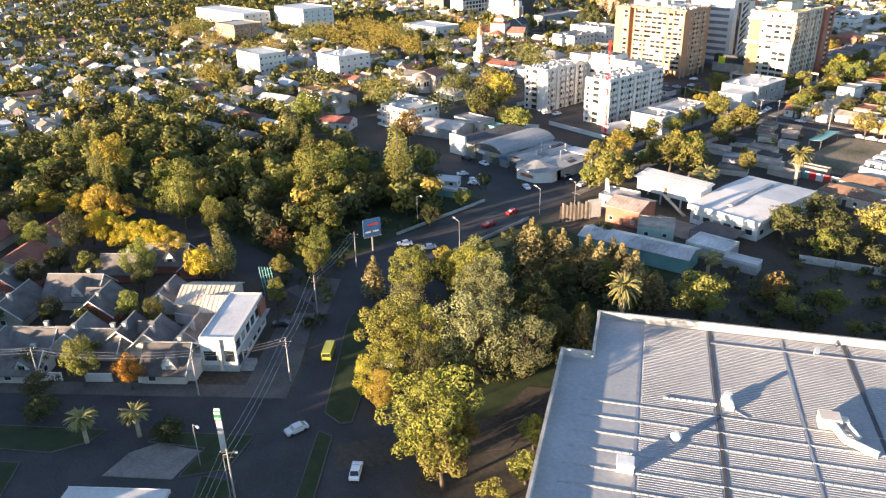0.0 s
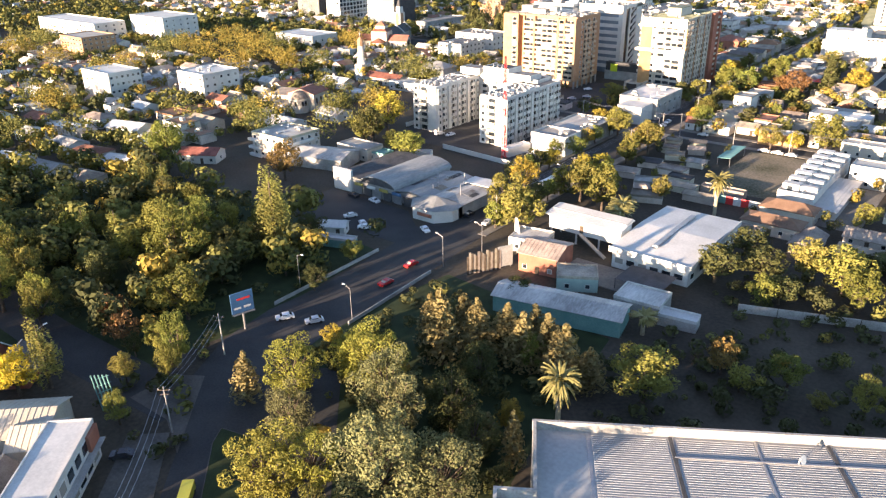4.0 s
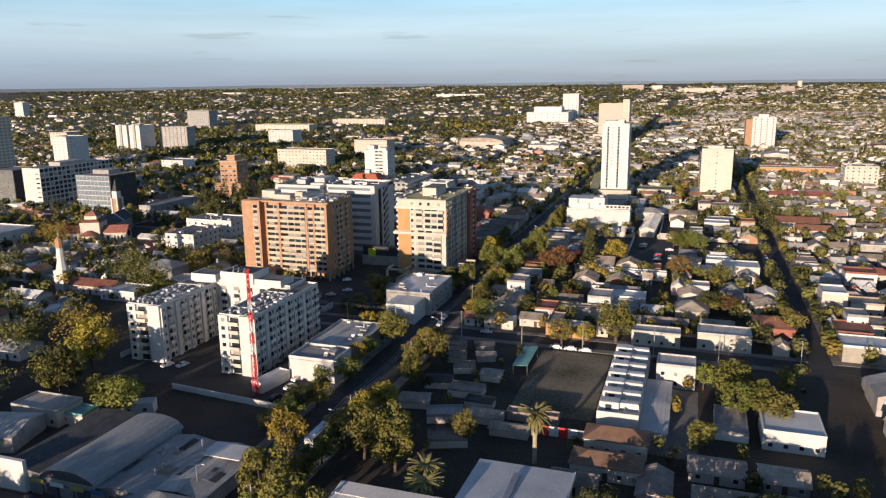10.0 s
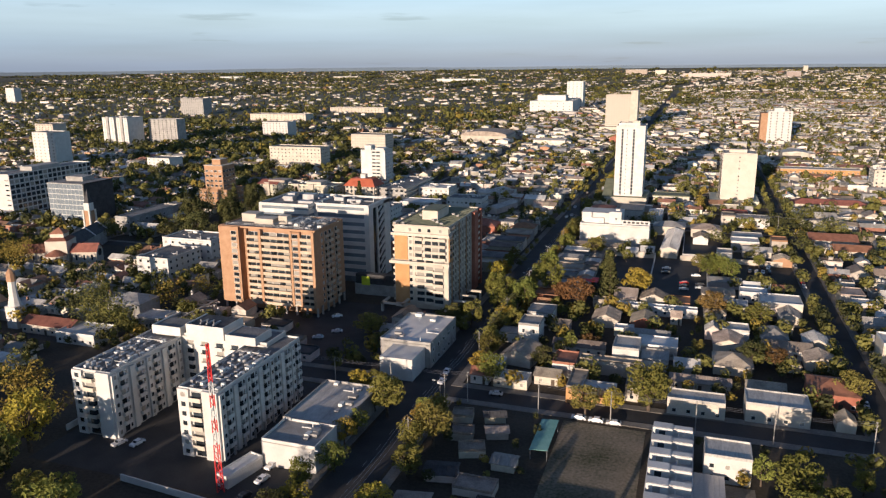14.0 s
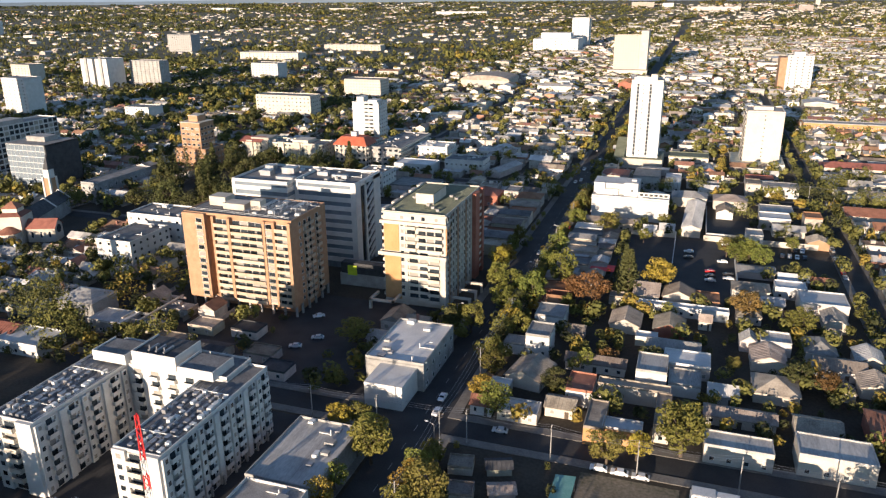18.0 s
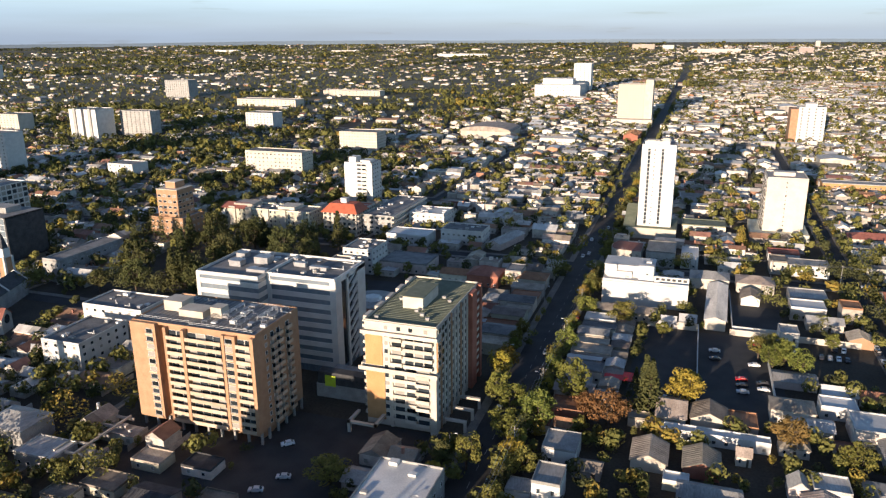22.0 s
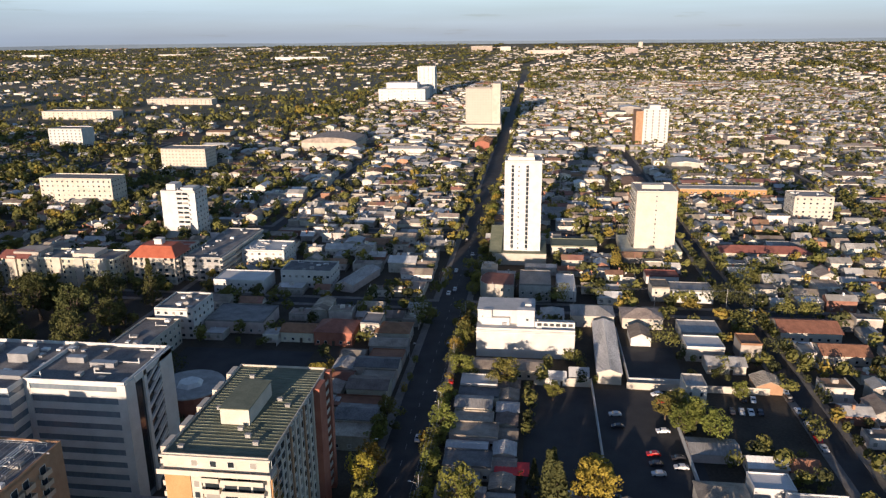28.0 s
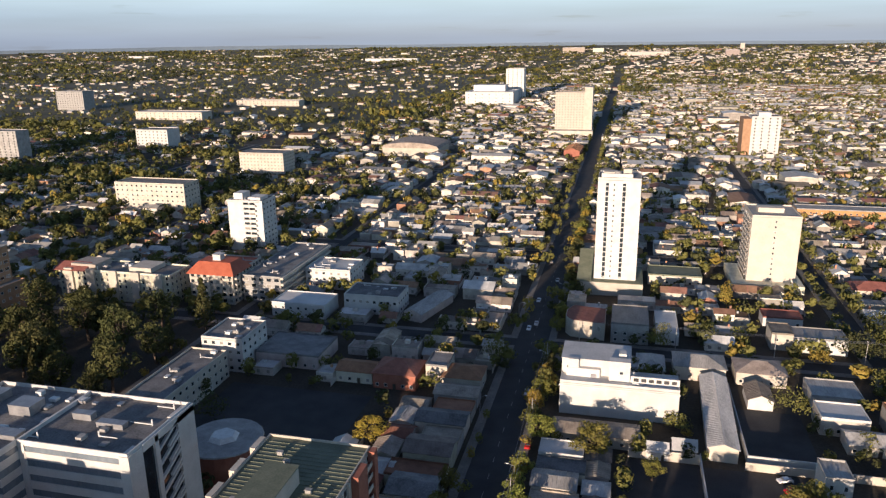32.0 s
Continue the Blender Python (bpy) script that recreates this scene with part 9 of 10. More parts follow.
for x, y, rz, c in ((104.9, -193.5, 150, "white"), (89, -202.6, 30, "white"), (75.9, -184.5, 170, "white"), (66.8, -184.8, 175, "dark"), (79, -198.6, 60, "silver"), (86.7, -201, 150, "white"), (112, -253, 60, "white"), (118.7, -250, 60, "silver"), (119, -226, 88, "red"), (117, -214, 88, "red"), (178.7, -319.2, -46, "white"), (162.2, -320.3, 84, "silver"), (156.5, -294.2, -46, "white"), (159.1, -300.3, -46, "dark"), (*S(306, -117), 44, "dark"), (108, -176, 90, "dark"), (116.5, -178, 90, "silver"), (113, -36, 90, "white"), (114, -44, 88, "white"), (108.5, 20, 90, "dark"), (108, 46, 90, "white"), (114, 96, 90, "silver"), (108, 268, 90, "white"), (114, 300, 90, "silver"), (108, 330, 90, "dark"), (133, -47.5, 3, "silver"), (92, -49, 0, "silver"), (56, -20, 20, "silver"), (60, -12, 20, "silver"), (52, 4, 40, "white")):
    car(x, y, rz, c, PAINT[c])
VANPAINT = material("yellow_van_paint", (0.36, 0.36, 0.04), (0.44, 0.43, 0.06), 0.35, bump=0, spec=0.5)
van = thing("delivery_van", "yellow van on the dark road", "van", *S(318, -103.5), 0, -46)
part("body", Build().prism([(-2.6, -0.95), (2.6, -0.95), (2.6, 0.95), (-2.6, 0.95)], 0.35, 2.1), VANPAINT, van)
part("cab_glass", Build().box(2.3, 2.63, -0.85, 0.85, 1.2, 1.95), GLASS, van)
for wx in (-1.7, 1.7):
    for wy in (-0.9, 0.9):
        part("wheel", CAR[2], None, van, at=(wx, wy, 0))
bus = thing("bus", "white and grey town bus on the avenue", "bus", 114.2, -140, 0, 90)
part("body", Build().prism([(-5, -1.2), (4.8, -1.2), (5, -0.9), (5, 0.9), (4.8, 1.2), (-5, 1.2)], 0.4, 3.1), SILVER, bus)
part("window_band", Build().box(-4.7, 4.6, -1.23, 1.23, 1.6, 2.6), GLASS, bus)
part("roof_pod", Build().box(-3, 1, -0.7, 0.7, 3.1, 3.35), WHITECAR, bus)
for wx in (-3, 3):
    for wy in (-1.1, 1.1):
        part("wheel", CAR[2], None, bus, at=(wx, wy, 0))

lamp_post = Build().tube((0, 0, -0.2), (0, 0, 8.6), 0.1, 0.07, 7).mesh("post", METAL)
lamp_arm = Build().tube((0, 0, 8.5), (1.8, 0, 9.2), 0.05, 0.04, 6).mesh("arm", METAL)
lamp_head = Build().box(1.6, 2.4, -0.16, 0.16, 9.12, 9.28).mesh("head", FRAME)
util_post = Build().tube((0, 0, -0.2), (0, 0, 10), 0.17, 0.11, 7).mesh("post", CONCRETE)
util_arm = Build().box(-1.2, 1.2, -0.06, 0.06, 9.2, 9.35).box(-0.8, 0.8, -0.06, 0.06, 8.3, 8.42).mesh("crossarm", TRUNK)
util_cap = Build().tube((-1, 0, 9.35), (-1, 0, 9.6), 0.06, 0.04, 6).tube((0, 0, 9.35), (0, 0, 9.6), 0.06, 0.04, 6).tube((1, 0, 9.35), (1, 0, 9.6), 0.06, 0.04, 6).mesh("insulator", FRAME)


def street_lamp(x, y, rz):
    ob = thing("street_lamp", "grey steel street lamp with one arm", "street lamp", x, y, 0, rz, group="street lamps")
    part("post", lamp_post, None, ob)
    part("arm", lamp_arm, None, ob)
    part("head", lamp_head, None, ob)


def utility_pole(x, y, rz):
    ob = thing("utility_pole", "concrete utility pole with timber crossarms", "utility pole", x, y, 0, rz, group="utility poles")
    part("post", util_post, None, ob)
    part("crossarm", util_arm, None, ob)
    part("insulator", util_cap, None, ob)


for x, y, rz in ((125.5, -244.5, 180), (124, -209, 180), (102, -239.5, 0), (128, -197, 180), (86.8, -296.5, 90), (158.6, -337.1, 0), (*S(360.5, -110.6), 44), (102.5, -173, 0), (120, -140, 180), (102.2, -110, 0), (119.6, -62, 180), (102, -20, 0), (102, 12, 0), (119.5, 60, 180), (102.4, 80, 0), (119.4, 112, 180), (102.4, 150, 0), (119.5, 190, 180), (102.4, 240, 0), (119.6, 270, 180)):
    street_lamp(x, y, rz)


def wire_run(pts):
    """Sagging wires between the poles of one line."""
    ob = thing("power_line", "sagging grey power cables between poles", "cable")
    for (x0, y0), (x1, y1) in zip(pts, pts[1:]):
        d = Vector((x1 - x0, y1 - y0)).normalized()
        for off in (-1.0, 0.0, 1.0):
            pts_ = [(x0 + (x1 - x0) * k / 8 - d.y * off, y0 + (y1 - y0) * k / 8 + d.x * off, 9.6 - 3.6 * k / 8 * (1 - k / 8)) for k in range(9)]
            b = Build().path(pts_, 0.03)
            part("wire", b, METAL, ob)


LINES = [[(60, -56), (82, -56.5), (101, -55.5), (126, -55), (148, -55.5), (169, -56), (192, -55), (212, -55), (236, -54)],
         [(119.6, -178), (119.8, -132), (119.6, -88), (119.6, -58), (119.6, -20), (119.6, 20), (119.6, 62), (119.6, 104), (119.6, 150), (119.6, 196)],
         [S(392, -109.6), S(360.7, -109.8), S(327.9, -109.2), S(300, -110), (113.5, -271)],
         [S(333, -190), S(333, -158), S(333.2, -126.1), S(327.9, -109.2)],
         [(130, 222.6), (168, 222.4), (205, 222.6), (237, 222.4), (270, 222.6)]]
for pts in LINES:
    for i, (x, y) in enumerate(pts):
        a, b_ = pts[max(0, i - 1)], pts[min(len(pts) - 1, i + 1)]
        utility_pole(x, y, math.degrees(math.atan2(b_[1] - a[1], b_[0] - a[0])) + 90)
    wire_run(pts)


# ---- the filling of the blocks ----
class Town:
    """Houses joined by surface; roofs are laid in separate sheets."""
    def __init__(self):
        self.b = {k: Build() for k in ("wall", "brick", "zinc", "rust", "tile", "pale", "glass")}

    def house(self, x, y, w, d, h, rise, roof, r2, windows=True, z=0.0, fine=True):
        wl = self.b["brick" if r2.random() < (0.12 if fine else 0.04) else "wall"]
        wl.sides(x - w / 2, x + w / 2, y - d / 2, y + d / 2, z - 0.1, z + h)
        b, o = self.b[roof], 0.4
        if rise:
            flip = w < d
            W, D = (d, w) if flip else (w, d)
            at = (lambda u, v, q: (x + v, y + u, z + q)) if flip else (lambda u, v, q: (x + u, y + v, z + q))
            n = max(1, int(W / 4.5)) if fine else 1
            cut = [-W / 2 - o] + sorted(r2.uniform(-W / 2, W / 2) for _ in range(n - 1)) + [W / 2 + o]
            for u0, u1 in zip(cut, cut[1:]):
                for sg in (-1, 1):
                    q = [at(u0, sg * (D / 2 + o), h - 0.1), at(u1, sg * (D / 2 + o), h - 0.1), at(u1, 0, h + rise), at(u0, 0, h + rise)]
                    b.poly(*(q if (sg < 0) != flip else q[::-1]))
            for sg in (-1, 1):
                wl.poly(at(sg * W / 2, -D / 2, h), at(sg * W / 2, D / 2, h), at(sg * W / 2, 0, h + rise))
        else:
            n = max(1, int(w / 5)) if fine else 1
            for k in range(n):
                b.box(x - w / 2 + 0.2 + k * (w - 0.4) / n, x - w / 2 + 0.2 + (k + 1) * (w - 0.4) / n, y - d / 2 + 0.2, y + d / 2 - 0.2, z + h - 0.2, z + h + 0.02 + 0.05 * (k % 2))
            if fine or y < 900:
                wl.box(x - w / 2, x + w / 2, y - d / 2, y - d / 2 + 0.2, z + h, z + h + 0.5).box(x - w / 2, x - w / 2 + 0.2, y - d / 2 + 0.2, y + d / 2, z + h, z + h + 0.5).box(x + w / 2 - 0.2, x + w / 2, y - d / 2 + 0.2, y + d / 2, z + h, z + h + 0.5)
            if r2.random() < 0.4:
                wl.box(x - 1, x + 1, y, y + 1.6, z + h, z + h + 1.4)
        if fine:
            if r2.random() < 0.5:                                           # lean-to behind
                ww = w * r2.uniform(0.3, 0.7)
                u = x + r2.uniform(-0.5, 0.5) * (w - ww)
                wl.box(u - ww / 2, u + ww / 2, y + d / 2, y + d / 2 + 2.6, -0.1, 2.2)
                self.b[r2.choice(("zinc", "rust", "pale"))].poly((u - ww / 2 - 0.2, y + d / 2 + 2.9, 2.2), (u - ww / 2 - 0.2, y + d / 2 + 0.02, 2.6), (u + ww / 2 + 0.2, y + d / 2 + 0.02, 2.6), (u + ww / 2 + 0.2, y + d / 2 + 2.9, 2.2))
            if r2.random() < 0.45:                                          # chimney or tank
                u, v = x + r2.uniform(-0.35, 0.35) * w, y + r2.uniform(-0.3, 0.3) * d
                self.b["brick" if r2.random() < 0.5 else "pale"].box(u - 0.4, u + 0.4, v - 0.4, v + 0.4, h, h + rise + 1.0)
            if r2.random() < 0.6:                                           # yard wall beside the house
                v = x + w / 2 + 0.25
                self.b["wall"].box(v - 0.1, v + 0.1, y - d / 2 - 3, y + d / 2 + 4, -0.1, 1.9)
        if windows:
            for f in range(max(1, int(h / 2.9))):
                n = max(1, int(w / 3.4))
                for i in range(n):
                    u = x - w / 2 + (i + 0.5) * w / n
                    self.b["glass"].box(u - 0.6, u + 0.6, y - d / 2 - 0.05, y - d / 2 + 0.05, 0.9 + 2.8 * f, 2.2 + 2.8 * f)

    def finish(self, where):
        for k, b in self.b.items():
            if b.f:
                label = {"wall": "painted walls of many low town houses", "brick": "brick walls of many low town houses", "zinc": "grey sheet roofs of many town houses", "rust": "weathered brown roofs of many town houses", "tile": "clay tile roofs of many town houses", "pale": "pale sheet roofs of many town houses", "glass": "dark window panes of many town houses"}[k]
                tagged(new(f"{where}_{ {'wall': 'house_walls', 'brick': 'brick_walls', 'glass': 'house_windows'}.get(k, k + '_roofs') }", b.mesh(k, GLASS if k == "glass" else ISLE[k])), label, "houses", kind="stuff")


town, houses, single = Town(), [], [0]


def fill_block(xa, xb, ya, yb, near, keep_prob=0.92):
    """Close rows of houses on narrow plots, skipping what is taken."""
    y = ya
    while y < yb - 6:
        x = xa + rng.uniform(0, 3)
        row_h = 0
        while x < xb - 6:
            k = rng.randrange(len(protos))
            ob, w, d = protos[k]
            rz = rng.choice((0, 0, 90, 180))
            ww, dd = (d, w) if rz == 90 else (w, d)
            s = rng.uniform(0.68, 1.0)
            ww, dd = ww * s, dd * s
            if x + ww > xb:
                break
            yy = y + rng.uniform(0, 2.5)
            if yy + dd < yb + 1 and is_free(x, x + ww, yy, yy + dd) and rng.random() < keep_prob:
                if near and single[0] < 130:
                    put(protos, k, x + ww / 2, yy + dd / 2, rz, s, rng.uniform(0.9, 1.2))
                    single[0] += 1
                else:
                    h = rng.choice((2.8, 3.0, 3.2, 3.5, 4.0, 5.6)) * rng.uniform(0.9, 1.1)
                    town.house(x + ww / 2, yy + dd / 2, ww, dd, h, rng.choice((0, 0, 1.4, 1.8, 2.2)), rng.choice(("zinc", "zinc", "zinc", "rust", "rust", "rust", "tile", "pale")), rng, yy < 330)
                houses.append((x, x + ww, yy, yy + dd))
            x += ww + rng.choice((0.3, 0.5, 2.0, 4.0, 6.0))
            row_h = max(row_h, dd)
        y += max(10, row_h * 0.75) + rng.uniform(0.5, 4)


for i, sx in enumerate(STREET_X[:-1]):
    for j, sy in enumerate(STREET_Y[:-1]):
        xa, xb, ya, yb = sx + 5.5, STREET_X[i + 1] - 5.5, sy + 7, STREET_Y[j + 1] - 7
        if sx == 111:
            xa += 3.5
        if STREET_X[i + 1] == 111:
            xb -= 3.5
        cx, cy = (xa + xb) / 2, (ya + yb) / 2
        if (cx < -150 and cy < 84) or cy > 480 or (cx < -21 and cy < 84 and cx < -100):
            continue
        if sx >= -21 and sy == -49:
            yb = 210
        if sx >= -21 and sy == 84:
            continue
        fill_block(xa, xb, ya, yb, near=(100 < cx < 330 and cy < 200))
fill_block(250, 460, -150, -56, near=False)
fill_block(-150, -30, -40, 78, near=False, keep_prob=0.7)
fill_block(-330, -110, -260, -50, near=False, keep_prob=0.8)
fill_block(-108, -25, -205, -60, near=False, keep_prob=0.8)
fill_block(-330, -72, -345, -262, near=False, keep_prob=0.8)
for ob, w, d in protos:
    if ob.matrix_basis.translation.length < 0.001:
        for o in list(ob.children_recursive):
            bpy.data.objects.remove(o)
        bpy.data.objects.remove(ob)

# avenue trees that fill the rows
y = -180
placed = [(o.matrix_basis.translation.x, o.matrix_basis.translation.y) for o in scene.objects if o.name.startswith("tree")]
while y < 480:
    for sx in (101.8, 120.3):
        yy = y + rng.uniform(-2, 2)
        if abs(yy + 49) > 12 and abs(yy - 217) > 10 and rng.random() < (0.9 if yy < 60 else 0.75) and all(abs(sx - a) > 4 or abs(yy - b) > 5 for a, b in placed):
            if not (sx < 110 and (18 < yy < 72 or yy > 110 or yy < -150)):
                tree(rng.choice(("green", "green", "gold", "green", "dark")), sx + rng.uniform(-0.5, 0.5), yy, rng.uniform(7, 10.5), rng.uniform(7, 9.5))
    y += 7.5
# trees that are joined: clouds of leaf clumps set down from a few patterns
gt = random.Random(17)
GREEN_MIX = {k: [] for k in ("green", "gold", "dark")}


def pattern(n, size, seed, lobes=4):
    """A unit crown, 1 m high, as an array of leaf quads."""
    r2, b = random.Random(seed), Build()
    for k in range(lobes):
        c = (r2.uniform(-.17, .17), r2.uniform(-.17, .17), r2.uniform(0.36, 0.74)) if lobes > 1 else (0, 0, 0.52)
        q = 0.27 if lobes > 1 else 0.42
        leaf_cloud(b, c, (q, q, q * 0.85), n // lobes, size, r2, 0.24)
    return np.array(b.v)


def joined_mesh(name, crowns, mat, label):
    """crowns: pattern, x, y, z, height, width."""
    v = np.concatenate([pat * (w, w, h) + (x, y, z) for pat, x, y, z, h, w in crowns])
    n = len(v)
    me = bpy.data.meshes.new(name)
    me.vertices.add(n)
    me.vertices.foreach_set("co", v.astype(np.float32).ravel())
    me.loops.add(n)
    me.loops.foreach_set("vertex_index", np.arange(n, dtype=np.int32))
    me.polygons.add(n // 4)
    me.polygons.foreach_set("loop_start", np.arange(0, n, 4, dtype=np.int32))
    me.materials.append(mat)
    me.update(calc_edges=True)
    return tagged(new(name, me), label, "trees", kind="stuff")


LUSH = [pattern(175, 0.068, s) for s in range(5)]
MEDIUM = [pattern(98, 0.094, s + 9) for s in range(6)]
LIGHT = [pattern(52, 0.127, s + 19) for s in range(6)]
BUSH = [pattern(44, 0.16, s + 29, 1) for s in range(5)]
SPECK = [pattern(14, 0.23, s + 39, 1) for s in range(6)]
DOT = [pattern(7, 0.36, s + 49, 1) for s in range(6)]


def joined_tree(x, y, h, pats, dark=0.25, gold=0.11, wide=1.0, z=0.0):
    k = "gold" if gt.random() < gold else ("dark" if gt.random() < dark else "green")
    GREEN_MIX[k].append((gt.choice(pats), x, y, z, h, h * wide * gt.uniform(0.85, 1.15)))


# dense trees over the stream and on the waste ground
for _ in range(900):
    x, y = gt.uniform(-70, 100), gt.uniform(-345, -205)
    if (y < -283 and x > 22) or gt.random() < 0.45 or not is_free(x - 2, x + 2, y - 2, y + 2):
        continue
    joined_tree(x, y, gt.uniform(6, 14), LUSH if x > -60 else MEDIUM, 0.34, 0.1)
for _ in range(170):
    x, y = gt.uniform(126, 300), gt.uniform(-264, -150)
    if (x < 182 and y > -224) or (y > -200 + 0.36 * (x - 190) and x < 240) or not is_free(x - 2, x + 2, y - 2, y + 2) or (x > 180 and y < -258 + 0.63 * (x - 186)):
        continue
    joined_tree(x, y, gt.uniform(3.0, 6.5), LUSH, 0.8, 0.1)
for _ in range(60):
    x, y = gt.uniform(200, 262), gt.uniform(-180, -150)
    joined_tree(x, y, gt.uniform(3, 6.5), LUSH, 0.6, 0.05)
# unseen wood added behind the start of the flight to shade the near ground
for _ in range(900):
    x, y = gt.uniform(-130, 330), gt.uniform(-520, -428)
    joined_tree(x, y, gt.uniform(9, 19) if y < -445 else gt.uniform(6, 13), SPECK, 0.6, 0.08)
for _ in range(260):
    x, y = gt.uniform(-90, 110), gt.uniform(-428, -352)
    if 0.691 * x - 0.723 * y < 326 and 0.723 * x + 0.691 * y < -192:
        joined_tree(x, y, gt.uniform(6, 12), LUSH, 0.6, 0.12)
# closer, denser belt, also out of view, added to shade road and forecourt
for _ in range(330):
    x, y = gt.uniform(20, 196), gt.uniform(-440, -398)
    joined_tree(x, y, gt.uniform(11, 17), SPECK, 0.6, 0.08)
# low undergrowth on the banks
for _ in range(2100):
    x, y = gt.uniform(-80, 300), gt.uniform(-330, -160)
    road_x = 116 if y > -262 else 116 - (y + 262) * 0.95
    if abs(x - road_x) < 13 or (x < 108 and y < -284) or (x > 178 and y < -256 + 0.63 * (x - 186)) or (x > 140 and y < -300) or (x < 115 and y > -206) or (60 < x < 110 and y > -225) or (120 < x < 185 and y > -218) or (x > 185 and y > -150) or not is_free(x - 1, x + 1, y - 1, y + 1):
        continue
    joined_tree(x, y, gt.uniform(1.2, 3.4), BUSH, 0.85, 0.05, 1.3)
count = 0
for _ in range(34000):
    x, y = gt.uniform(-545, 505), gt.uniform(-45, 478)
    if gt.random() < 0.3:
        x, y = gt.uniform(-340, -20), gt.uniform(-340, 84)
    if min(abs(x - s) for s in STREET_X) < 4.0 or min(abs(y - s) for s in STREET_Y) < 3.5 or count > 5200:
        continue
    if is_free(x - 1, x + 1, y - 1, y + 1) and all(x - 0.5 < a or x + 0.5 > b or y - 0.5 < c or y + 0.5 > d for a, b, c, d in houses):
        west = x < 95 and y > -60
        joined_tree(x, y, gt.uniform(4, 9.5), MEDIUM if y < 200 and x > -100 else LIGHT, 0.42 if west else 0.25)
        count += 1
for _ in range(1500):
    x, y = gt.uniform(-420, -60), gt.uniform(95, 475)
    if is_free(x - 1, x + 1, y - 1, y + 1) and min(abs(x - s) for s in STREET_X) > 4 and all(x + 0.2 < a or x - 0.2 > b or y + 0.2 < c or y - 0.2 > d for a, b, c, d in houses):
        joined_tree(x, y, gt.uniform(6, 12), LIGHT, 0.6, 0.08)
# gardens of the market yard and of the blocks east of the avenue
for x0, x1, y0, y1, n, h0, h1 in ((124, 154, -140, -58, 55, 2.5, 6), (124, 238, -42, 56, 240, 3, 7), (176, 240, -146, -118, 46, 3, 6.5), (192, 240, -112, -62, 30, 3, 7), (122, 150, 56, 140, 50, 3, 6.5), (120, 130, -180, -60, 20, 4, 7), (40, 100, -44, 0, 40, 3, 6), (46, 70, 0, 34, 12, 3, 6), (-20, 24, -60, 0, 60, 4, 8), (200, 240, 56, 215, 90, 3.5, 7)):
    for _ in range(n):
        x, y = gt.uniform(x0, x1), gt.uniform(y0, y1)
        if all(x + 1 < a or x - 1 > b or y + 1 < c or y - 1 > d for a, b, c, d in houses) and is_free(x - 1, x + 1, y - 1, y + 1):
            joined_tree(x, y, gt.uniform(h0, h1), MEDIUM, 0.4, 0.16)
# street trees along the side streets
for sx in STREET_X:
    if sx != 111:
        for k in range(64):
            for e in (-5.0, 5.0):
                yy = -42 + 8.2 * k + gt.uniform(-2, 2)
                if gt.random() < (0.85 if sx > 111 else 0.55) and (sx > 111 or yy > 90) and min(abs(yy - t) for t in STREET_Y) > 6:
                    joined_tree(sx + e, yy, gt.uniform(4.5, 8.5), MEDIUM if yy < 220 and sx > 0 else LIGHT, 0.4)
for sy in STREET_Y[1:5]:
    for k in range(120):
        for e in (-5.2, 5.2):
            xx = -545 + 8.8 * k + gt.uniform(-2, 2)
            if gt.random() < 0.42 and min(abs(xx - t) for t in STREET_X) > 6 and (sy != 84 or xx < 20):
                joined_tree(xx, sy + e, gt.uniform(4, 8), LIGHT, 0.4)
# street trees farther along the avenue
for k in range(110):
    for sx in (101.5, 120.5):
        if gt.random() < 0.7:
            joined_tree(sx + gt.uniform(-0.6, 0.6), 480 + 9 * k + gt.uniform(-2, 2), gt.uniform(5, 9), LIGHT if k < 40 else SPECK, 0.3)
town.finish("town")

# ---- the far town ----
fr = random.Random(3)


def in_view(x, y):
    a = math.degrees(math.atan2(x - 110, y + 200))
    return -104 < a < 40 if math.hypot(x - 110, y + 200) < 1700 else -66 < a < 34


def leafiness(x, y):
    """Where the woods and gardens are densest; the centre along the avenue is built up."""
    return 0.5 + 0.9 * noise.noise((x * 0.0031, y * 0.0031, 2.2)) + (0.12 if x < -260 else 0) - (0.12 if -160 < x < 520 and y > 430 else 0)


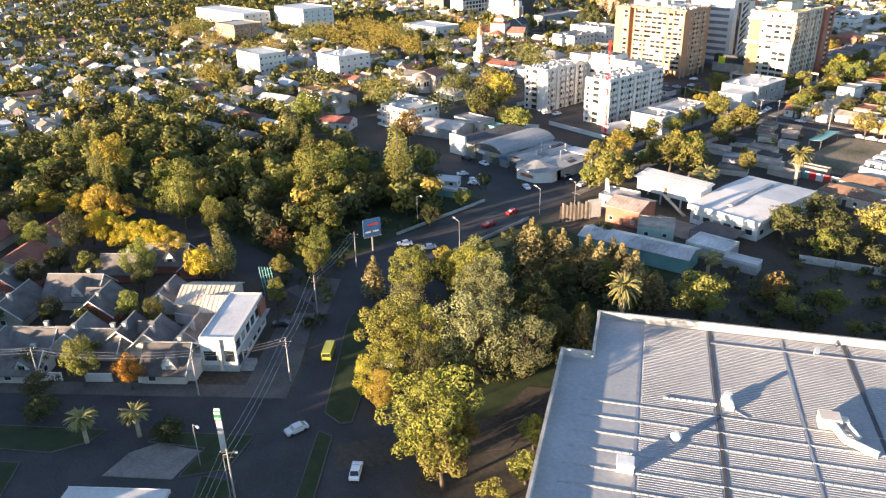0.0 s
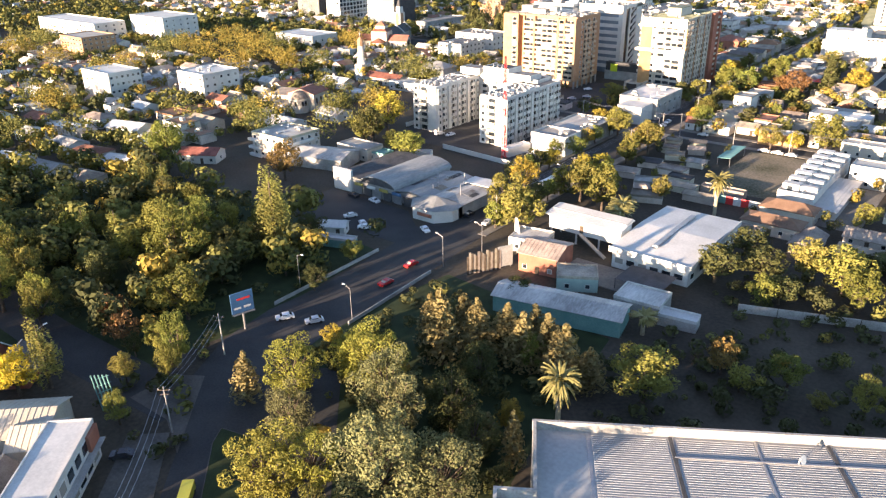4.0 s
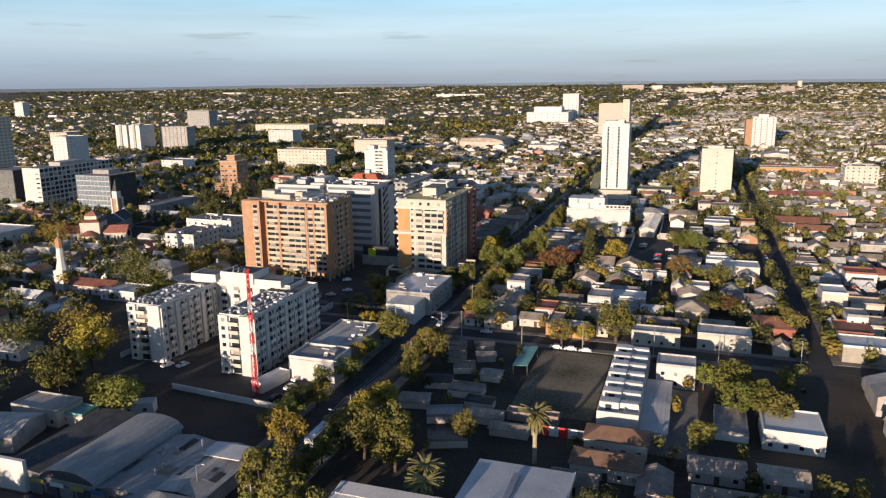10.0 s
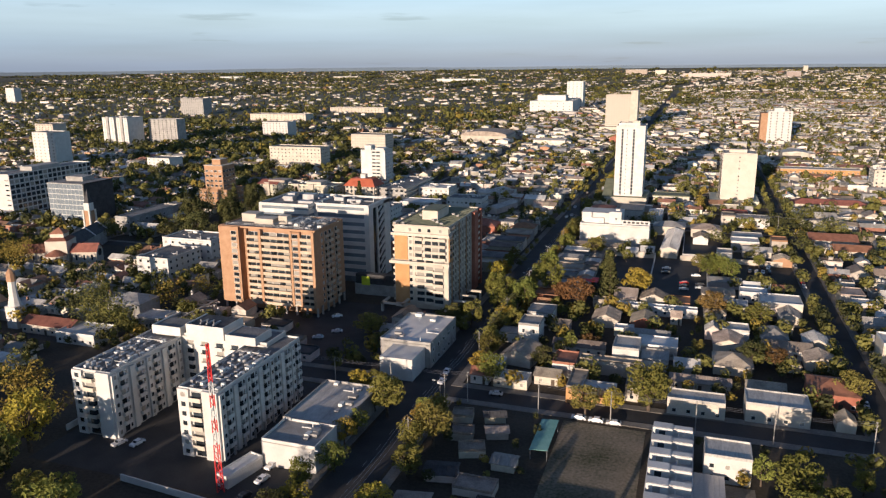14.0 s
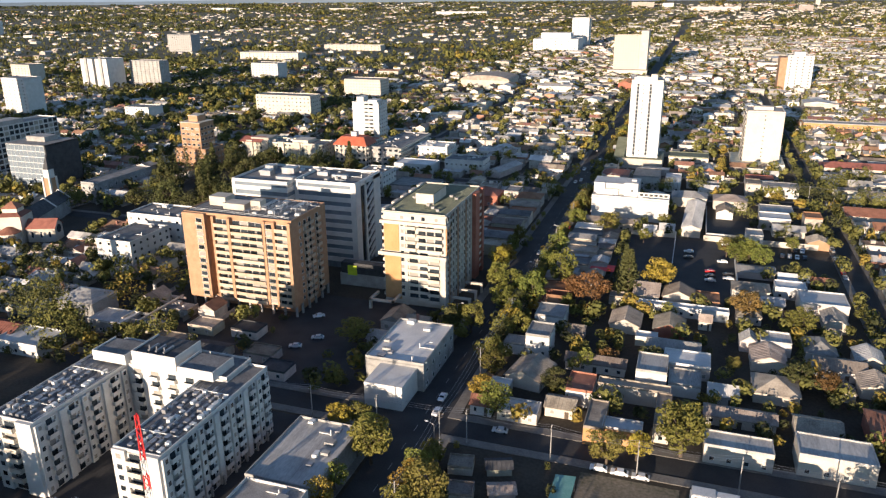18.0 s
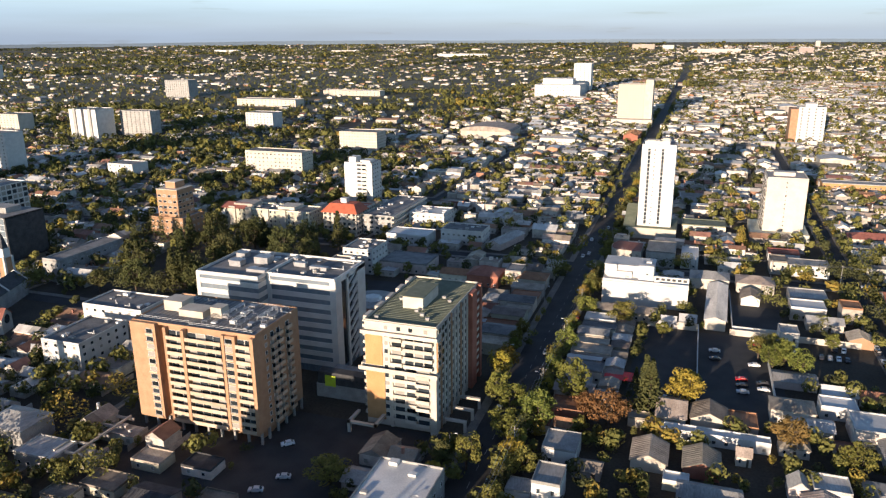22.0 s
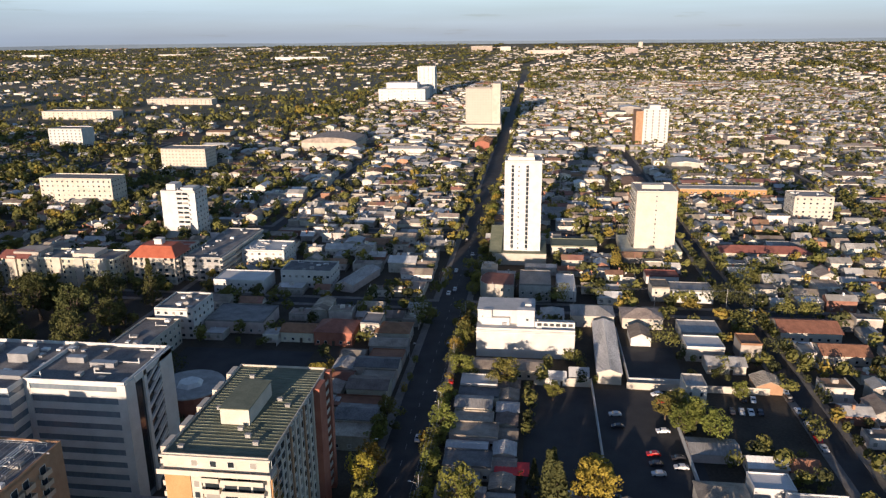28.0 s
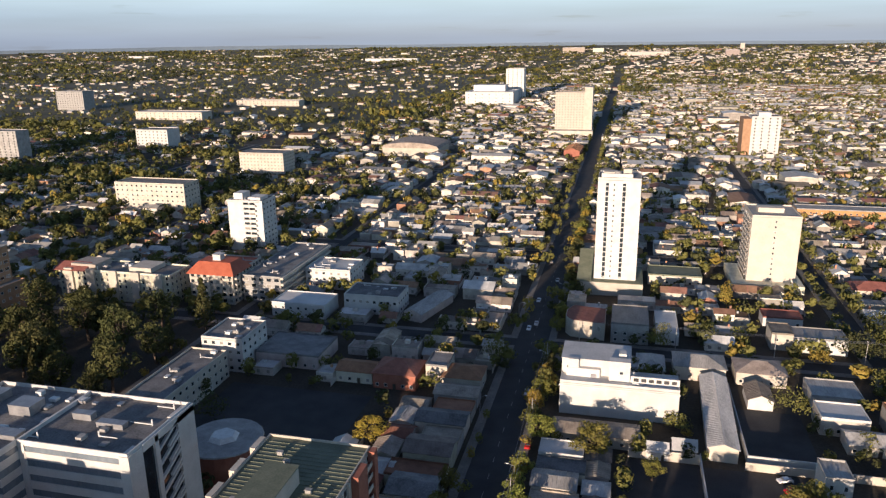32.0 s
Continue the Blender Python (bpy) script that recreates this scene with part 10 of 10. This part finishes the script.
far = Town()
n = 0
while n < 24500:
    x, y = fr.uniform(-3000, 2300), 480 + 3900 * fr.random() ** 1.9
    if fr.random() < 0.25:
        x, y = fr.uniform(-1900, -290), fr.uniform(-330, 900)
    elif fr.random() < 0.35:
        x, y = fr.uniform(-200, 800), fr.uniform(480, 1900)
    if not in_view(x, y) or (-560 < x < 510 and y < 490 and y > 84) or (x > -340 and y < 84):
        continue
    n += 1
    near = y < 2300 and math.hypot(x, y) < 2300
    if near and (min((x - 111) % 132, 132 - (x - 111) % 132) < (9 if y < 650 else 6) or min((y - 84) % 133, 133 - (y - 84) % 133) < 7):
        continue
    if abs(x - 111) < 15 or (x < -60 and fr.random() < 0.62) or not is_free(x - 8, x + 8, y - 8, y + 8) or leafiness(x, y) > fr.uniform(0.75, 1.5):
        continue
    w, d, h = fr.uniform(6, 14), fr.uniform(7, 15), fr.uniform(2.4, 3.8)
    if -150 < x < 300 and y < 1500 and fr.random() < 0.22:
        h, w, d = h * fr.choice((1.4, 1.7, 2.1)), w * 1.2, d * 1.3
    if fr.random() < 0.03:
        h, w, d = h * 1.6, w * 2.4, d * 1.8
    if y > 1500:
        w *= 1.4
    far.house(x, y, w, d, h, fr.choice((0, 1.2, 1.5, 1.9)), fr.choice(("zinc", "zinc", "rust", "rust", "tile", "pale", "pale") if x > -60 else ("zinc", "zinc", "rust", "rust", "tile", "tile", "pale")), fr, False, ground_z(x, y), False)
far.finish("far")
n = 0
while n < 70000:
    x, y = fr.uniform(-3000, 2300), 470 + 4200 * fr.random() ** 1.7
    if fr.random() < 0.3:
        x, y = fr.uniform(-1900, -280), fr.uniform(-300, 900)
    if not in_view(x, y) or (-540 < x < 500 and 84 < y < 480) or (x > -335 and y < 84):
        continue
    n += 1
    if leafiness(x, y) < fr.uniform(0.0, 1.1) or min((x - 111) % 132, 132 - (x - 111) % 132) < (6 if y < 650 else 2.5) or abs(x - 111) < 12 or not is_free(x - 4, x + 4, y - 4, y + 4):
        continue
    h = fr.uniform(4, 9)
    r = math.hypot(x - 110, y)
    joined_tree(x, y, h * (1.1 if r < 1100 else 0.85), SPECK if r < 1100 else DOT, 0.42, 0.06, 1.05, ground_z(x, y))
for _ in range(9000):
    x, y = fr.uniform(-260, 900), 480 + 1900 * fr.random() ** 1.25
    if min((x - 111) % 132, 132 - (x - 111) % 132) > (5 if y < 650 else 2) and abs(x - 111) > 12 and is_free(x - 4, x + 4, y - 4, y + 4) and in_view(x, y):
        joined_tree(x, y, fr.uniform(4.5, 9), SPECK if y < 1100 else DOT, 0.4, 0.1)
# tall tree rows and park belts that stand out in the distance
for x0, x1, y, h in ((-258, -165, 1064, 19), (-373, -277, 952, 15), (-746, -574, 1175, 15), (-520, -300, 1320, 14), (60, 100, 1560, 22), (125, 200, 1640, 22), (-900, -600, 860, 16), (330, 420, 1100, 12), (-420, -260, 520, 15), (-330, -230, 640, 14), (470, 640, 1500, 12)):
    for k in range(int((x1 - x0) / 5)):
        joined_tree(x0 + 5 * k + gt.uniform(-3, 3), y + gt.uniform(-14, 14), h * gt.uniform(0.7, 1.05), SPECK, 0.4, 0.08)
# windbreaks between the far fields
for _ in range(330):
    r, a = fr.uniform(2500, 4700), radians(fr.uniform(-64, 36))
    x, y = CX + r * math.sin(a), CY + r * math.cos(a)
    dx, dy = fr.choice(((1, 0.1), (0.2, 1), (1, 0.3)))
    for k in range(fr.randrange(8, 34)):
        u, v = x + 11 * k * dx, y + 11 * k * dy
        if math.hypot(u - CX, v - CY) < 4720:
            joined_tree(u, v, fr.uniform(7, 15), DOT, 0.6, 0.08, 1.1, ground_z(u, v))
for kind, nm, lab in (("green", "garden_trees", "green crowns of garden trees between the houses"), ("gold", "autumn_garden_trees", "yellow autumn crowns of garden trees between the houses"), ("dark", "evergreen_garden_trees", "dark evergreen crowns between houses and along the stream")):
    joined_mesh(nm, GREEN_MIX[kind], ISLE[kind], lab)
    if kind in GROVE:
        tagged(new("park_trees", GROVE[kind].mesh("park_trees", ISLE[kind])), f"{ {'green': 'green', 'gold': 'yellow autumn', 'dark': 'dark evergreen'}[kind] } larger crowns of park and street trees", "trees", kind="stuff")

# faint ridges beyond the plain, the blue of distance haze put into their colour
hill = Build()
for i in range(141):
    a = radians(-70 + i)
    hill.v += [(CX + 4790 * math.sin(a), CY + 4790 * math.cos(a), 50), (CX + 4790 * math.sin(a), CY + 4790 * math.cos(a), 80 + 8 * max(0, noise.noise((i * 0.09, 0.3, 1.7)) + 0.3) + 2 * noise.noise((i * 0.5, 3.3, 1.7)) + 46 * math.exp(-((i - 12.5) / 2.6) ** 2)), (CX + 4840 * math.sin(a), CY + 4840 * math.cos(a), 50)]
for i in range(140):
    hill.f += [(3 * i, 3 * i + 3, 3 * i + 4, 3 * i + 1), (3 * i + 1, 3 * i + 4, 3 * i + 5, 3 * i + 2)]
structure("backdrop", hill, HAZERIDGE, "low ridge along the horizon, blue haze painted into its colour")
